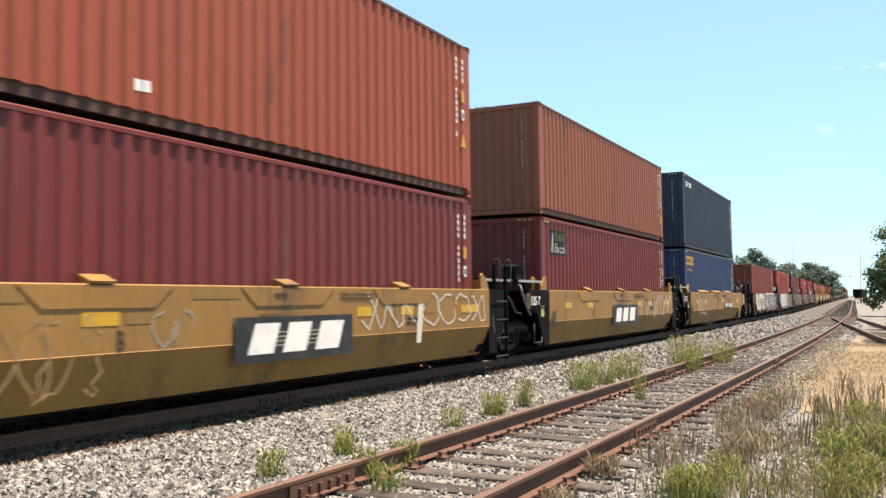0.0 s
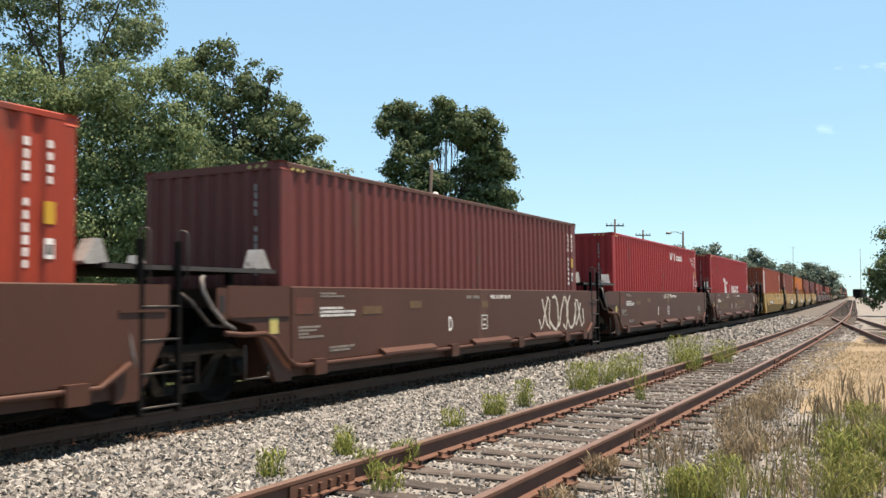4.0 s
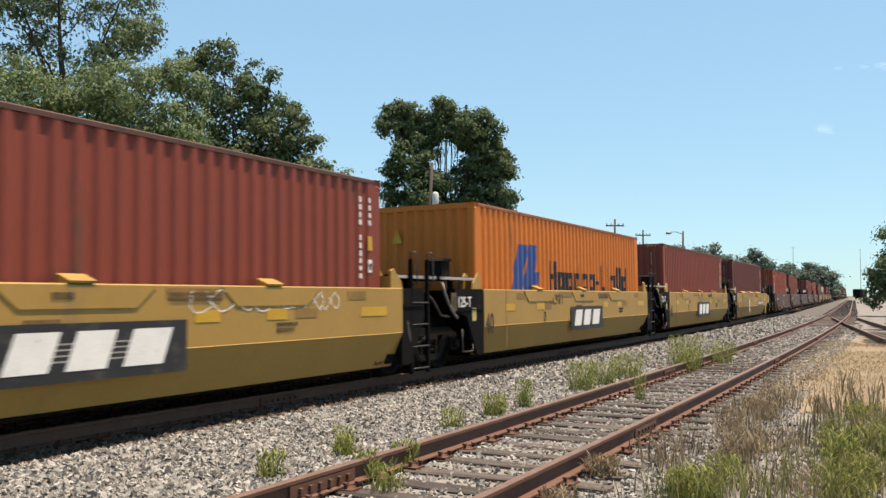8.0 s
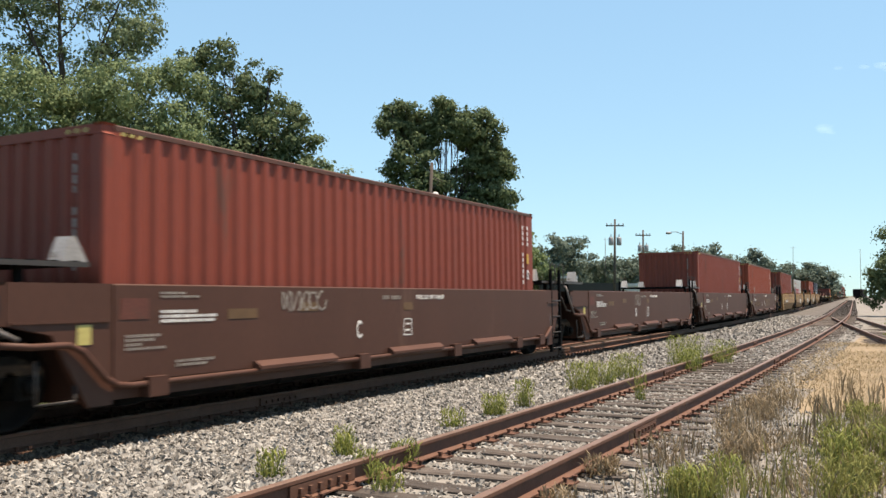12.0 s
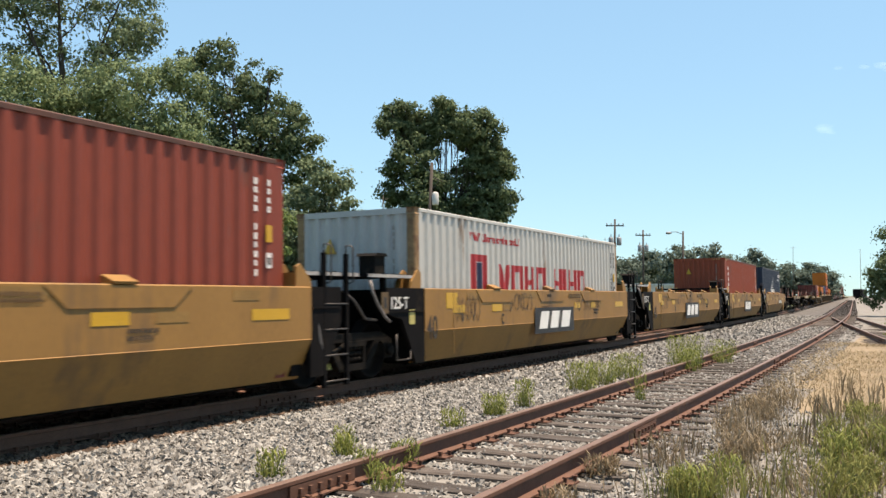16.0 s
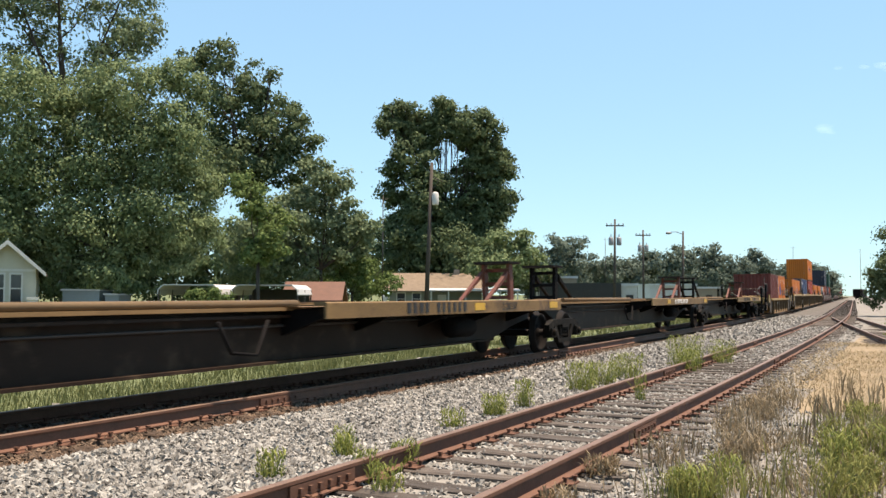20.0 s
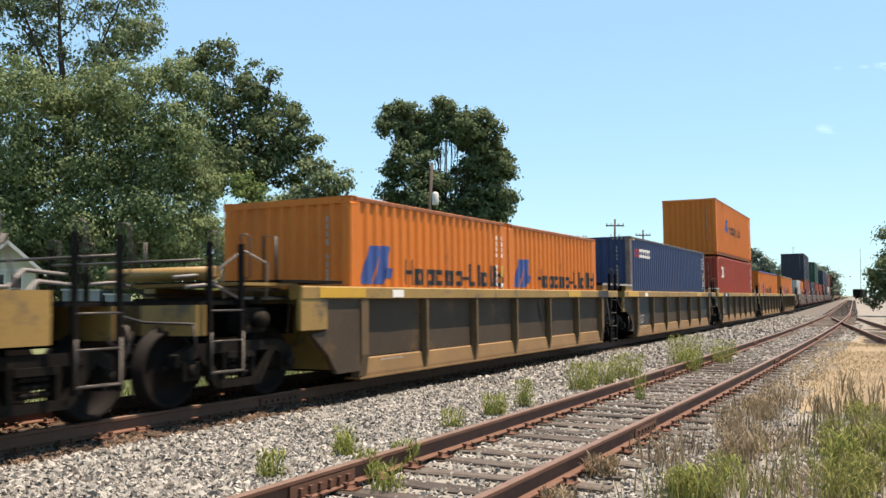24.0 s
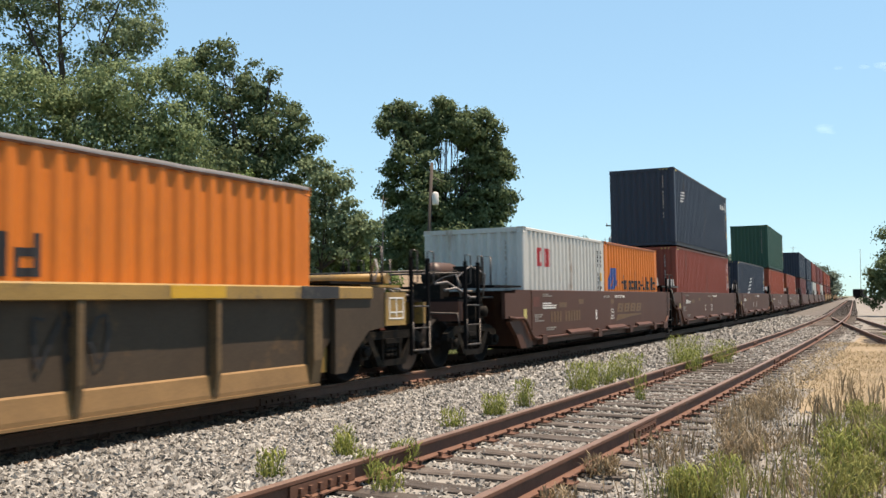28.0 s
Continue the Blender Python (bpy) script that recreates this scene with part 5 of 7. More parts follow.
stack(B[4], "crimson", warn=True, marks=(("lettering", M_white, [(-2.45, -2.38, 1.72, 1.9, .02), (-2.34, -2.27, 1.72, 1.9, .02), (-2.15, -1.9, 1.0, 1.87, 0.0), (-1.86, -1.7, 1.4, 1.87, .5), (-1.8, -1.45, 1.0, 1.45, -.1), (-1.62, -1.3, 1.0, 1.4, -.3)] + letters(-.62, 1.0, "L", .55, .2, .56) + letters(.12, 1.0, "l", .62, .22, .56) + letters(.60, 1.0, "h", .75, .2, .56) + letters(1.75, 1.0, "L", .6, .1, .56) + [(1.9, 2.35, 1.46, 1.56, 0.0), (1.9, 2.2, 1.25, 1.33, 0.0)]),))

# third car: five clean yellow units
C = [whole(s) for s in (136.9, 152.5, 168.2, 183.9, 199.6)]
for i, p in enumerate(C):
    c = unit("Y", ("cj", "jj", "jj", "jj", "jc")[i], p)
    car_marks(c, "BCDEA"[i], {0: -4.36, 4: 2.48}.get(i))
    if i == 0:
        plate(c, "stencil_box", M_rustp, -1.17, -.92, .78, 1.03, 1.402, .003)
        plate(c, "stencil_field", M_cy, -1.15, -.94, .80, 1.01, 1.405, .002)
        for u, v in ((1.7, .95), (2.3, .93), (5.6, 1.2)):
            plate(c, "spray_smudge", M_ochre, u, u + .22, v, v + .16, 1.402, .002, "", .06)
    if i == 2:
        scribble(c, "spray_scrawl", M_ink, -2.45, -1.6, 1.12, 1.38, 1.407, 30, 4, .012, 16)
    if i == 3:
        scribble(c, "spray_scrawl", M_sage, 2.4, 6.2, .45, 1.35, 1.407, 31, 7, .022, 16)
    if i == 4:
        scribble(c, "spray_scrawl", M_ink, -4.8, -2.4, .4, 1.35, 1.407, 33, 4, .02, 18)
        scribble(c, "spray_scrawl", M_ink, -2.15, -1.7, .78, 1.12, 1.407, 32, 1, .022, 22)
        scribble(c, "spray_scrawl", M_white, -1.55, -1.12, .38, 1.12, 1.407, 34, 3, .022, 18)
        scribble(c, "spray_scrawl", M_dull, -2.3, -.75, 1.15, 1.40, 1.407, 36, 4, .012, 16)
    if i in (0, 1):
        scribble(c, "spray_scrawl", M_white, 1.6, 4.6, 1.12, 1.40, 1.407, 35 + i, 8, .007, 14)
stack(C[0], "rust", marks=(("label_panel", M_white, [(-5.68, -5.28, 1.2, 2.66, 0.0)]), ("label_print", M_ink, [(-5.58, -5.38, 1.3, 2.1, 0.0), (-5.60, -5.36, 2.25, 2.5, 0.0)]), ("lettering", M_white, letters(5.0, 2.42, "lou", .10, .04, .13) + letters(5.0, 2.22, "ououl", .08, .03, .13) + letters(5.05, 2.04, "lou", .08, .03, .13))))
stack(C[1], "brown", marks=column_blocks(-5.28, 2.28, 5, .22))
stack(C[2], "orange", code=False, warn=True, marks=liner_marks(-4.27, 1.17, .72, 6.2, 1.02, 1.66))
stack(C[3], "brown")
stack(C[4], "plum")

# fourth car: five brown units, one of them empty
DD = [whole(s) for s in (219.7, 235.3, 250.9, 266.4, 282.0)]
for i, p in enumerate(DD):
    d = unit("N", ("cj", "jj", "jj", "jj", "jc")[i], p, i == 2)
    brown_marks(d, "BCDEA"[i])
    if i == 0:
        plate(d, "faded_spray", M_dull, -2.2, -2.0, 1.05, 1.28, 1.402, .002, "", .1)
        plate(d, "faded_spray", M_dull, -1.9, -1.8, 1.1, 1.3, 1.402, .002, "", .05)
    if i == 1:
        scribble(d, "spray_scrawl", M_dull, -3.3, -2.3, 1.12, 1.40, 1.407, 43, 5, .012, 16)
    if i == 2:
        scribble(d, "spray_scrawl", M_dull, -1.5, -.9, 1.0, 1.4, 1.407, 41, 3)
stack(DD[0], "rust", marks=column_blocks(-5.28, 2.30, 5, .22))
stack(DD[1], "brown")
stack(DD[3], "brown")
stack(DD[4], "rust", marks=(("scuff", M_dull, [(-3.55, -3.35, 1.25, 1.6, .05)]),))

# fifth car: five amber units, one of them empty
EE = [whole(s) for s in (302.4, 318.2, 333.9, 349.6, 365.3)]
for i, p in enumerate(EE):
    e = unit("T", ("cj", "jj", "jj", "jj", "jc")[i], p, i == 2)
    car_marks(e, "BCDEA"[i], {0: -4.36, 4: 2.42}.get(i))
    if i != 0:
        scribble(e, "spray_scrawl", M_faint, -4.9, -3.9, .85, 1.35, 1.407, 50 + i, 4, .011, 16)
        scribble(e, "spray_scrawl", M_faint, -2.4, -1.2, 1.0, 1.38, 1.407, 55 + i, 5, .011, 16)
        scribble(e, "spray_scrawl", M_faint, 1.8, 3.8, .95, 1.25, 1.407, 60 + i, 7, .010, 16)
        plate(e, "faded_patch", M_gold, -5.3, -4.85, 1.10, 1.38, 1.402, .003)
stack(EE[0], "brown")
YM = 1.02
stack(EE[1], "white", warn=True, high=STD, posts=M_rusty, marks=(("emblem", M_redm, [(-3.85, -3.10, YM + .72, YM + .86, 0.0), (-3.85, -3.62, YM, YM + .72, 0.0), (-3.33, -3.10, YM, YM + .72, 0.0)]), ("emblem_core", M_navym, [(-3.60, -3.35, YM, YM + .70, 0.0)]),
                                        ("lettering", M_redm, letters(-2.50, YM, "vOhO hlhO", .60, .11, .70)), ("lettering", M_redm, letters(-3.9, 2.14, "vvv uonponln oou", .15, .02, .16))))
stack(EE[3], "rust", warn=True, marks=column_blocks(-5.28, 2.30, 5, .22))
stack(EE[4], "navy", code=False, marks=(("lettering", M_white, letters(-1.47, 1.13, "hvh LOOlOtlOO", .235, .055, .40)),
                             ("wing_emblem", M_white, [(-.80, -.62, 1.55, 1.85, .55), (-.25, -.10, 1.83, 2.05, .62), (.35, .50, 2.03, 2.22, .6), (.95, 1.02, 2.18, 2.38, .3), (.05, .2, 1.66, 1.78, .45), (.35, .5, 1.78, 1.92, .62), (.75, .85, 1.9, 2.08, .42), (-.35, -.15, 1.58, 1.68, .35), (.1, .7, 1.60, 1.66, .2)]),
                             ("lettering", M_white, [(4.45, 6.0, 2.42, 2.60, 0.0), (4.45, 4.98, 2.12, 2.25, 0.0)]), ("code_gap", M_navym, [(4.6 + .2 * k, 4.68 + .2 * k, 2.46, 2.56, 0.0) for k in range(7)])))


# ---- spine car of three units with hitch stands ----
def stand(ob, y, face, material):
    """A trailer hitch stand: two legs, a sloping strut pair and a flat head plate."""
    bm = bmesh.new()
    for sx in (-.32, .32):
        prism(bm, [(y - .10, 1.2), (y + .10, 1.2), (y + .10 - face * .06, 2.08), (y - .10 - face * .06, 2.08)], sx - .04, sx + .04, "x")
        prism(bm, [(y - face * .30, 1.75), (y - face * .22, 1.92), (y - face * 1.35, 1.28), (y - face * 1.45, 1.20)], sx - .045, sx + .045, "x")
    for z in (1.3, 1.62, 1.94):
        box(bm, -.29, .29, y - .05, y + .05, z - .04, z + .04)
    st = part("hitch_stand", solid(bm), material, ob)
    bm = bmesh.new()
    prism(bm, [(y - .40, 2.08), (y + .30, 2.08), (y + .34, 2.13), (y - .38, 2.14)], -.45, .45, "x")
    part("head_plate", solid(bm), M_black, st)


def spine(place, first, last, middle):
    ob = empty("spine_car", "empty black and yellow steel spine car unit with hitch stands", "rail car", "spine car units")
    bm = bmesh.new()
    prism(bm, [(-8.75, .95), (-7.6, .55), (-6.4, .36), (6.4, .36), (7.6, .62), (8.75, .80), (8.75, 1.12), (-8.75, 1.12)], -.40, .40, "x")
    part("centre_beam", solid(bm), M_spine, ob)
    bm = bmesh.new()
    prism(bm, [(-.62, 1.12), (.62, 1.12), (.62, 1.17), (-.62, 1.17)], -8.75, 8.75)
    part("top_plate", solid(bm), M_sand, ob)
    for sx in (-1, 1):
        bm = bmesh.new()                   # yellow edge channel
        P = [(sx * a, b) for a, b in ((1.16, 1.24), (1.36, 1.24), (1.38, 1.22), (1.38, 1.0), (1.34, 1.0), (1.34, 1.19), (1.16, 1.19))]
        prism(bm, P, -1.3, 8.35)
        part("edge_channel", solid(bm), M_edge, ob)
        bm = bmesh.new()
        box(bm, min(sx * .62, sx * 1.2), max(sx * .62, sx * 1.2), -1.2, 8.3, 1.18, 1.20)
        part("deck_plate", solid(bm), M_sand, ob)
        for k in (-1.0, 1.0, 3.2, 5.3, 7.4):
            bm = bmesh.new()
            prism(bm, [(sx * .40, .75), (sx * .40, 1.12), (sx * 1.34, 1.18), (sx * 1.34, 1.08)], k - .05, k + .05)
            part("outrigger", solid(bm), M_black, ob)
        bm = bmesh.new()
        tube(bm, [(sx * .50, -7.6, 1.22), (sx * .50, -.8, 1.22)], .055, 8)
        part("top_pipe", bm, M_rib, ob)
        bm = bmesh.new()
        tube(bm, [(sx * .44, -7.0, .9), (sx * .44, 6.0, .9)], .022, 6)
        part("brake_pipe", bm, M_grey, ob)
        bm = bmesh.new()
        prism(bm, [(sx * .40, .36), (sx * .55, .36), (sx * .55, .40), (sx * .40, .40)], -6.0, 6.0)
        prism(bm, [(sx * .40, 1.02), (sx * .58, 1.02), (sx * .58, 1.06), (sx * .40, 1.06)], -7.5, 7.5)
        part("beam_flange", solid(bm), M_spine, ob)
    bm = bmesh.new()
    lathe(bm, [(.02, -.5), (.15, -.48), (.2, -.4), (.2, .4), (.15, .48), (.02, .5)], (.75, 4.2, .72), "y", 14)
    part("air_reservoir", solid(bm), M_black, ob)
    bm = bmesh.new()
    tube(bm, [(.9, -3.0, 1.0), (.95, -2.8, .6), (.95, -2.3, .55), (.9, -2.0, 1.0)], .025, 6)
    part("brake_lever", bm, M_black, ob)
    stand(ob, 7.85, 1, M_rustp)
    stand(ob, -7.70, -1, M_black)
    truck(ob, -9.25)
    if last:
        truck(ob, 8.5)
    for s, on in ((-1, first), (1, last)):
        if on:
            bm = bmesh.new()
            box(bm, -1.2, 1.2, s * 10.0 - .08, s * 10.0 + .08, .86, 1.2)
            part("end_sill", solid(bm), M_chord, ob)
            bm = bmesh.new()
            box(bm, -.35, .35, min(s * 8.6, s * 10.0), max(s * 8.6, s * 10.0), .8, 1.16)
            part("draft_sill", solid(bm), M_black, ob)
            bm = bmesh.new()
            box(bm, -.12, .12, min(s * 10.0, s * (11.3 if first else 10.5)), max(s * 10.0, s * (11.3 if first else 10.5)), .8, 1.04)
            part("coupler", solid(bm), M_rustp, ob)
            for sx in (-1, 1):
                ladder(ob, sx * 1.28, *sorted((s * 9.4, s * 9.9)), .4, 1.9)
    x = 1.382
    if middle:
        words(ob, "type_mark", "ALL PURPOSE SPINE CAR", 2.0, 1.05, .20, M_white, x, shear=.2, width=2.3)
    else:
        bars(ob, "number", M_ink, 1.0, 1.21, (11,), x, .13, .17, .08, skip=(4,))
        words(ob, "plan_mark", "2-28/157", 4.9, 1.045, .21, M_ink, x)
    gold(ob, (.9 if middle else 3.6, 1.05, .45), (7.6, 1.05, .5), x=x)
    MOVERS.append((ob, place, 0.0, 0.0))


for i in range(3):
    spine(392.85 + 18.6 * i, i == 0, i == 2, i == 1)

# single ribbed car with two twenty-foot boxes
g = unit("R", "cc", 452.65)
bars(g, "number", M_dull, -3.5, .9, (11,), 1.317, .14, .22, .06, skip=(4,))
pair20(452.65, "plum", "orange", (), (*liner_marks(-2.29, 1.10, .62, 3.4, .80, 1.4), ("placard", M_white, [(-1.05, -.85, 2.02, 2.24, 0.0), (1.45, 1.65, 2.02, 2.24, 0.0)]), ("placard_core", M_redm, [(-1.0, -.9, 2.08, 2.18, 0.0), (1.5, 1.6, 2.08, 2.18, 0.0)])))

# seventh car: five ribbed units
HH = [whole(s) for s in (468.6, 484.3, 499.8, 515.4, 531.6)]
for i, p in enumerate(HH):
    h_ = unit("R", ("cj", "jj", "jj", "jj", "jc")[i], p)
    for y0, y1, m in (((-5.9, -4.04, M_sign if i > 0 else M_rp), (4.04, 5.9, M_sign)) if i in (1, 3) else ((-5.9, -4.04, M_sign if i > 0 else M_rp),)):
        plate(h_, "patch_panel", m, y0, y1, .42, 1.27, 1.291, .004)
    if i > 0:
        words(h_, "capacity_mark", "125T", -5.5, .48, .36, M_dull, 1.296, .8)
    bars(h_, "stencil", M_dull, -5.4, .36, (10, 9), 1.317, .05, .05)
    for y0, y1 in ((5.6, 6.5), (-7.0, -4.2)) if i > 1 else ((5.6, 6.5),):
        plate(h_, "dark_band", M_sign, y0, y1, 1.285, 1.455, 1.421, .003)
    gold(h_, (-7.2, 1.30, 1.2), (3.2, 1.30, .9), x=1.422)
    plate(h_, "notice", M_white, -5.2, -4.85, 1.30, 1.42, 1.425, .003)
    scribble(h_, "spray_scrawl", M_ink, 1.5, 2.4, .6, 1.2, 1.318, 70 + i, 2, .02)
pair20(HH[0], "orange", "orange", liner_marks(-2.73, 1.26, .42, 3.85, .60, .95), liner_marks(-2.73, 1.26, .42, 3.85, .60, .95))
stack(HH[1], "blue", posts=M_tanpost, marks=(("lettering", M_white, letters(-4.91, 2.28, "ooooo", .245, .035, .41)), ("lettering", M_redm, letters(-5.43, 2.28, "oo", .24, .03, .38))))
stack(HH[2], "red", "orange", marks=(("lettering", M_white, letters(-4.95, 1.93, "OOl", .32, .05, .50)),), top_marks=liner_marks(-3.53, 1.16, .56, 3.65, .62, .97))
stack(HH[3], "orange", code=False, high=STD, marks=liner_marks(-3.89, 1.26, .42, 3.85, .60, 1.0), roof=M_tarpb)
stack(HH[4], "orange", code=False, high=STD, marks=liner_marks(-3.89, 1.26, .42, 3.85, .60, 1.0), roof=M_tarp)

# the far end of the train
J = [whole(s) for s in (551.7, 567.0, 582.5, 598.0, 613.5)]
for i, p in enumerate(J):
    j = unit("N", ("cj", "jj", "jj", "jj", "jc")[i], p)
    brown_marks(j, "BCDEA"[i])
pair20(J[0], "white", "orange", (("lettering", M_redm, letters(-2.1, 1.75, "OOl", .3, .08, .42)),), liner_marks(-2.73, 1.26, .42, 3.85, .60, .95))
stack(J[1], "brown", "navy", top_high=HC, top_z=3.2, top_marks=(("wing_emblem", M_white, [(-5.2 + .1 * k, -4.7 + .1 * k, 1.7 + .12 * k, 1.76 + .12 * k, .4) for k in range(4)]), ("lettering", M_white, letters(4.2, 2.2, "OOlOOl", .18, .04, .2))))
stack(J[2], "navy", marks=(("wing_emblem", M_white, [(-2.5 + .3 * k, -1.9 + .3 * k, 1.2 + .2 * k, 1.3 + .2 * k, .8) for k in range(5)]),))
stack(J[3], "rust", "green", top_high=HC)
stack(J[4], "rust")
FAR = ((634.0, "plum", "navy"), (649.5, "navy", "navy"), (665.0, "white", "brown"), (680.5, "rust", "plum"), (696.0, "white", "maroon"),
       (716.5, "brown", "rust"), (732.0, "plum", "brown"), (747.5, "maroon", "clay"), (763.0, "brown", "plum"), (778.5, "rust", ""), (799.0, "brown", "rust"), (814.5, "rust", "brown"), (830.0, "plum", ""))
for i, (s, lo, hi) in enumerate(FAR):
    unit("N" if i < 5 else "T", ("cj", "jj", "jj", "jj", "jc")[i % 5], whole(s))
    stack(whole(s), lo, hi, code=False)

for key in list(PROTO):
    if isinstance(PROTO[key], bpy.types.Object):
        for o in [*PROTO[key].children_recursive, PROTO[key]]:
            bpy.data.objects.remove(o)
# ---- loose ballast, weeds and grass ----
def island_mat(name, dark, light, rough=0.95, bump=0.2):
    m = bpy.data.materials.new(name)
    m.use_nodes = True
    N, L = m.node_tree.nodes, m.node_tree.links
    b = N["Principled BSDF"]
    b.inputs["Roughness"].default_value = rough
    g = N.new("ShaderNodeNewGeometry")
    r = N.new("ShaderNodeValToRGB")
    r.color_ramp.elements[0].color, r.color_ramp.elements[1].color = (*dark, 1), (*light, 1)
    tc, no = N.new("ShaderNodeTexCoord"), N.new("ShaderNodeTexNoise")
    no.inputs["Scale"].default_value, no.inputs["Detail"].default_value = 45.0, 3.0
    L.new(tc.outputs["Object"], no.inputs["Vector"])
    mx = N.new("ShaderNodeMath")
    mx.operation = "MULTIPLY_ADD"
    L.new(no.outputs["Fac"], mx.inputs[0])
    mx.inputs[1].default_value = .5
    ad = N.new("ShaderNodeMath")
    ad.operation = "MULTIPLY_ADD"
    L.new(g.outputs["Random Per Island"], ad.inputs[0])
    ad.inputs[1].default_value, ad.inputs[2].default_value = .85, -.18
    L.new(ad.outputs[0], mx.inputs[2])
    L.new(mx.outputs[0], r.inputs[0])
    L.new(r.outputs[0], b.inputs["Base Color"])
    return m


def leaf_mat(name, dark, light, through=0.3):
    m = island_mat(name, dark, light, 0.8)
    N, L = m.node_tree.nodes, m.node_tree.links
    b = N["Principled BSDF"]
    b.inputs["IOR"].default_value = 1.22
    tr, mx = N.new("ShaderNodeBsdfTranslucent"), N.new("ShaderNodeMixShader")
    src = b.inputs["Base Color"].links[0].from_socket
    L.new(src, tr.inputs["Color"])
    mx.inputs[0].default_value = through
    out = N["Material Output"]
    L.new(b.outputs[0], mx.inputs[1])
    L.new(tr.outputs[0], mx.inputs[2])
    L.new(mx.outputs[0], out.inputs[0])
    return m


M_stone = island_mat("crushed_stone", (0.0438, 0.0391, 0.0339), (0.3553, 0.3476, 0.3185))
# oil-brown stone with some of the train's shade put into its colour
M_stone2 = island_mat("oily_shade_dark_stone", (0.026, 0.017, 0.011), (0.17, 0.112, 0.075))
leaf_dark = leaf_mat("dark_leaves", (0.0502, 0.0762, 0.0364), (0.132, 0.1795, 0.0924))
leaf_mid = leaf_mat("grey_green_leaves", (0.0898, 0.1306, 0.0588), (0.2112, 0.272, 0.1372))
leaf_grey = leaf_mat("dull_leaves", (0.0818, 0.117, 0.0644), (0.1914, 0.2475, 0.14))
leaf_light = leaf_mat("bright_leaves", (0.0528, 0.0898, 0.028), (0.1518, 0.2108, 0.077))
# distance haze is put into this leaf colour as a pale blue-green
leaf_far = leaf_mat("haze_tinted_far_leaves", (0.0598, 0.0897, 0.0713), (0.1437, 0.184, 0.1472))
M_blade = leaf_mat("weed_blades", (0.0941, 0.1243, 0.0269), (0.2957, 0.3158, 0.1008))
M_green2 = leaf_mat("dusty_green_weed", (0.1008, 0.1109, 0.0302), (0.2822, 0.2822, 0.1008))
M_lineside = leaf_mat("lineside_grass", (0.060, 0.076, 0.030), (0.165, 0.180, 0.082))
M_dead = leaf_mat("dead_stalks", (0.1142, 0.084, 0.0504), (0.3494, 0.2755, 0.1814), .3)
M_straw = leaf_mat("straw_blades", (0.2225, 0.1678, 0.1), (0.385, 0.318, 0.2099), .3)
M_bark = mat("tree_bark", (0.0495, 0.0396, 0.033), 0.9, scale=3, vary=0.35, bump=0.6, fine=25)


def strew(name, label, spots, material, category="stones"):
    """Angular stones joined in one mesh. spots: arrays x, y, z, size."""
    x, y, z, s = [np.asarray(a, float) for a in spots]
    n = len(x)
    rng = np.random.RandomState(n)
    gem = np.array(((1, 0, 0), (-1, 0, 0), (0, 1, 0), (0, -1, 0), (.4, .3, .8), (-.3, -.2, -.8)), float)
    v = gem[None] * (0.66 * s)[:, None, None] * rng.uniform(.6, 1.15, (n, 1, 3)) + rng.uniform(-.28, .28, (n, 6, 3)) * s[:, None, None]
    a, b = rng.uniform(0, 6.28, n), rng.uniform(-.9, .9, n)
    ca, sa, cb, sb = np.cos(a), np.sin(a), np.cos(b), np.sin(b)
    X, Y, Z = v[..., 0], v[..., 1], v[..., 2]
    Y, Z = Y * cb[:, None] - Z * sb[:, None], Y * sb[:, None] + Z * cb[:, None]
    X, Y = X * ca[:, None] - Y * sa[:, None], X * sa[:, None] + Y * ca[:, None]
    v = np.stack([X + x[:, None], Y + y[:, None], Z + z[:, None]], -1).reshape(-1, 3)
    q = np.array(((0, 2, 4), (2, 1, 4), (1, 3, 4), (3, 0, 4), (2, 0, 5), (1, 2, 5), (3, 1, 5), (0, 3, 5)))
    f = (q[None] + (np.arange(n) * 6)[:, None, None]).reshape(-1, 3)
    me = bpy.data.meshes.new(name)
    me.from_pydata(v.tolist(), [], f.tolist())
    me.materials.append(material)
    return tagged(new(name, me), label, category, kind="stuff")


def scatter(rng, n, o0, o1, s0, s1, size, up=.55):
    """Stones over a strip beside the main track, thicker towards the near end."""
    s = s0 + (s1 - s0) * rng.uniform(0, 1, n)
    o = rng.uniform(o0, o1, n)
    sz = rng.uniform(size * .55, size * 1.35, n)
    x = np.array([line(b)[0] for b in s]) + o
    z = np.array([ground_at(a, b) for a, b in zip(x, s)]) + sz * rng.uniform(0, up, n)
    return x, s, z, sz


rng = np.random.RandomState(4)
for args in ((52000, 1.33, 4.35, 4.5, 15, .047), (21000, 1.32, 4.35, 15, 34, .062), (11000, 1.3, 4.4, 34, 75, .10)):
    strew("loose_ballast", "pale grey crushed stone ballast beside the rails", scatter(rng, *args), M_stone, "ballast")
strew("loose_ballast", "brown oil-stained ballast between the main rails, darkened for shade", scatter(rng, 9000, -1.0, 1.02, 3.0, 22, .055), M_stone2, "ballast")
strew("loose_ballast", "brown oil-stained ballast along the near rail, darkened for shade", scatter(rng, 13000, .82, 1.36, 3.0, 30, .045), M_stone2, "ballast")
strew("loose_ballast", "pale grey crushed stone ballast beside the rails", scatter(rng, 5000, -3.2, -1.0, 3, 40, .07), M_stone, "ballast")
strew("loose_ballast", "sparse grey stone between the siding ties", scatter(rng, 15000, 4.35, 6.7, 4.5, 24, .040, .25), M_stone, "ballast")
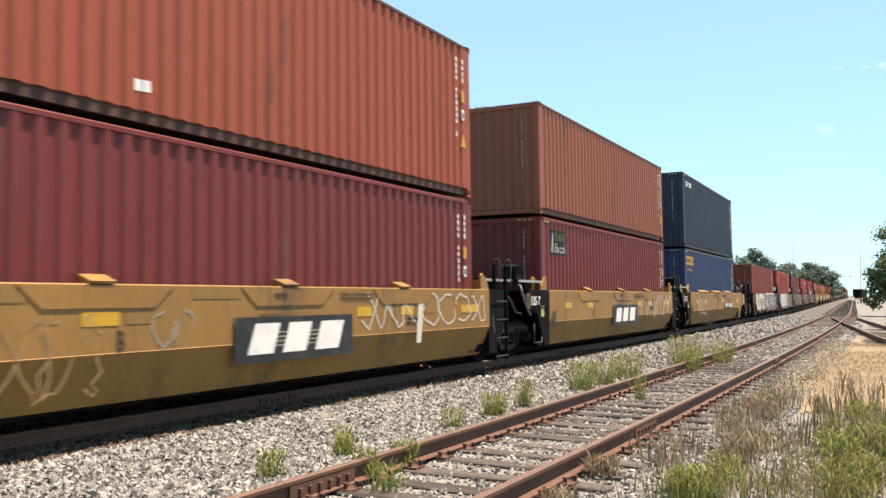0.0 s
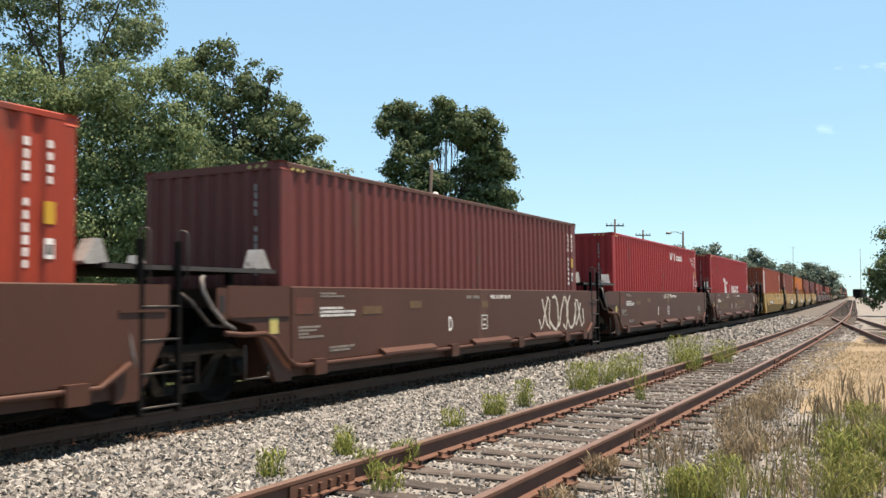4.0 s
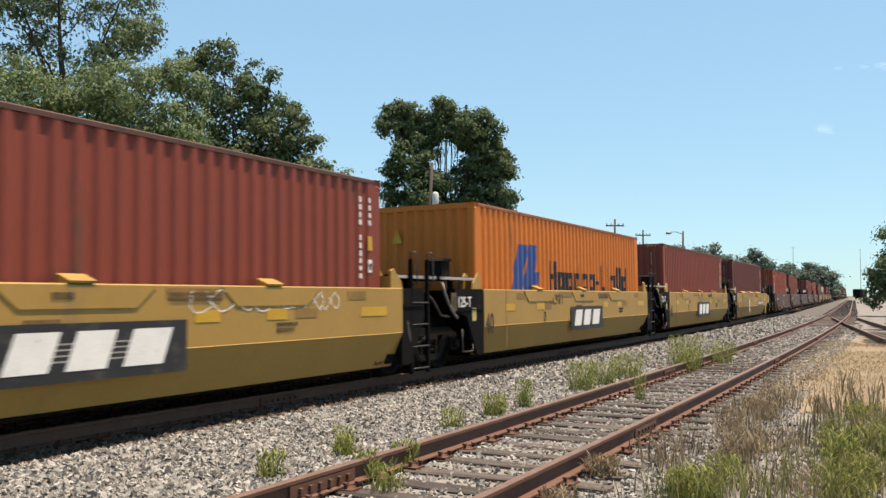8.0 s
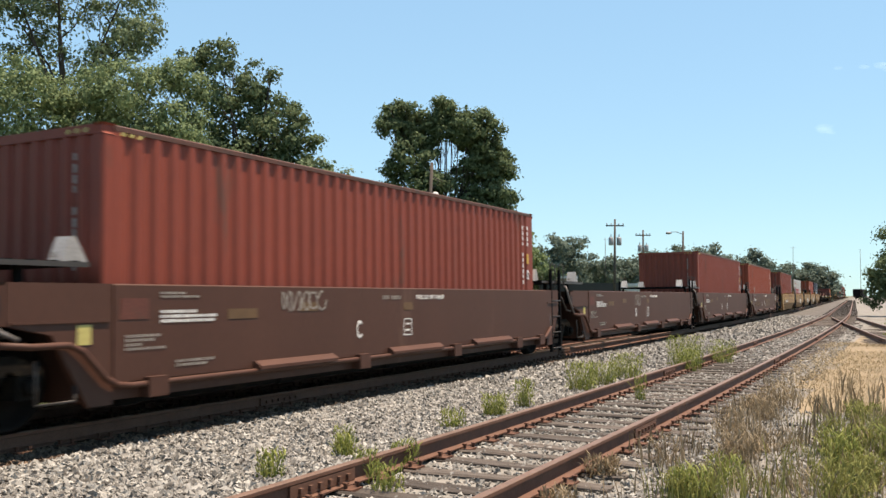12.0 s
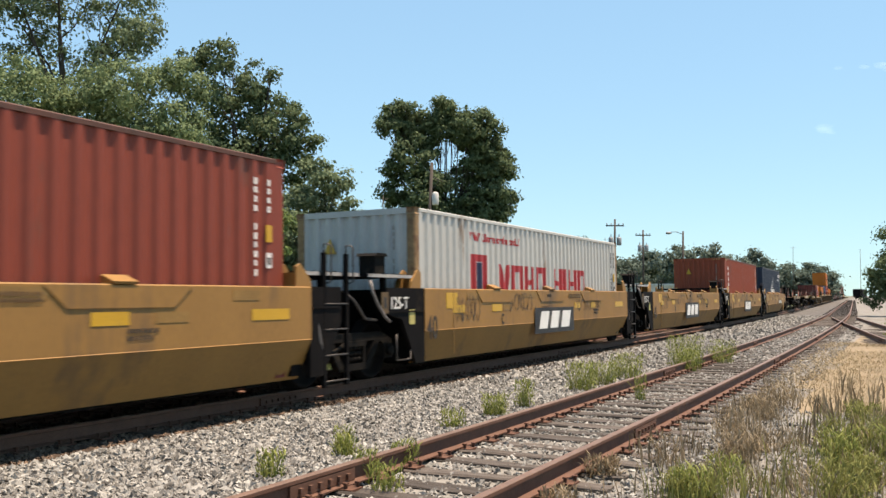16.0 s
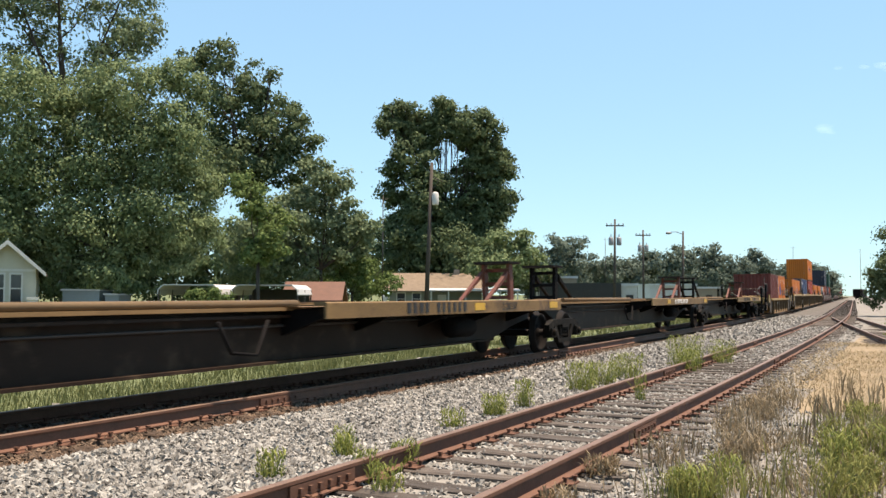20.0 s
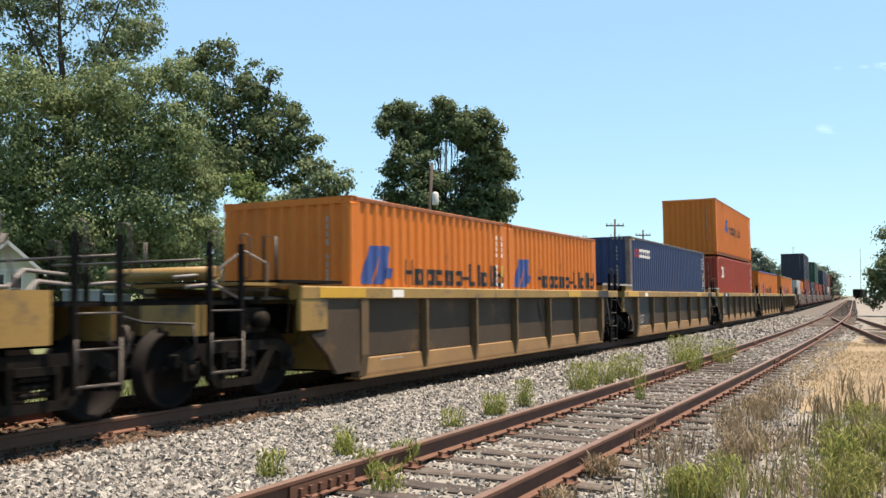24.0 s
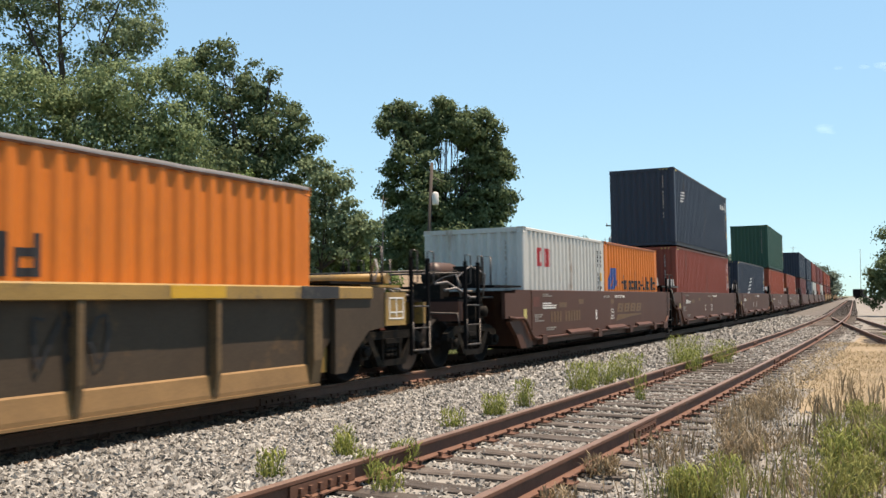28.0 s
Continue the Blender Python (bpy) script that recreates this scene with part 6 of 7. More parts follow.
strew("loose_ballast", "sparse grey stone between the siding ties", scatter(rng, 5500, 4.45, 5.85, 24, 50, .07, .3), M_stone, "ballast")
strew("loose_ballast", "pale gravel strewn on sandy soil by the siding", scatter(rng, 9000, 6.5, 8.4, 3.5, 14, .04, .25), M_stone, "gravel")
strew("loose_ballast", "pale gravel strewn on sandy soil by the siding", scatter(rng, 3000, 6.0, 7.0, 14, 55, .05, .2), M_stone, "gravel")


def blades(name, label, spots, material, tall, width, lean, category, kind="stuff", thing=None, seeds=1):
    """Upright bent blades. spots: x, y, z arrays; tall: (low, high)."""
    x, y, z = [np.asarray(a, float) for a in spots]
    n = len(x)
    rng = np.random.RandomState(n + seeds)
    h = rng.uniform(tall[0], tall[1], n)
    a = rng.uniform(0, 6.28, n)
    ln = rng.uniform(.1, lean, n) * h
    w = width * rng.uniform(.6, 1.4, n)
    dx, dy = np.cos(a), np.sin(a)
    b = a + rng.uniform(-1.2, 1.2, n)
    sx, sy = -np.sin(b) * w / 2, np.cos(b) * w / 2
    rows = []
    for t, k in ((0, 1.0), (.45, .9), (.8, .6), (1.0, .1)):
        cx, cy, cz = x + dx * ln * t * t, y + dy * ln * t * t, z + h * (t - .12 * t * t)
        rows += [np.stack([cx - sx * k, cy - sy * k, cz], -1), np.stack([cx + sx * k, cy + sy * k, cz], -1)]
    v = np.stack(rows, 1).reshape(-1, 3)
    q = np.array(((0, 1, 3, 2), (2, 3, 5, 4), (4, 5, 7, 6)))
    f = (q[None] + (np.arange(n) * 8)[:, None, None]).reshape(-1, 4)
    me = bpy.data.meshes.new(name)
    me.from_pydata(v.tolist(), [], f.tolist())
    me.materials.append(material)
    ob = new(name, me)
    if thing is not None:
        ob.parent = thing
        return ob
    return tagged(ob, label, category, kind=kind)


def patch(rng, n, x0, x1, y0, y1, thresh, freq=.6, seed=0.0, clump=.25):
    """Places in a rectangle where a slow noise runs high, in tufts."""
    xs_, ys_ = [], []
    while len(xs_) < n:
        a, b = rng.uniform(x0, x1), rng.uniform(y0, y1)
        if noise.noise((a * freq, b * freq, seed)) > thresh:
            m = rng.randint(4, 14)
            xs_ += list(a + rng.normal(0, clump, m))
            ys_ += list(b + rng.normal(0, clump, m))
    return np.array(xs_), np.array(ys_), np.array([ground_at(a, b) - .02 for a, b in zip(xs_, ys_)])


blades("weeds", "green knee-high weeds beside the siding", patch(rng, 1000, -1.15, .6, 6.8, 14.0, .0, .8, 1.0, .13), M_green2, (.10, .42), .010, .5, "weeds")
blades("weeds", "thin green weeds in gravel by the siding", patch(rng, 170, -1.75, -1.25, 7.0, 8.4, .0, .9, 2.0, .09), M_green2, (.14, .40), .010, .4, "weeds")
blades("dead_weeds", "brown dry weed stalks beside the siding", patch(rng, 900, -2.25, .1, 7.0, 15, -.05, .7, 5.0, .13), M_dead, (.10, .42), .009, .35, "weeds")
blades("dead_weeds", "brown dry weed stalks along the rail", patch(rng, 500, -2.6, -1.6, 6.5, 20, .1, .9, 6.0, .08), M_dead, (.1, .38), .010, .25, "weeds")
blades("dead_weeds", "thick dark seed-headed dry stalks beside the siding", patch(rng, 150, -2.3, -.3, 7.2, 17, .05, .8, 7.0, .14), M_dead, (.28, .52), .022, .2, "weeds")
x, y, z = patch(rng, 19000, -3.4, .9, 14.5, 34, -.4, .35, 8.0, .3)
k = np.array([b > 13.8 and a - line(b)[0] > 6.25 + .3 * noise.noise((a, b, 2.0)) for a, b in zip(x, y)])
blades("straw_grass", "dry golden straw grass beyond the weeds", (x[k], y[k], z[k]), M_straw, (.03, .12), .014, 1.8, "grass")
blades("straw_grass", "dry pale grass among the gravel", patch(rng, 1600, -2.1, .4, 7.5, 15, .1, .6, 9.0, .15), M_straw, (.05, .2), .007, .8, "grass")
blades("yard_grass", "green grass beyond the spur track", patch(rng, 3000, -.6, 14, 40, 75, -.1, .2, 12.0, .6), M_blade, (.1, .3), .05, .6, "grass")
blades("lineside_grass", "bright green grass along the far side of the line", patch(rng, 16000, -16.5, -12.0, 2, 42, -.35, .3, 14.0, .35), M_lineside, (.10, .38), .02, .7, "grass")
blades("lineside_grass", "green grass along the far side of the line", patch(rng, 5000, -20, -12.6, 42, 110, -.35, .3, 15.0, .6), M_lineside, (.15, .5), .06, .7, "grass")


def weed_clump(x, y, r, h, n, material=None, flower=False):
    ob = empty("weed_clump", "withered brown weed clump in gravel" if material is M_dead else "leafy green weed clump growing in pale gravel", "weed", "weeds beside the rails", Matrix.Translation((x, y, ground_at(x, y) - .02)))
    g = np.random.RandomState(int(abs(x * 31 + y * 17) * 10))
    a, d = g.uniform(0, 6.28, n), r * np.sqrt(g.uniform(0, 1, n))
    tagged(blades("stem", "", (d * np.cos(a), d * np.sin(a), np.zeros(n)), material or M_blade, (h * .4, h), .009, .55, "", "", ob), kind="stuff")
    k = n * 5                               # leaves on the stems
    a, d, z = g.uniform(0, 6.28, k), r * 1.25 * np.sqrt(g.uniform(0, 1, k)), h * g.uniform(.1, .9, k)
    tagged(blades("leaf", "", (d * np.cos(a), d * np.sin(a), z), material or M_blade, (.03, .09), .013, 1.4, "", "", ob, 7), kind="stuff")
    return ob


for x, y, r, h, n in ((-4.57, 20.4, .55, .75, 220), (-4.35, 19.6, .35, .5, 110), (-4.88, 16.9, .45, .5, 140), (-4.95, 15.6, .35, .42, 110), (-4.97, 14.5, .35, .50, 120), (-4.95, 12.0, .18, .42, 60),
                      (-5.0, 11.1, .24, .30, 90), (-4.96, 9.8, .2, .24, 45), (-5.19, 7.8, .16, .28, 35), (-5.05, 7.6, .16, .22, 40), (-5.02, 6.4, .17, .26, 40), (-4.29, 6.8, .16, .28, 36), (-4.31, 7.5, .18, .26, 44), (-3.84, 14.0, .14, .40, 30), (-3.9, 6.5, .2, .25, 36),
                      (-4.2, 22.5, .4, .4, 90), (-4.6, 25.0, .5, .45, 90)):
    weed_clump(x, y, r * .62, h * 1.1, int(n * .8))
g = np.random.RandomState(31)
for k in range(16):                         # bushier weeds beside the siding
    y = g.uniform(7.2, 14.2)
    x = g.uniform(-.62 - .035 * y, .15)
    weed_clump(x, y, g.uniform(.10, .22), g.uniform(.22, .52) * (.75 + .02 * y), int(g.uniform(30, 60)), M_green2 if k % 4 else M_blade)
for k in range(7):
    weed_clump(g.uniform(-1.75, -1.2), g.uniform(7.0, 8.3), g.uniform(.08, .15), g.uniform(.16, .33), int(g.uniform(18, 34)), M_green2 if k % 3 else M_blade)
for k in range(12):                         # withered clumps
    y = g.uniform(8.5, 14.0)
    weed_clump(g.uniform(-2.3, -1.3) + .02 * (y - 10), y, g.uniform(.10, .2), g.uniform(.2, .42), int(g.uniform(25, 45)), M_dead)
weed_clump(-2.55, 8.0, .13, .2, 60, M_dead)
weed_clump(-2.48, 6.7, .12, .16, 40, M_dead)


# ---- trees ----
def tree(name, label, base, lobes, dense, leaf, material, seed):
    """A trunk with limbs to each lobe of the crown, and a crown of single small leaf sprays."""
    bx, by = base
    g = np.random.RandomState(seed)
    leaf *= .95
    ob = empty(name, label, "tree" if name == "tree" else "shrub", "", Matrix.Translation((bx, by, GROUND)))
    low = min(l[2] - l[3] for l in lobes)
    top = max(l[2] for l in lobes)
    H = top - GROUND
    bm = bmesh.new()
    r0 = max(.06, H * .015)
    fork = Vector((g.uniform(-.3, .3), g.uniform(-.3, .3), max(.6, (low - GROUND) * .6 + H * .22)))
    tube(bm, [(0, 0, -.1), (.04, .02, fork.z * .3), (fork.x * .5, fork.y * .5, fork.z * .65), tuple(fork)], [r0 * 1.35, r0, r0 * .85, r0 * .72], 9)
    part("trunk", solid(bm), M_bark, ob)
    for i, (x, y, z, r) in enumerate(lobes):
        if H < 4 and i % 2:
            continue
        e = Vector((x - bx, y - by, z - GROUND))
        m = fork.lerp(e, .5) + Vector((g.uniform(-.5, .5), g.uniform(-.5, .5), r * .1))
        bm = bmesh.new()
        tube(bm, [tuple(fork), tuple(m), tuple(e), tuple(e + Vector((g.uniform(-.4, .4) * r, g.uniform(-.4, .4) * r, r * .7)))], [r0 * .42, r0 * .22, r0 * .10, r0 * .04], 6)
        for k in range(3):
            t = e + Vector((g.uniform(-1, 1), g.uniform(-1, 1), g.uniform(-.3, 1))).normalized() * r * .85
            tube(bm, [tuple(m.lerp(e, .4 + .2 * k)), tuple((m + t) / 2 + Vector((0, 0, .1 * r))), tuple(t)], [r0 * .15, r0 * .09, r0 * .03], 5)
        part("limb", solid(bm), M_bark, ob)
    P, S, U = [], [], []
    for x, y, z, r in lobes:
        n = int(dense * 26 * (r / leaf) ** 2) + 60
        # sprays gather in tufts, so that the crown has holes and an uneven rim
        tufts = max(14, int(n / 150))
        d = g.normal(0, 1, (tufts, 3))
        d /= np.linalg.norm(d, axis=1)[:, None]
        rad = r * (.48 + .60 * g.uniform(0, 1, tufts) ** .6)
        c = d * rad[:, None] * np.array((1, 1, .92))
        pick = g.randint(0, tufts, n)
        w = g.normal(0, max(leaf * 1.3, r * .18), (n, 3)) * np.array((1, 1, .55)) - np.array((0, 0, .14 * r)) * g.uniform(0, 1, (n, 1)) ** 2
        P.append(c[pick] + w + np.array((x - bx, y - by, z - GROUND)))
        S.append(leaf * g.uniform(.8, 1.6, n))
        # leaves face out of their tuft and up
        U.append(w / (np.linalg.norm(w, axis=1)[:, None] + 1e-9) * .9 + d[pick] * .35 + np.array((0, 0, .45)) + g.normal(0, .38, (n, 3)))
        m = int(n * .12)                    # the shaded inside of the crown
        P.append(g.normal(0, r * .3, (m, 3)) + np.array((x - bx, y - by, z - GROUND)))
        S.append(leaf * g.uniform(1.2, 2.0, m))
        U.append(g.normal(0, 1, (m, 3)))
    P, S, U = np.concatenate(P), np.concatenate(S), np.concatenate(U)
    n = len(P)
    U /= np.linalg.norm(U, axis=1)[:, None] + 1e-9
    a = g.normal(0, 1, (n, 3))
    a[:, 2] -= .5
    a -= U * (a * U).sum(1)[:, None]
    a /= np.linalg.norm(a, axis=1)[:, None] + 1e-9
    b = np.cross(U, a)
    c = U
    S = S[:, None]
    v = np.stack([P, P + a * S * .45 + b * S * .33 - c * S * .06, P + a * S - c * S * .14, P + a * S * .5 - b * S * .33 - c * S * .06], 1).reshape(-1, 3)
    i4 = np.arange(n) * 4
    f = np.concatenate([np.stack([i4, i4 + 1, i4 + 2], 1), np.stack([i4, i4 + 2, i4 + 3], 1)])
    me = bpy.data.meshes.new("crown")
    me.from_pydata(v.tolist(), [], f.tolist())
    me.materials.append(material)
    o = new("crown", me)
    o.parent = ob
    return ob


tree("tree", "far pecan tree with a thin open crown and bare limbs", (-57.3, 48.0), ((-60.8, 45.6, 22.6, 2.61), (-57.6, 47.0, 23.0, 3.04), (-55.6, 50.7, 22.2, 2.61), (-60.6, 48.1, 19.1, 2.61), (-57.0, 49.7, 19.1, 2.61), (-52.8, 49.0, 20.0, 2.17), (-51.6, 50.4, 21.3, 1.52), (-62.3, 45.7, 16.9, 2.61), (-56.6, 45.9, 26.5, 3.48), (-54.1, 50.6, 25.6, 2.61), (-61.1, 45.3, 26.0, 3.04)), 0.40, 0.22, leaf_grey, 81)
tree("tree", "broad leafy shade tree with drooping grey-green foliage", (-43.1, 39.3), ((-46.5, 35.6, 12.6, 2.56), (-44.7, 38.9, 12.9, 2.39), (-41.7, 39.8, 13.3, 2.39), (-39.3, 40.6, 14.0, 1.71), (-47.7, 36.4, 9.2, 2.73), (-44.7, 38.8, 9.2, 3.07), (-41.6, 41.0, 9.9, 3.07), (-38.6, 40.4, 10.9, 2.05), (-46.6, 35.9, 5.8, 2.39), (-44.0, 39.0, 5.4, 3.07), (-40.5, 40.4, 6.5, 2.90), (-39.0, 42.6, 7.8, 1.71), (-38.1, 41.8, 5.1, 1.37), (-42.5, 39.1, 3.0, 2.05), (-46.0, 37.7, 3.4, 2.05), (-50.5, 36.0, 7.8, 3.07), (-39.8, 41.4, 3.7, 1.37)), 0.95, 0.17, leaf_mid, 72)
tree("tree", "tall dark green tree behind the yard trees", (-43.6, 53.3), ((-47.4, 50.8, 18.6, 1.35), (-45.7, 51.6, 18.9, 1.52), (-44.5, 53.8, 17.4, 1.69), (-43.3, 54.7, 15.7, 1.90), (-46.1, 53.3, 15.3, 2.53), (-41.3, 53.2, 13.6, 1.90), (-40.5, 54.5, 12.2, 1.35), (-43.4, 53.6, 11.9, 2.53), (-44.2, 51.6, 10.6, 2.53), (-46.8, 52.7, 12.3, 2.11), (-41.1, 54.6, 9.8, 1.69), (-39.8, 55.4, 12.8, 0.59), (-42.6, 53.9, 17.8, 0.51)), 0.90, 0.24, leaf_dark, 81)
tree("tree", "dark leafy tree at the edge of the yard", (-37.0, 52.7), ((-37.2, 52.6, 9.7, 1.59), (-35.6, 52.6, 9.2, 1.03), (-38.6, 53.1, 7.3, 2.19), (-36.5, 54.1, 6.9, 1.79), (-34.7, 54.2, 6.1, 0.87), (-36.8, 53.0, 4.9, 1.99), (-39.4, 50.3, 6.1, 2.39), (-41.5, 50.9, 4.5, 2.39), (-38.7, 51.6, 3.7, 1.99), (-35.4, 54.6, 4.6, 1.39), (-34.0, 54.4, 6.2, 0.56)), 0.95, 0.22, leaf_grey, 75)
tree("tree", "small bright green tree in a yard", (-32.0, 39.5), ((-32.0, 38.9, 6.6, 0.99), (-32.1, 40.4, 5.4, 1.18), (-32.8, 39.0, 7.4, 0.68), (-31.2, 39.6, 4.2, 0.93), (-32.2, 39.6, 3.8, 1.09)), 1.00, 0.17, leaf_light, 55)
tree("tree", "tall forked dark green tree over a house", (-48.0, 92.8), ((-53.0, 89.8, 21.9, 1.83), (-51.0, 91.2, 21.5, 1.96), (-47.6, 92.0, 22.3, 1.70), (-45.2, 93.0, 21.1, 2.35), (-43.3, 94.4, 20.2, 1.96), (-52.6, 91.1, 20.0, 1.57), (-42.4, 95.2, 17.1, 1.70), (-50.4, 89.6, 16.7, 2.35), (-49.8, 93.5, 13.8, 2.35), (-44.6, 95.5, 16.4, 2.35), (-45.0, 94.9, 12.5, 2.93), (-49.3, 91.1, 12.5, 3.26), (-52.9, 92.4, 11.2, 2.48), (-42.3, 95.7, 12.8, 1.43), (-48.1, 94.5, 9.2, 3.91), (-50.5, 90.7, 7.3, 3.26), (-44.3, 95.8, 7.9, 2.93), (-52.7, 89.4, 6.6, 2.48), (-41.4, 96.6, 12.4, 0.65), (-48.6, 91.9, 19.7, 1.04), (-45.5, 94.5, 18.4, 1.70), (-45.9, 94.4, 15.1, 2.22), (-42.8, 95.6, 15.1, 1.83), (-53.1, 90.0, 15.7, 1.57), (-54.1, 90.4, 13.1, 1.30), (-46.4, 91.3, 6.0, 3.91), (-45.3, 96.2, 5.3, 3.26), (-51.0, 91.6, 4.7, 3.26), (-48.7, 91.5, 9.2, 3.26), (-43.6, 95.8, 10.6, 2.35), (-54.3, 90.8, 9.2, 1.70), (-53.0, 90.5, 23.0, 1.04), (-47.8, 92.5, 23.3, 0.91), (-54.0, 89.1, 20.8, 1.04), (-49.9, 92.2, 21.3, 1.43), (-50.2, 91.5, 18.7, 1.70), (-44.0, 95.1, 18.4, 1.96), (-41.7, 96.4, 15.8, 1.04), (-48.2, 91.5, 20.8, 1.30), (-46.2, 92.5, 19.8, 1.30), (-47.4, 93.0, 21.3, 1.04)), 1.50, 0.32, leaf_dark, 146)
tree("shrub", "dark undergrowth behind a low house", (-50.8, 102.1), ((-60.6, 95.9, 4.4, 1.98), (-58.2, 98.9, 4.7, 2.27), (-55.1, 98.9, 4.2, 2.41), (-52.2, 101.1, 4.7, 2.69), (-49.0, 102.6, 4.4, 2.69), (-46.2, 104.9, 4.1, 2.41), (-43.6, 106.1, 3.9, 2.12), (-41.0, 106.5, 3.4, 1.70)), 1.00, 0.34, leaf_dark, 122)
tree("tree", "bushy green tree beside a house roof", (-36.3, 84.7), ((-37.9, 84.6, 6.6, 1.94), (-35.6, 85.2, 6.0, 1.60), (-36.4, 84.1, 4.3, 2.00), (-34.5, 86.2, 4.8, 1.14), (-35.1, 85.2, 7.5, 0.69), (-38.2, 82.6, 4.3, 2.00)), 1.00, 0.28, leaf_mid, 98)
tree("shrub", "rounded bright green yard shrubs", (-36.2, 55.6), ((-37.0, 54.6, 3.0, 1.07), (-35.3, 55.8, 2.7, 1.31), (-38.9, 54.7, 2.9, 1.07), (-35.6, 55.5, 3.4, 0.82), (-34.2, 57.3, 2.2, 0.90)), 1.00, 0.18, leaf_light, 71)
tree("shrub", "low clipped green shrub beside a carport", (-31.8, 35.4), ((-32.3, 35.1, 1.2, 0.40), (-31.4, 35.4, 1.3, 0.43), (-30.8, 35.7, 1.1, 0.34), (-32.6, 34.9, 1.1, 0.29)), 1.20, 0.10, leaf_light, 50)
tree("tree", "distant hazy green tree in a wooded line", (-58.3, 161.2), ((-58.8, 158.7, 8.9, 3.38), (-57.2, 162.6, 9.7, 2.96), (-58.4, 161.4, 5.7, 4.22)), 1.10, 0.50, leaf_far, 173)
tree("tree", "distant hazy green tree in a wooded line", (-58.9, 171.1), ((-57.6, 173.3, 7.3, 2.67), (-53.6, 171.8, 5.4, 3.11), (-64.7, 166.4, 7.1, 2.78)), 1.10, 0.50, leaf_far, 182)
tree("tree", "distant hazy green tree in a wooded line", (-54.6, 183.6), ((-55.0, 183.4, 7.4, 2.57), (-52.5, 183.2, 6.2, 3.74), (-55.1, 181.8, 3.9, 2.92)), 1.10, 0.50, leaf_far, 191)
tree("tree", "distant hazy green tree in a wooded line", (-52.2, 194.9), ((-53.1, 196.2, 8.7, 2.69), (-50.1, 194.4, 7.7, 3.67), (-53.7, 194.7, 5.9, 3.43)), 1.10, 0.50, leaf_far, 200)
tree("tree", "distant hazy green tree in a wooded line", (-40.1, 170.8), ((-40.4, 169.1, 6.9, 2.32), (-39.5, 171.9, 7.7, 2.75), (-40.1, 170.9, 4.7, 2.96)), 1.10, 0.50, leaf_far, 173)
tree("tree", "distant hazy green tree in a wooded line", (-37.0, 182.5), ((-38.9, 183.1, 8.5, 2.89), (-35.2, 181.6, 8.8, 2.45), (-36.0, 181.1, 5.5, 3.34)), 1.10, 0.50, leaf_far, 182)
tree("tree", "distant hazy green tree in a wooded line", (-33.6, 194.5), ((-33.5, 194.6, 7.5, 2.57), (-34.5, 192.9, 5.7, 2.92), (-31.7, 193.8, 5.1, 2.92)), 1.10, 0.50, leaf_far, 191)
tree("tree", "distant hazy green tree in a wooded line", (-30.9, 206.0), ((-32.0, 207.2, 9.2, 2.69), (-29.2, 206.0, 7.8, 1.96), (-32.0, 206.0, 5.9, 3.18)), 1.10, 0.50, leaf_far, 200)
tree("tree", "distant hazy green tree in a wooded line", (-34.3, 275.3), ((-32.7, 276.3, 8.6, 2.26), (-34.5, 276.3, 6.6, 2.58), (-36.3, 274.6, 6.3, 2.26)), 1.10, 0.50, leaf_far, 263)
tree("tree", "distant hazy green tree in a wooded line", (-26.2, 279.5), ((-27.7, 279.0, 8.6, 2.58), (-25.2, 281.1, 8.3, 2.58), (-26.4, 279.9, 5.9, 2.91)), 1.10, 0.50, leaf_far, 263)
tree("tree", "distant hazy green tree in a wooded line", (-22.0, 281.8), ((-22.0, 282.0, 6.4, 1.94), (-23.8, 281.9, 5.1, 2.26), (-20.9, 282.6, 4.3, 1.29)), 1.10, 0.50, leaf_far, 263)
tree("tree", "dark leafy tree beyond the gravel yard", (-1.5, 78.2), ((-1.8, 77.6, 3.3, 1.48), (-2.6, 78.2, 1.5, 1.04), (-0.9, 78.0, 4.6, 1.74), (-0.3, 77.8, 2.4, 2.17), (-2.7, 77.3, 2.4, 0.52), (-0.5, 80.1, 5.9, 2.17)), 1.00, 0.20, leaf_dark, 76)
tree("tree", "dense dark tree in the grove behind the yards", (-105.9, 77.8), ((-106.4, 75.0, 7.6, 3.81), (-104.5, 78.6, 7.8, 3.52), (-106.0, 77.6, 3.1, 3.52), (-102.8, 79.2, 2.7, 3.22), (-108.5, 75.9, 4.1, 2.93)), 0.80, 0.42, leaf_mid, 123)
tree("tree", "dense dark tree in the grove behind the yards", (-99.1, 81.4), ((-99.7, 79.0, 7.4, 3.81), (-97.6, 82.0, 7.4, 3.52), (-99.6, 81.9, 3.1, 3.52), (-96.7, 84.2, 2.7, 3.22), (-102.2, 80.5, 4.2, 2.93)), 0.80, 0.42, leaf_dark, 124)
tree("tree", "dense dark tree in the grove behind the yards", (-92.3, 84.9), ((-93.9, 84.4, 7.8, 3.81), (-91.2, 86.3, 8.7, 3.52), (-92.0, 84.0, 3.1, 3.52), (-89.3, 86.8, 2.8, 3.22), (-94.9, 83.2, 4.2, 2.93)), 0.80, 0.42, leaf_mid, 125)
tree("tree", "dense dark tree in the grove behind the yards", (-85.4, 88.5), ((-87.9, 89.5, 8.0, 3.81), (-83.6, 88.3, 8.6, 3.52), (-85.3, 87.7, 3.1, 3.52), (-81.8, 88.9, 2.8, 3.22), (-87.7, 86.1, 4.2, 2.93)), 0.80, 0.42, leaf_dark, 126)
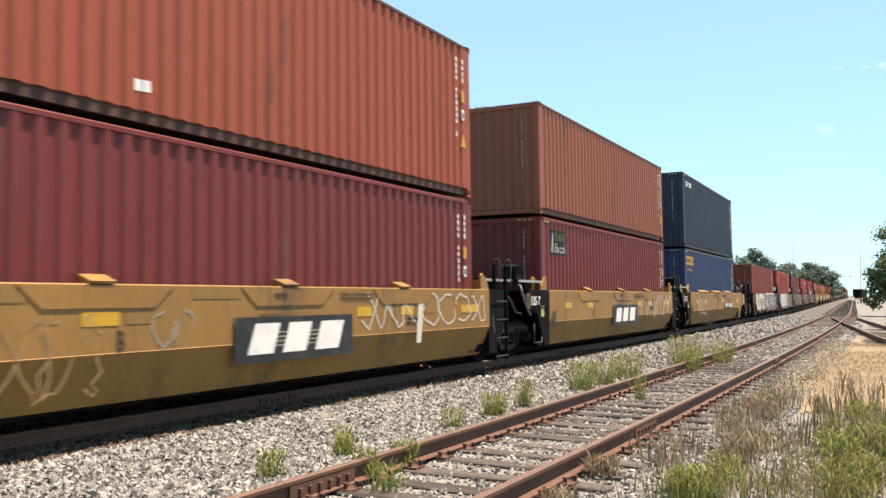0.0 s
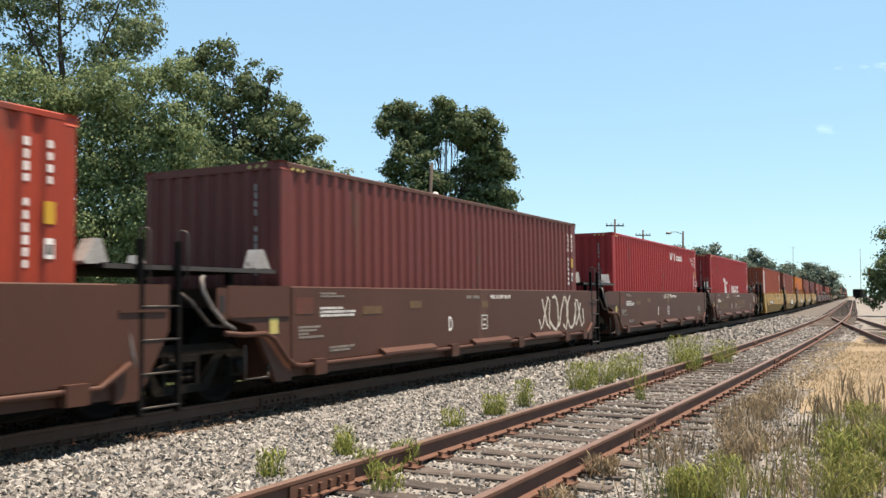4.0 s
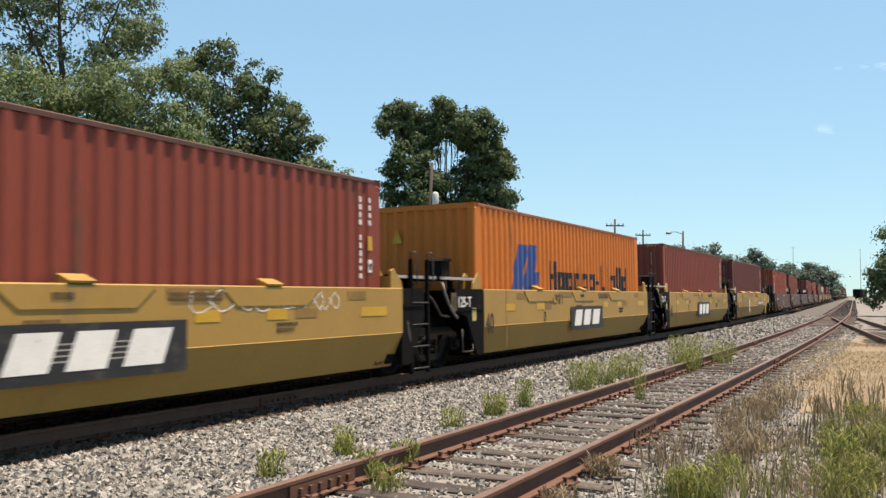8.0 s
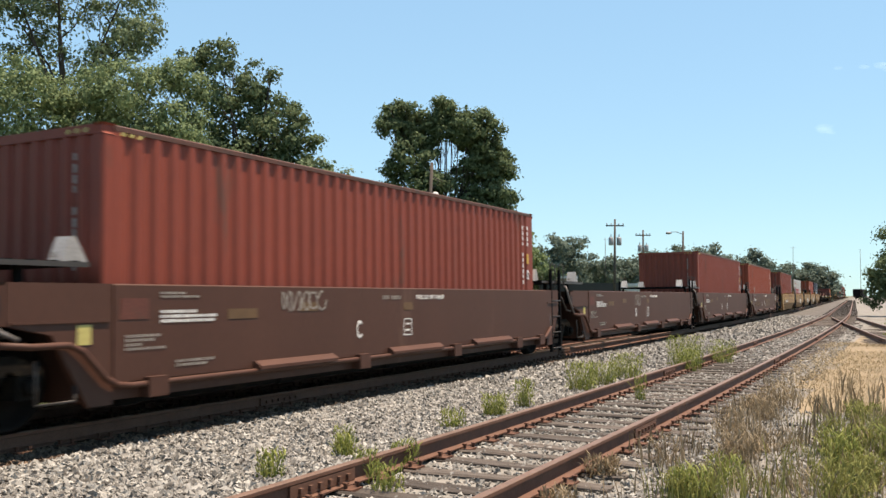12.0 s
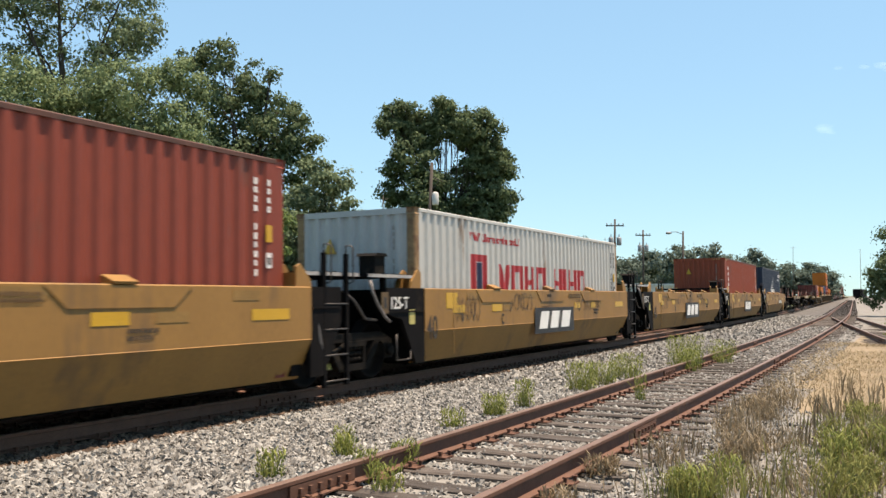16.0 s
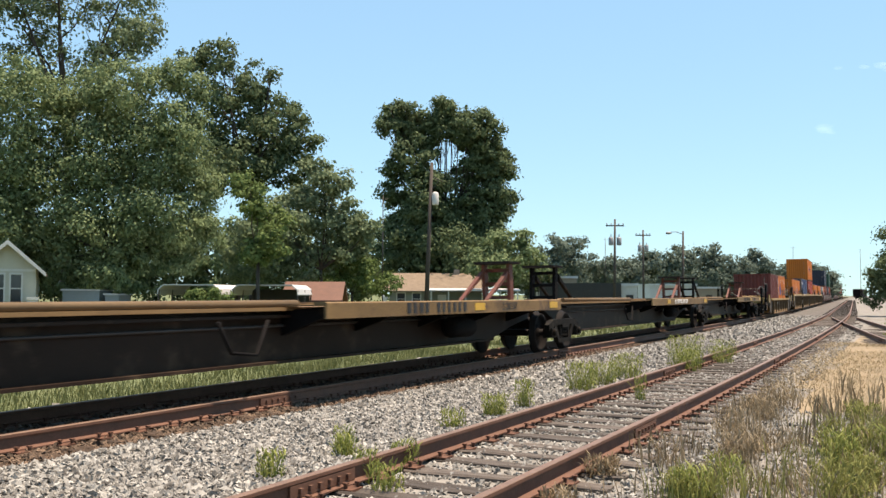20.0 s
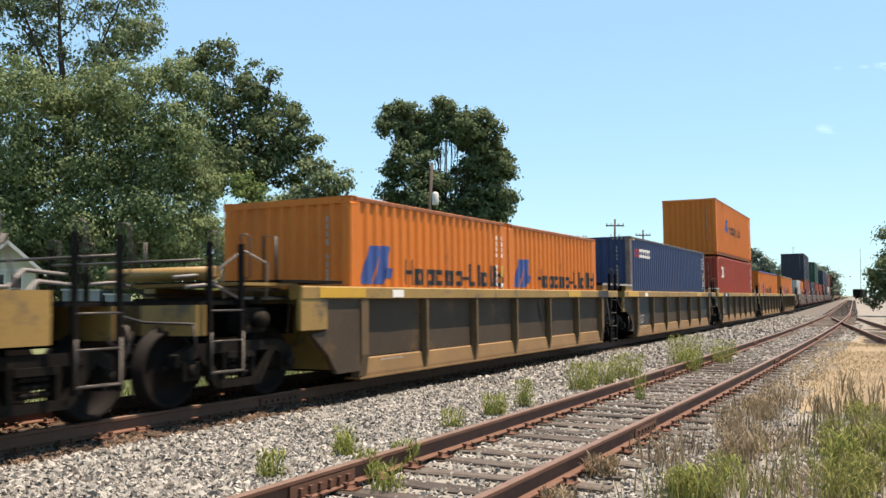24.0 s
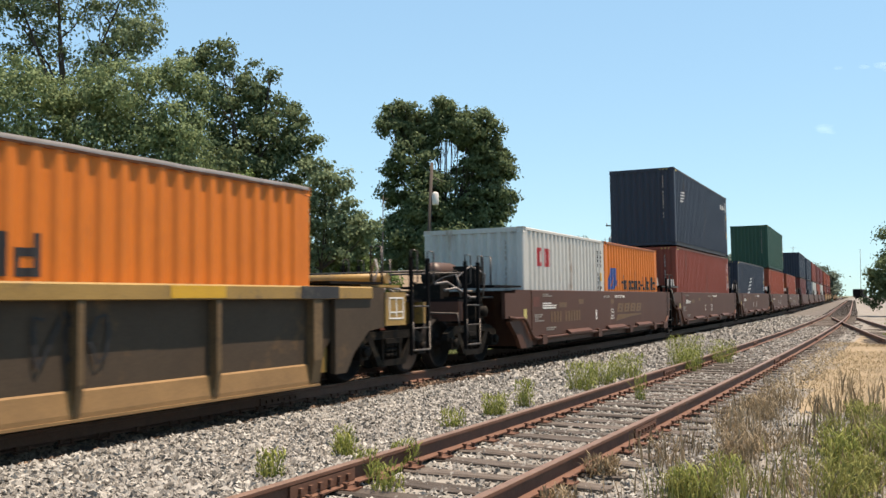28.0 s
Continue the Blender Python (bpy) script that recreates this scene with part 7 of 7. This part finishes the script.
tree("tree", "dense dark tree in the grove behind the yards", (-78.6, 92.0), ((-80.2, 91.5, 6.8, 3.81), (-76.6, 91.6, 8.0, 3.52), (-79.4, 93.0, 3.2, 3.52), (-75.8, 94.0, 2.8, 3.22), (-80.9, 89.6, 4.2, 2.93)), 0.80, 0.42, leaf_mid, 127)
tree("tree", "dense dark tree in the grove behind the yards", (-71.8, 95.6), ((-73.2, 94.6, 7.7, 3.81), (-70.6, 96.8, 7.7, 3.52), (-72.6, 96.7, 3.2, 3.52), (-69.1, 97.9, 2.8, 3.22), (-74.8, 94.5, 4.3, 2.93)), 0.80, 0.42, leaf_dark, 128)
tree("tree", "dense dark tree in the grove behind the yards", (-65.0, 99.2), ((-65.6, 96.8, 6.4, 3.81), (-62.8, 98.5, 7.5, 3.52), (-65.9, 100.5, 3.2, 3.52), (-62.0, 100.9, 2.9, 3.22), (-67.3, 96.9, 4.3, 2.93)), 0.80, 0.42, leaf_mid, 129)
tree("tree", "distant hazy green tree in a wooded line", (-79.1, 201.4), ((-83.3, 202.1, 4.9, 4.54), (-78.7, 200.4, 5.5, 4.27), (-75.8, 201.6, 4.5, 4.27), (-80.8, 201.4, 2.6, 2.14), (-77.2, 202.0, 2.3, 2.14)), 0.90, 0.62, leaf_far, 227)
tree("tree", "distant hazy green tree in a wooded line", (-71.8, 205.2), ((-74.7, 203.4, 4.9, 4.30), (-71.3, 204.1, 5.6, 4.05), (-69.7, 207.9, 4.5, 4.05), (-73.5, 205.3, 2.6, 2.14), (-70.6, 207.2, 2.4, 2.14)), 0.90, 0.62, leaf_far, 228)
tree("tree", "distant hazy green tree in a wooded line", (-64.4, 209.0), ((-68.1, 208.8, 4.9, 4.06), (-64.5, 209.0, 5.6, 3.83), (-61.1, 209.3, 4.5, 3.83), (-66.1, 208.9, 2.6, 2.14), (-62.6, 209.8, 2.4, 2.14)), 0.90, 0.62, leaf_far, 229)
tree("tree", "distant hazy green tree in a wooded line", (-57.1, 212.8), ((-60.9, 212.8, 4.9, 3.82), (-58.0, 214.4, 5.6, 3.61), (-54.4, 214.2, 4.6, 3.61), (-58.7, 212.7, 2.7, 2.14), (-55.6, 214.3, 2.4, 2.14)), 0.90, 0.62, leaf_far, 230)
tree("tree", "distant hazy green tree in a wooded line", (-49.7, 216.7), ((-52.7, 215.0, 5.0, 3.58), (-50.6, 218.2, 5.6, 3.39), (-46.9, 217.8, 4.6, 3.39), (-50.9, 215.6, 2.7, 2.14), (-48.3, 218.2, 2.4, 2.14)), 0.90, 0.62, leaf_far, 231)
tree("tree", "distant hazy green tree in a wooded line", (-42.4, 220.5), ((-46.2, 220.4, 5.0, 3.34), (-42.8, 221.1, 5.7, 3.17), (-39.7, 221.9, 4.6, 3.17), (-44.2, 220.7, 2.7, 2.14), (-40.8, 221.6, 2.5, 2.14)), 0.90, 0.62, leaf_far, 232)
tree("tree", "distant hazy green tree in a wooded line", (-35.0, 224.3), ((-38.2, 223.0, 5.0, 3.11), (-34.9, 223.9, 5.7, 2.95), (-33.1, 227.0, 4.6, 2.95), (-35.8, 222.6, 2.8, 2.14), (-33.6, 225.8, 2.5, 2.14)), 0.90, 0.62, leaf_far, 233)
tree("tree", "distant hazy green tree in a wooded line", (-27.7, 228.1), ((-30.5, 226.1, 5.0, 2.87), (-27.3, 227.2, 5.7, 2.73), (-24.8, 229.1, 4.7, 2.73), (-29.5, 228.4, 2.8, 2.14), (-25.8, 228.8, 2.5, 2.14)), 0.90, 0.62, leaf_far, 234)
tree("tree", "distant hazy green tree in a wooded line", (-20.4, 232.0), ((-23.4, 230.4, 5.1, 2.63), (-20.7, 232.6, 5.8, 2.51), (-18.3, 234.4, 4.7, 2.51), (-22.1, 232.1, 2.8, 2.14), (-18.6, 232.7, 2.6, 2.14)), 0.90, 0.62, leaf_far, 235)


# ---- houses, sheds and trailers across the line ----
M_siding = mat("pale_board_siding", (0.4092, 0.396, 0.33), 0.7, scale=1, vary=0.12, bump=0.1)
M_trim = mat("white_trim", (0.4884, 0.4818, 0.462), 0.6, scale=2, vary=0.1, bump=0.02)
M_shingle = mat("tan_shingle_roof", (0.165, 0.1254, 0.0891), 0.9, scale=2, vary=0.3, bump=0.3)
M_brownroof = mat("brown_roof_metal", (0.1122, 0.0495, 0.033), 0.7, scale=1.5, vary=0.25)
M_metal = mat("white_roof_metal", (0.4884, 0.495, 0.5016), 0.45, scale=2, vary=0.12)
M_darkwall = mat("dark_trailer_side", (0.0264, 0.0251, 0.0244), 0.6, scale=1, vary=0.2)
M_greenwall = mat("grey_green_wall", (0.1716, 0.1848, 0.1584), 0.75, scale=1, vary=0.2)
M_bluegrey = mat("blue_grey_shed", (0.198, 0.2376, 0.264), 0.6, scale=1, vary=0.15)
M_tanwall = mat("tan_wall", (0.2772, 0.2244, 0.1782), 0.75, scale=1, vary=0.2)
M_pole = mat("weathered_pole", (0.0561, 0.0462, 0.0396), 0.9, scale=4, vary=0.3, bump=0.4)
M_can = mat("grey_transformer", (0.2376, 0.2442, 0.2508), 0.5, scale=4, vary=0.15)
M_glass = bpy.data.materials.new("window_glass")
M_glass.use_nodes = True
gb = M_glass.node_tree.nodes["Principled BSDF"]
gb.inputs["Base Color"].default_value, gb.inputs["Roughness"].default_value, gb.inputs["IOR"].default_value = (0.03, 0.035, 0.04, 1), 0.06, 1.5
TURN = 27.5


def put(name, label, category, x, y, z=GROUND, rz=TURN):
    return empty(name, label, category, "", pose(x, y, z, 0, 0, rz))


def window(ob, x, y, z, w, h):
    bm = bmesh.new()
    for a, b, c, d in ((x - w / 2 - .08, x - w / 2, z - .08, z + h + .08), (x + w / 2, x + w / 2 + .08, z - .08, z + h + .08), (x - w / 2, x + w / 2, z + h, z + h + .08), (x - w / 2, x + w / 2, z - .08, z), (x - w / 2, x + w / 2, z + h / 2 - .03, z + h / 2 + .03)):
        box(bm, a, b, y - .06, y + .02, c, d)
    wn_ = part("window", solid(bm), M_trim, ob)
    for k in (0, 1):
        bm = bmesh.new()
        box(bm, x - w / 2, x + w / 2, y - .03, y - .02, z + k * (h / 2 + .03), z + h / 2 - .03 + k * (h / 2 + .03) - k * .03)
        part("pane", solid(bm), M_glass, wn_)
    bm = bmesh.new()
    box(bm, x - w / 2 - .12, x + w / 2 + .12, y - .12, y + .02, z - .14, z - .085)
    part("sill", solid(bm), M_trim, wn_)


def gable_house(ob, w, deep, wall_h, rise, over, wall, roof, front=True):
    """Gable to the front (local -y) or ridge along the front."""
    bm = bmesh.new()
    if front:
        prism(bm, [(-w / 2, 0), (w / 2, 0), (w / 2, wall_h), (0, wall_h + rise), (-w / 2, wall_h)], 0, deep)
    else:
        prism(bm, [(0, 0), (deep, 0), (deep, wall_h), (deep / 2, wall_h + rise), (0, wall_h)], -w / 2, w / 2, "x")
    part("wall", solid(bm), wall, ob)
    for s in (-1, 1):
        bm = bmesh.new()
        if front:
            k = rise / (w / 2)
            pts = [(0, wall_h + rise + .02), (s * (w / 2 + over), wall_h - k * over + .02), (s * (w / 2 + over), wall_h - k * over + .16), (0, wall_h + rise + .17)]
            prism(bm, pts, -over, deep + over)
        else:
            k = rise / (deep / 2)
            c = deep / 2
            pts = [(c, wall_h + rise + .02), (c + s * (c + over), wall_h - k * over + .02), (c + s * (c + over), wall_h - k * over + .15), (c, wall_h + rise + .16)]
            prism(bm, pts, -w / 2 - over, w / 2 + over, "x")
        part("roof", solid(bm), roof, ob)


# cottage with a gable end
h = put("house", "pale cream cottage with a white-trimmed gable roof", "house", -42.55, 31.95, rz=50)
gable_house(h, 2.75, 7.0, 3.45, 1.25, .48, M_siding, M_shingle)
for s_ in (-1, 1):
    bm = bmesh.new()
    prism(bm, [(0, 4.66), (s_ * 1.87, 2.97), (s_ * 1.87, 3.19), (0, 4.90)], -.54, -.49)
    part("barge_board", solid(bm), M_trim, h)
for x in (-.42, .42):
    window(h, x, 0, 1.6, .50, 1.5)
bm = bmesh.new()
box(bm, -1.36, 1.36, -.03, 0.0, 3.25, 3.38)
part("frieze_board", solid(bm), M_trim, h)
for k in range(22):
    bm = bmesh.new()
    prism(bm, [(0, k * .15 + .15), (-.02, k * .15 + .15), (-.008, k * .15 + .29), (0, k * .15 + .29)], -1.36, 1.36, "x")
    part("clapboard", solid(bm), M_siding, h)
bm = bmesh.new()
box(bm, 1.02, 1.5, -.9, -.5, 0, 1.75)
box(bm, .96, 1.56, -.96, -.44, 1.75, 1.9)
part("porch_pier", solid(bm), M_trim, h)

# blue-grey sheds
for x, y, w, hh in ((-42.4, 36.6, 2.1, 2.25), (-40.9, 37.5, .8, 2.0)):
    s_ = put("shed", "small blue-grey flat metal shed in a yard", "shed", x, y)
    bm = bmesh.new()
    box(bm, -w / 2, w / 2, 0, 2.0, 0, hh)
    part("wall", solid(bm), M_bluegrey, s_)
    bm = bmesh.new()
    prism(bm, [(-w / 2 - .08, hh), (w / 2 + .08, hh), (w / 2 + .08, hh + .06), (-w / 2 - .08, hh + .10)], -.1, 2.1)
    part("roof", solid(bm), M_metal, s_)


def carport(x, y, w, deep, hh, label):
    ob = put("carport", label, "carport", x, y)
    bm = bmesh.new()
    pts = [(-w / 2 - .05, hh - .55), (-w / 2, hh - .25), (-w / 2 + .3, hh), (w / 2 - .3, hh), (w / 2, hh - .25), (w / 2 + .05, hh - .55)]
    inner = [(a * .985, b - .05) for a, b in pts[::-1]]
    prism(bm, pts + inner, 0, deep)
    part("roof", solid(bm), M_metal, ob)
    for sx in (-1, 1):
        for k in range(3):
            bm = bmesh.new()
            box(bm, sx * w / 2 - .04, sx * w / 2 + .04, .2 + k * (deep - .4) / 2 - .04, .2 + k * (deep - .4) / 2 + .04, 0, hh - .3)
            part("post", solid(bm), M_grey, ob)
    # added dark sheet that stands in for the shade inside the open carport
    bm = bmesh.new()
    box(bm, -w / 2 + .1, w / 2 - .1, deep - .1, deep, 0, hh - .25)
    part("back_panel", solid(bm), M_darkwall, ob)


carport(-36.0, 38.4, 3.4, 5.5, 2.62, "white-roofed metal carport in a yard")
carport(-32.1, 40.2, 3.6, 5.5, 2.62, "white-roofed metal carport beside a shrub")

b_ = put("shed", "brown-roofed wooden shed between yard trees", "shed", -34.2, 47.6)
gable_house(b_, 3.3, 3.0, 1.75, 1.0, .3, M_brownroof, M_brownroof, False)
bm = bmesh.new()
box(bm, -.9, -.3, -.04, 0, 0, 1.6)
part("door", solid(bm), M_darkwall, b_)

# low house with a long awning
h = put("house", "low grey-green house with a tan shingle roof and white awning", "house", -44.4, 83.6)
gable_house(h, 9.6, 6.5, 2.55, 1.65, .5, M_greenwall, M_shingle, False)
for x in (-3.6, -2.0):
    window(h, x, 0, 1.0, .8, 1.2)
bm = bmesh.new()
box(bm, .2, 1.1, -.05, 0, 0, 2.05)
part("door", solid(bm), M_trim, h)
bm = bmesh.new()
box(bm, 1.9, 2.5, 2.9, 3.5, 4.0, 4.75)
part("chimney", solid(bm), M_tanwall, h)
bm = bmesh.new()
prism(bm, [(-2.6, 2.42), (0, 2.62), (0, 2.72), (-2.6, 2.52)], -.8, 8.6, "x")
aw = part("awning", solid(bm), M_metal, h)
for k in range(6):
    bm = bmesh.new()
    box(bm, -.5 + k * 1.75, -.38 + k * 1.75, -2.5, -2.38, 0, 2.44)
    part("awning_post", solid(bm), M_trim, h)
bm = bmesh.new()
lathe(bm, [(.02, .0), (.2, .04), (.36, .13), (.38, .13)], (-5.2, -1.0, 1.75), "y", 16)
tube(bm, [(-5.2, -.9, 1.7), (-5.2, -.8, .0)], .04, 6)
part("dish_aerial", solid(bm), M_metal, h)

t_ = put("trailer", "long dark grey freight trailer parked in a yard", "trailer", -36.1, 105.3)
bm = bmesh.new()
box(bm, -4.9, 4.9, 0, 2.5, 1.0, 3.5)
part("box_body", solid(bm), M_darkwall, t_)
for k in range(14):
    bm = bmesh.new()
    box(bm, -4.8 + k * .735, -4.74 + k * .735, -.025, 0, 1.05, 3.45)
    part("side_post", solid(bm), M_darkwall, t_)
for k in (-4.2, -3.0, 3.2, 4.3):
    bm = bmesh.new()
    lathe(bm, [(.2, -.02), (.5, 0), (.5, .26), (.2, .28)], (k, .1, .5), "y", 18)
    part("wheel", solid(bm), M_black, t_)
for x, y, w, dd, z1, m, lab in ((-42.0, 113.5, 4.9, 5, 4.55, M_tanwall, "low tan building with a white flat roof edge"), (-31.4, 110.0, 1.9, 2.5, 3.5, M_trim, "white delivery trailer end beside a yard"),
                                (-31.0, 130.6, 6.6, 8, 3.7, M_metal, "low white metal building beyond the yard"), (-26.5, 133.5, 4.0, 6, 3.3, M_tanwall, "low tan building beyond the yard")):
    o_ = put("outbuilding", lab, "building", x, y)
    bm = bmesh.new()
    box(bm, -w / 2, w / 2, 0, dd, 0, z1 - .3)
    part("wall", solid(bm), m, o_)
    bm = bmesh.new()
    box(bm, -w / 2 - .15, w / 2 + .15, -.2, dd + .2, z1 - .3, z1)
    part("roof", solid(bm), M_metal, o_)
    bm = bmesh.new()
    box(bm, -.45, .45, -.04, 0, 0, 2.1)
    part("door", solid(bm), M_darkwall, o_)

# yard fence
fe = put("fence", "low chain-link yard fence with steel posts", "fence", -38.0, 33.2)
for k in range(12):
    bm = bmesh.new()
    tube(bm, [(k * 1.6 - 2, 0, 0), (k * 1.6 - 2, 0, 1.3)], .03, 6)
    part("post", bm, M_grey, fe)
bm = bmesh.new()
tube(bm, [(-2, 0, 1.28), (15.6, 0, 1.28)], .022, 6)
part("top_rail", bm, M_grey, fe)
bm = bmesh.new()
for k in range(90):
    tube(bm, [(-2 + k * .2, 0, .05), (-2 + k * .2 + 1.2, 0, 1.25)], .004, 3, cap=False)
    tube(bm, [(-2 + k * .2, 0, 1.25), (-2 + k * .2 + 1.2, 0, .05)], .004, 3, cap=False)
tagged(part("mesh_wire", bm, M_grey, fe), kind="stuff")


# ---- poles ----
def utility_pole(x, y, top, label, arm=True, cans=2, lean=0.0, lamp=0.0):
    ob = put("utility_pole", label, "pole", x, y)
    H = top - GROUND
    bm = bmesh.new()
    tube(bm, [(0, 0, -.2), (lean * .5, 0, H * .5), (lean, 0, H)], [.16, .135, .10], 10)
    part("pole", solid(bm), M_pole, ob)
    if arm:
        bm = bmesh.new()
        box(bm, lean - .95, lean + .95, -.06, .06, H - .75, H - .62)
        ar = part("crossarm", solid(bm), M_pole, ob)
        for k in (-.85, -.4, .4, .85):
            bm = bmesh.new()
            lathe(bm, [(.03, 0), (.06, .04), (.05, .1), (.07, .14), (.03, .2)], (lean + k, 0, H - .62), "z", 8)
            part("insulator", solid(bm), M_can, ar)
    for k in range(cans):
        s = 1 if k % 2 else -1
        bm = bmesh.new()
        lathe(bm, [(.02, 0), (.24, .02), (.26, .1), (.26, .75), (.2, .85), (.02, .88)], (lean + s * .42, 0, H - 2.75), "z", 14)
        tube(bm, [(lean + s * .42, 0, H - 1.9), (lean + s * .42, 0, H - 1.6)], .05, 6)
        part("transformer", solid(bm), M_can, ob)
    if lamp:
        bm = bmesh.new()
        tube(bm, [(lean, 0, H - .35), (lamp * .5, 0, H - .05), (lamp, 0, H - .15)], .035, 6)
        part("lamp_arm", bm, M_grey, ob)
        bm = bmesh.new()
        lathe(bm, [(.03, -.35), (.12, -.3), (.16, 0), (.10, .25), (.03, .3)], (lamp, 0, H - .2), "x", 10)
        part("lamp_head", solid(bm), M_can, ob)
    return ob


p_ = utility_pole(-28.8, 52.8, 10.1, "weathered wooden utility pole with one pale transformer", False, 0, .38)
bm = bmesh.new()
lathe(bm, [(.02, 0), (.2, .02), (.22, .1), (.22, .75), (.16, .85), (.02, .9)], (.62, -.1, 8.0), "z", 14)
part("transformer", solid(bm), M_trim, p_)
bm = bmesh.new()
tube(bm, [(.38, 0, 9.9), (1.1, 0, 9.6)], .03, 6)
tube(bm, [(.38, 0, 9.0), (.9, 0, 9.7)], .02, 5)
part("bracket", bm, M_grey, p_)
utility_pole(-28.0, 92.4, 9.25, "dark utility pole with a crossarm and two transformers", True, 2, .1)
utility_pole(-30.6, 113.4, 9.55, "dark utility pole with a crossarm beyond the yard", True, 2)
utility_pole(-22.8, 100.6, 8.35, "dark pole with a street lamp on an arm", False, 0, .1, -1.45)
for x, y, top, lab in ((-41.5, 68.2, 10.0, "thin grey aerial mast behind a house"), (-47.0, 150.0, 11.0, "thin grey aerial mast among far trees"), (-12.0, 240.0, 12.5, "tall thin signal mast beside the line"), (-21.5, 190.0, 11.0, "thin grey post among far trees")):
    ob = put("aerial_mast", lab, "mast", x, y)
    bm = bmesh.new()
    tube(bm, [(0, 0, -.2), (0, 0, top - GROUND)], [.06, .04], 6)
    part("mast", bm, M_grey, ob)
    bm = bmesh.new()
    tube(bm, [(-.5, 0, top - GROUND - .3), (.5, 0, top - GROUND - .3)], .02, 5)
    part("cross_rod", bm, M_grey, ob)

# a standing freight car far up the line
fc = put("freight_car", "black standing freight car far up the line", "rail car", -17.5, 329.5, -.1, -3)
bm = bmesh.new()
prism(bm, [(-1.35, .95), (1.35, .95), (1.45, 1.6), (1.45, 3.3), (1.1, 3.55), (-1.1, 3.55), (-1.45, 3.3), (-1.45, 1.6)], 0, 14)
part("body", solid(bm), M_black, fc)
for yy in (1.6, 3.4, 10.6, 12.4):
    for sx in (-.75, .75):
        bm = bmesh.new()
        lathe(bm, [(.1, -.06), (.46, -.05), (.46, .05), (.1, .06)], (sx, yy, .46), "x", 16)
        part("wheel", solid(bm), M_wheel, fc)
bm = bmesh.new()
box(bm, -.9, .9, .8, 13.2, .55, .95)
part("underframe", solid(bm), M_black, fc)

# ---- one small fair-weather cloud, very far off ----
M_cloud = bpy.data.materials.new("thin_cloud")
M_cloud.use_nodes = True
cn = M_cloud.node_tree
cb = cn.nodes.new("ShaderNodeBsdfTranslucent")
cb.inputs["Color"].default_value = (0.016, 0.016, 0.016, 1)
ct, cm = cn.nodes.new("ShaderNodeBsdfTransparent"), cn.nodes.new("ShaderNodeAddShader")
cn.links.new(ct.outputs[0], cm.inputs[0])
cn.links.new(cb.outputs[0], cm.inputs[1])
cn.links.new(cm.outputs[0], cn.nodes["Material Output"].inputs[0])
def cloud(x, y, z, size, puffs, seed):
    cl = tagged(empty("cloud", "small thin white cloud in a clear sky", "cloud", "", pose(x, y, z, 0, 0, TURN)), kind="structure")
    g = np.random.RandomState(seed)
    for k in range(puffs):
        bm = bmesh.new()
        bmesh.ops.create_icosphere(bm, subdivisions=2, radius=1.0)
        for v in bm.verts:
            v.co *= 1 + .35 * noise.noise(v.co * 1.9 + Vector((k * 3.1, seed, 0)))
        for f in bm.faces:
            f.smooth = True
        r = size * g.uniform(.25, .62)
        bmesh.ops.transform(bm, verts=bm.verts, matrix=Matrix.Translation((g.normal(0, size * .55), g.normal(0, 10), g.normal(0, size * .14))) @ Matrix.Diagonal((r, r * .6, r * .36, 1)))
        o = part("puff", bm, M_cloud, cl)
        o.visible_shadow = False


cloud(-85, 2680, 618, 44, 5, 9)
cloud(-225, 2670, 455, 40, 3, 4)


def motions():
    for thing, place, y, z in MOVERS:
        rest = Matrix.Translation((0, y, z))
        walk(thing, [(2.0 * i, ride(place - SPEED * 2.0 * i) @ rest) for i in range(15)])


motions()
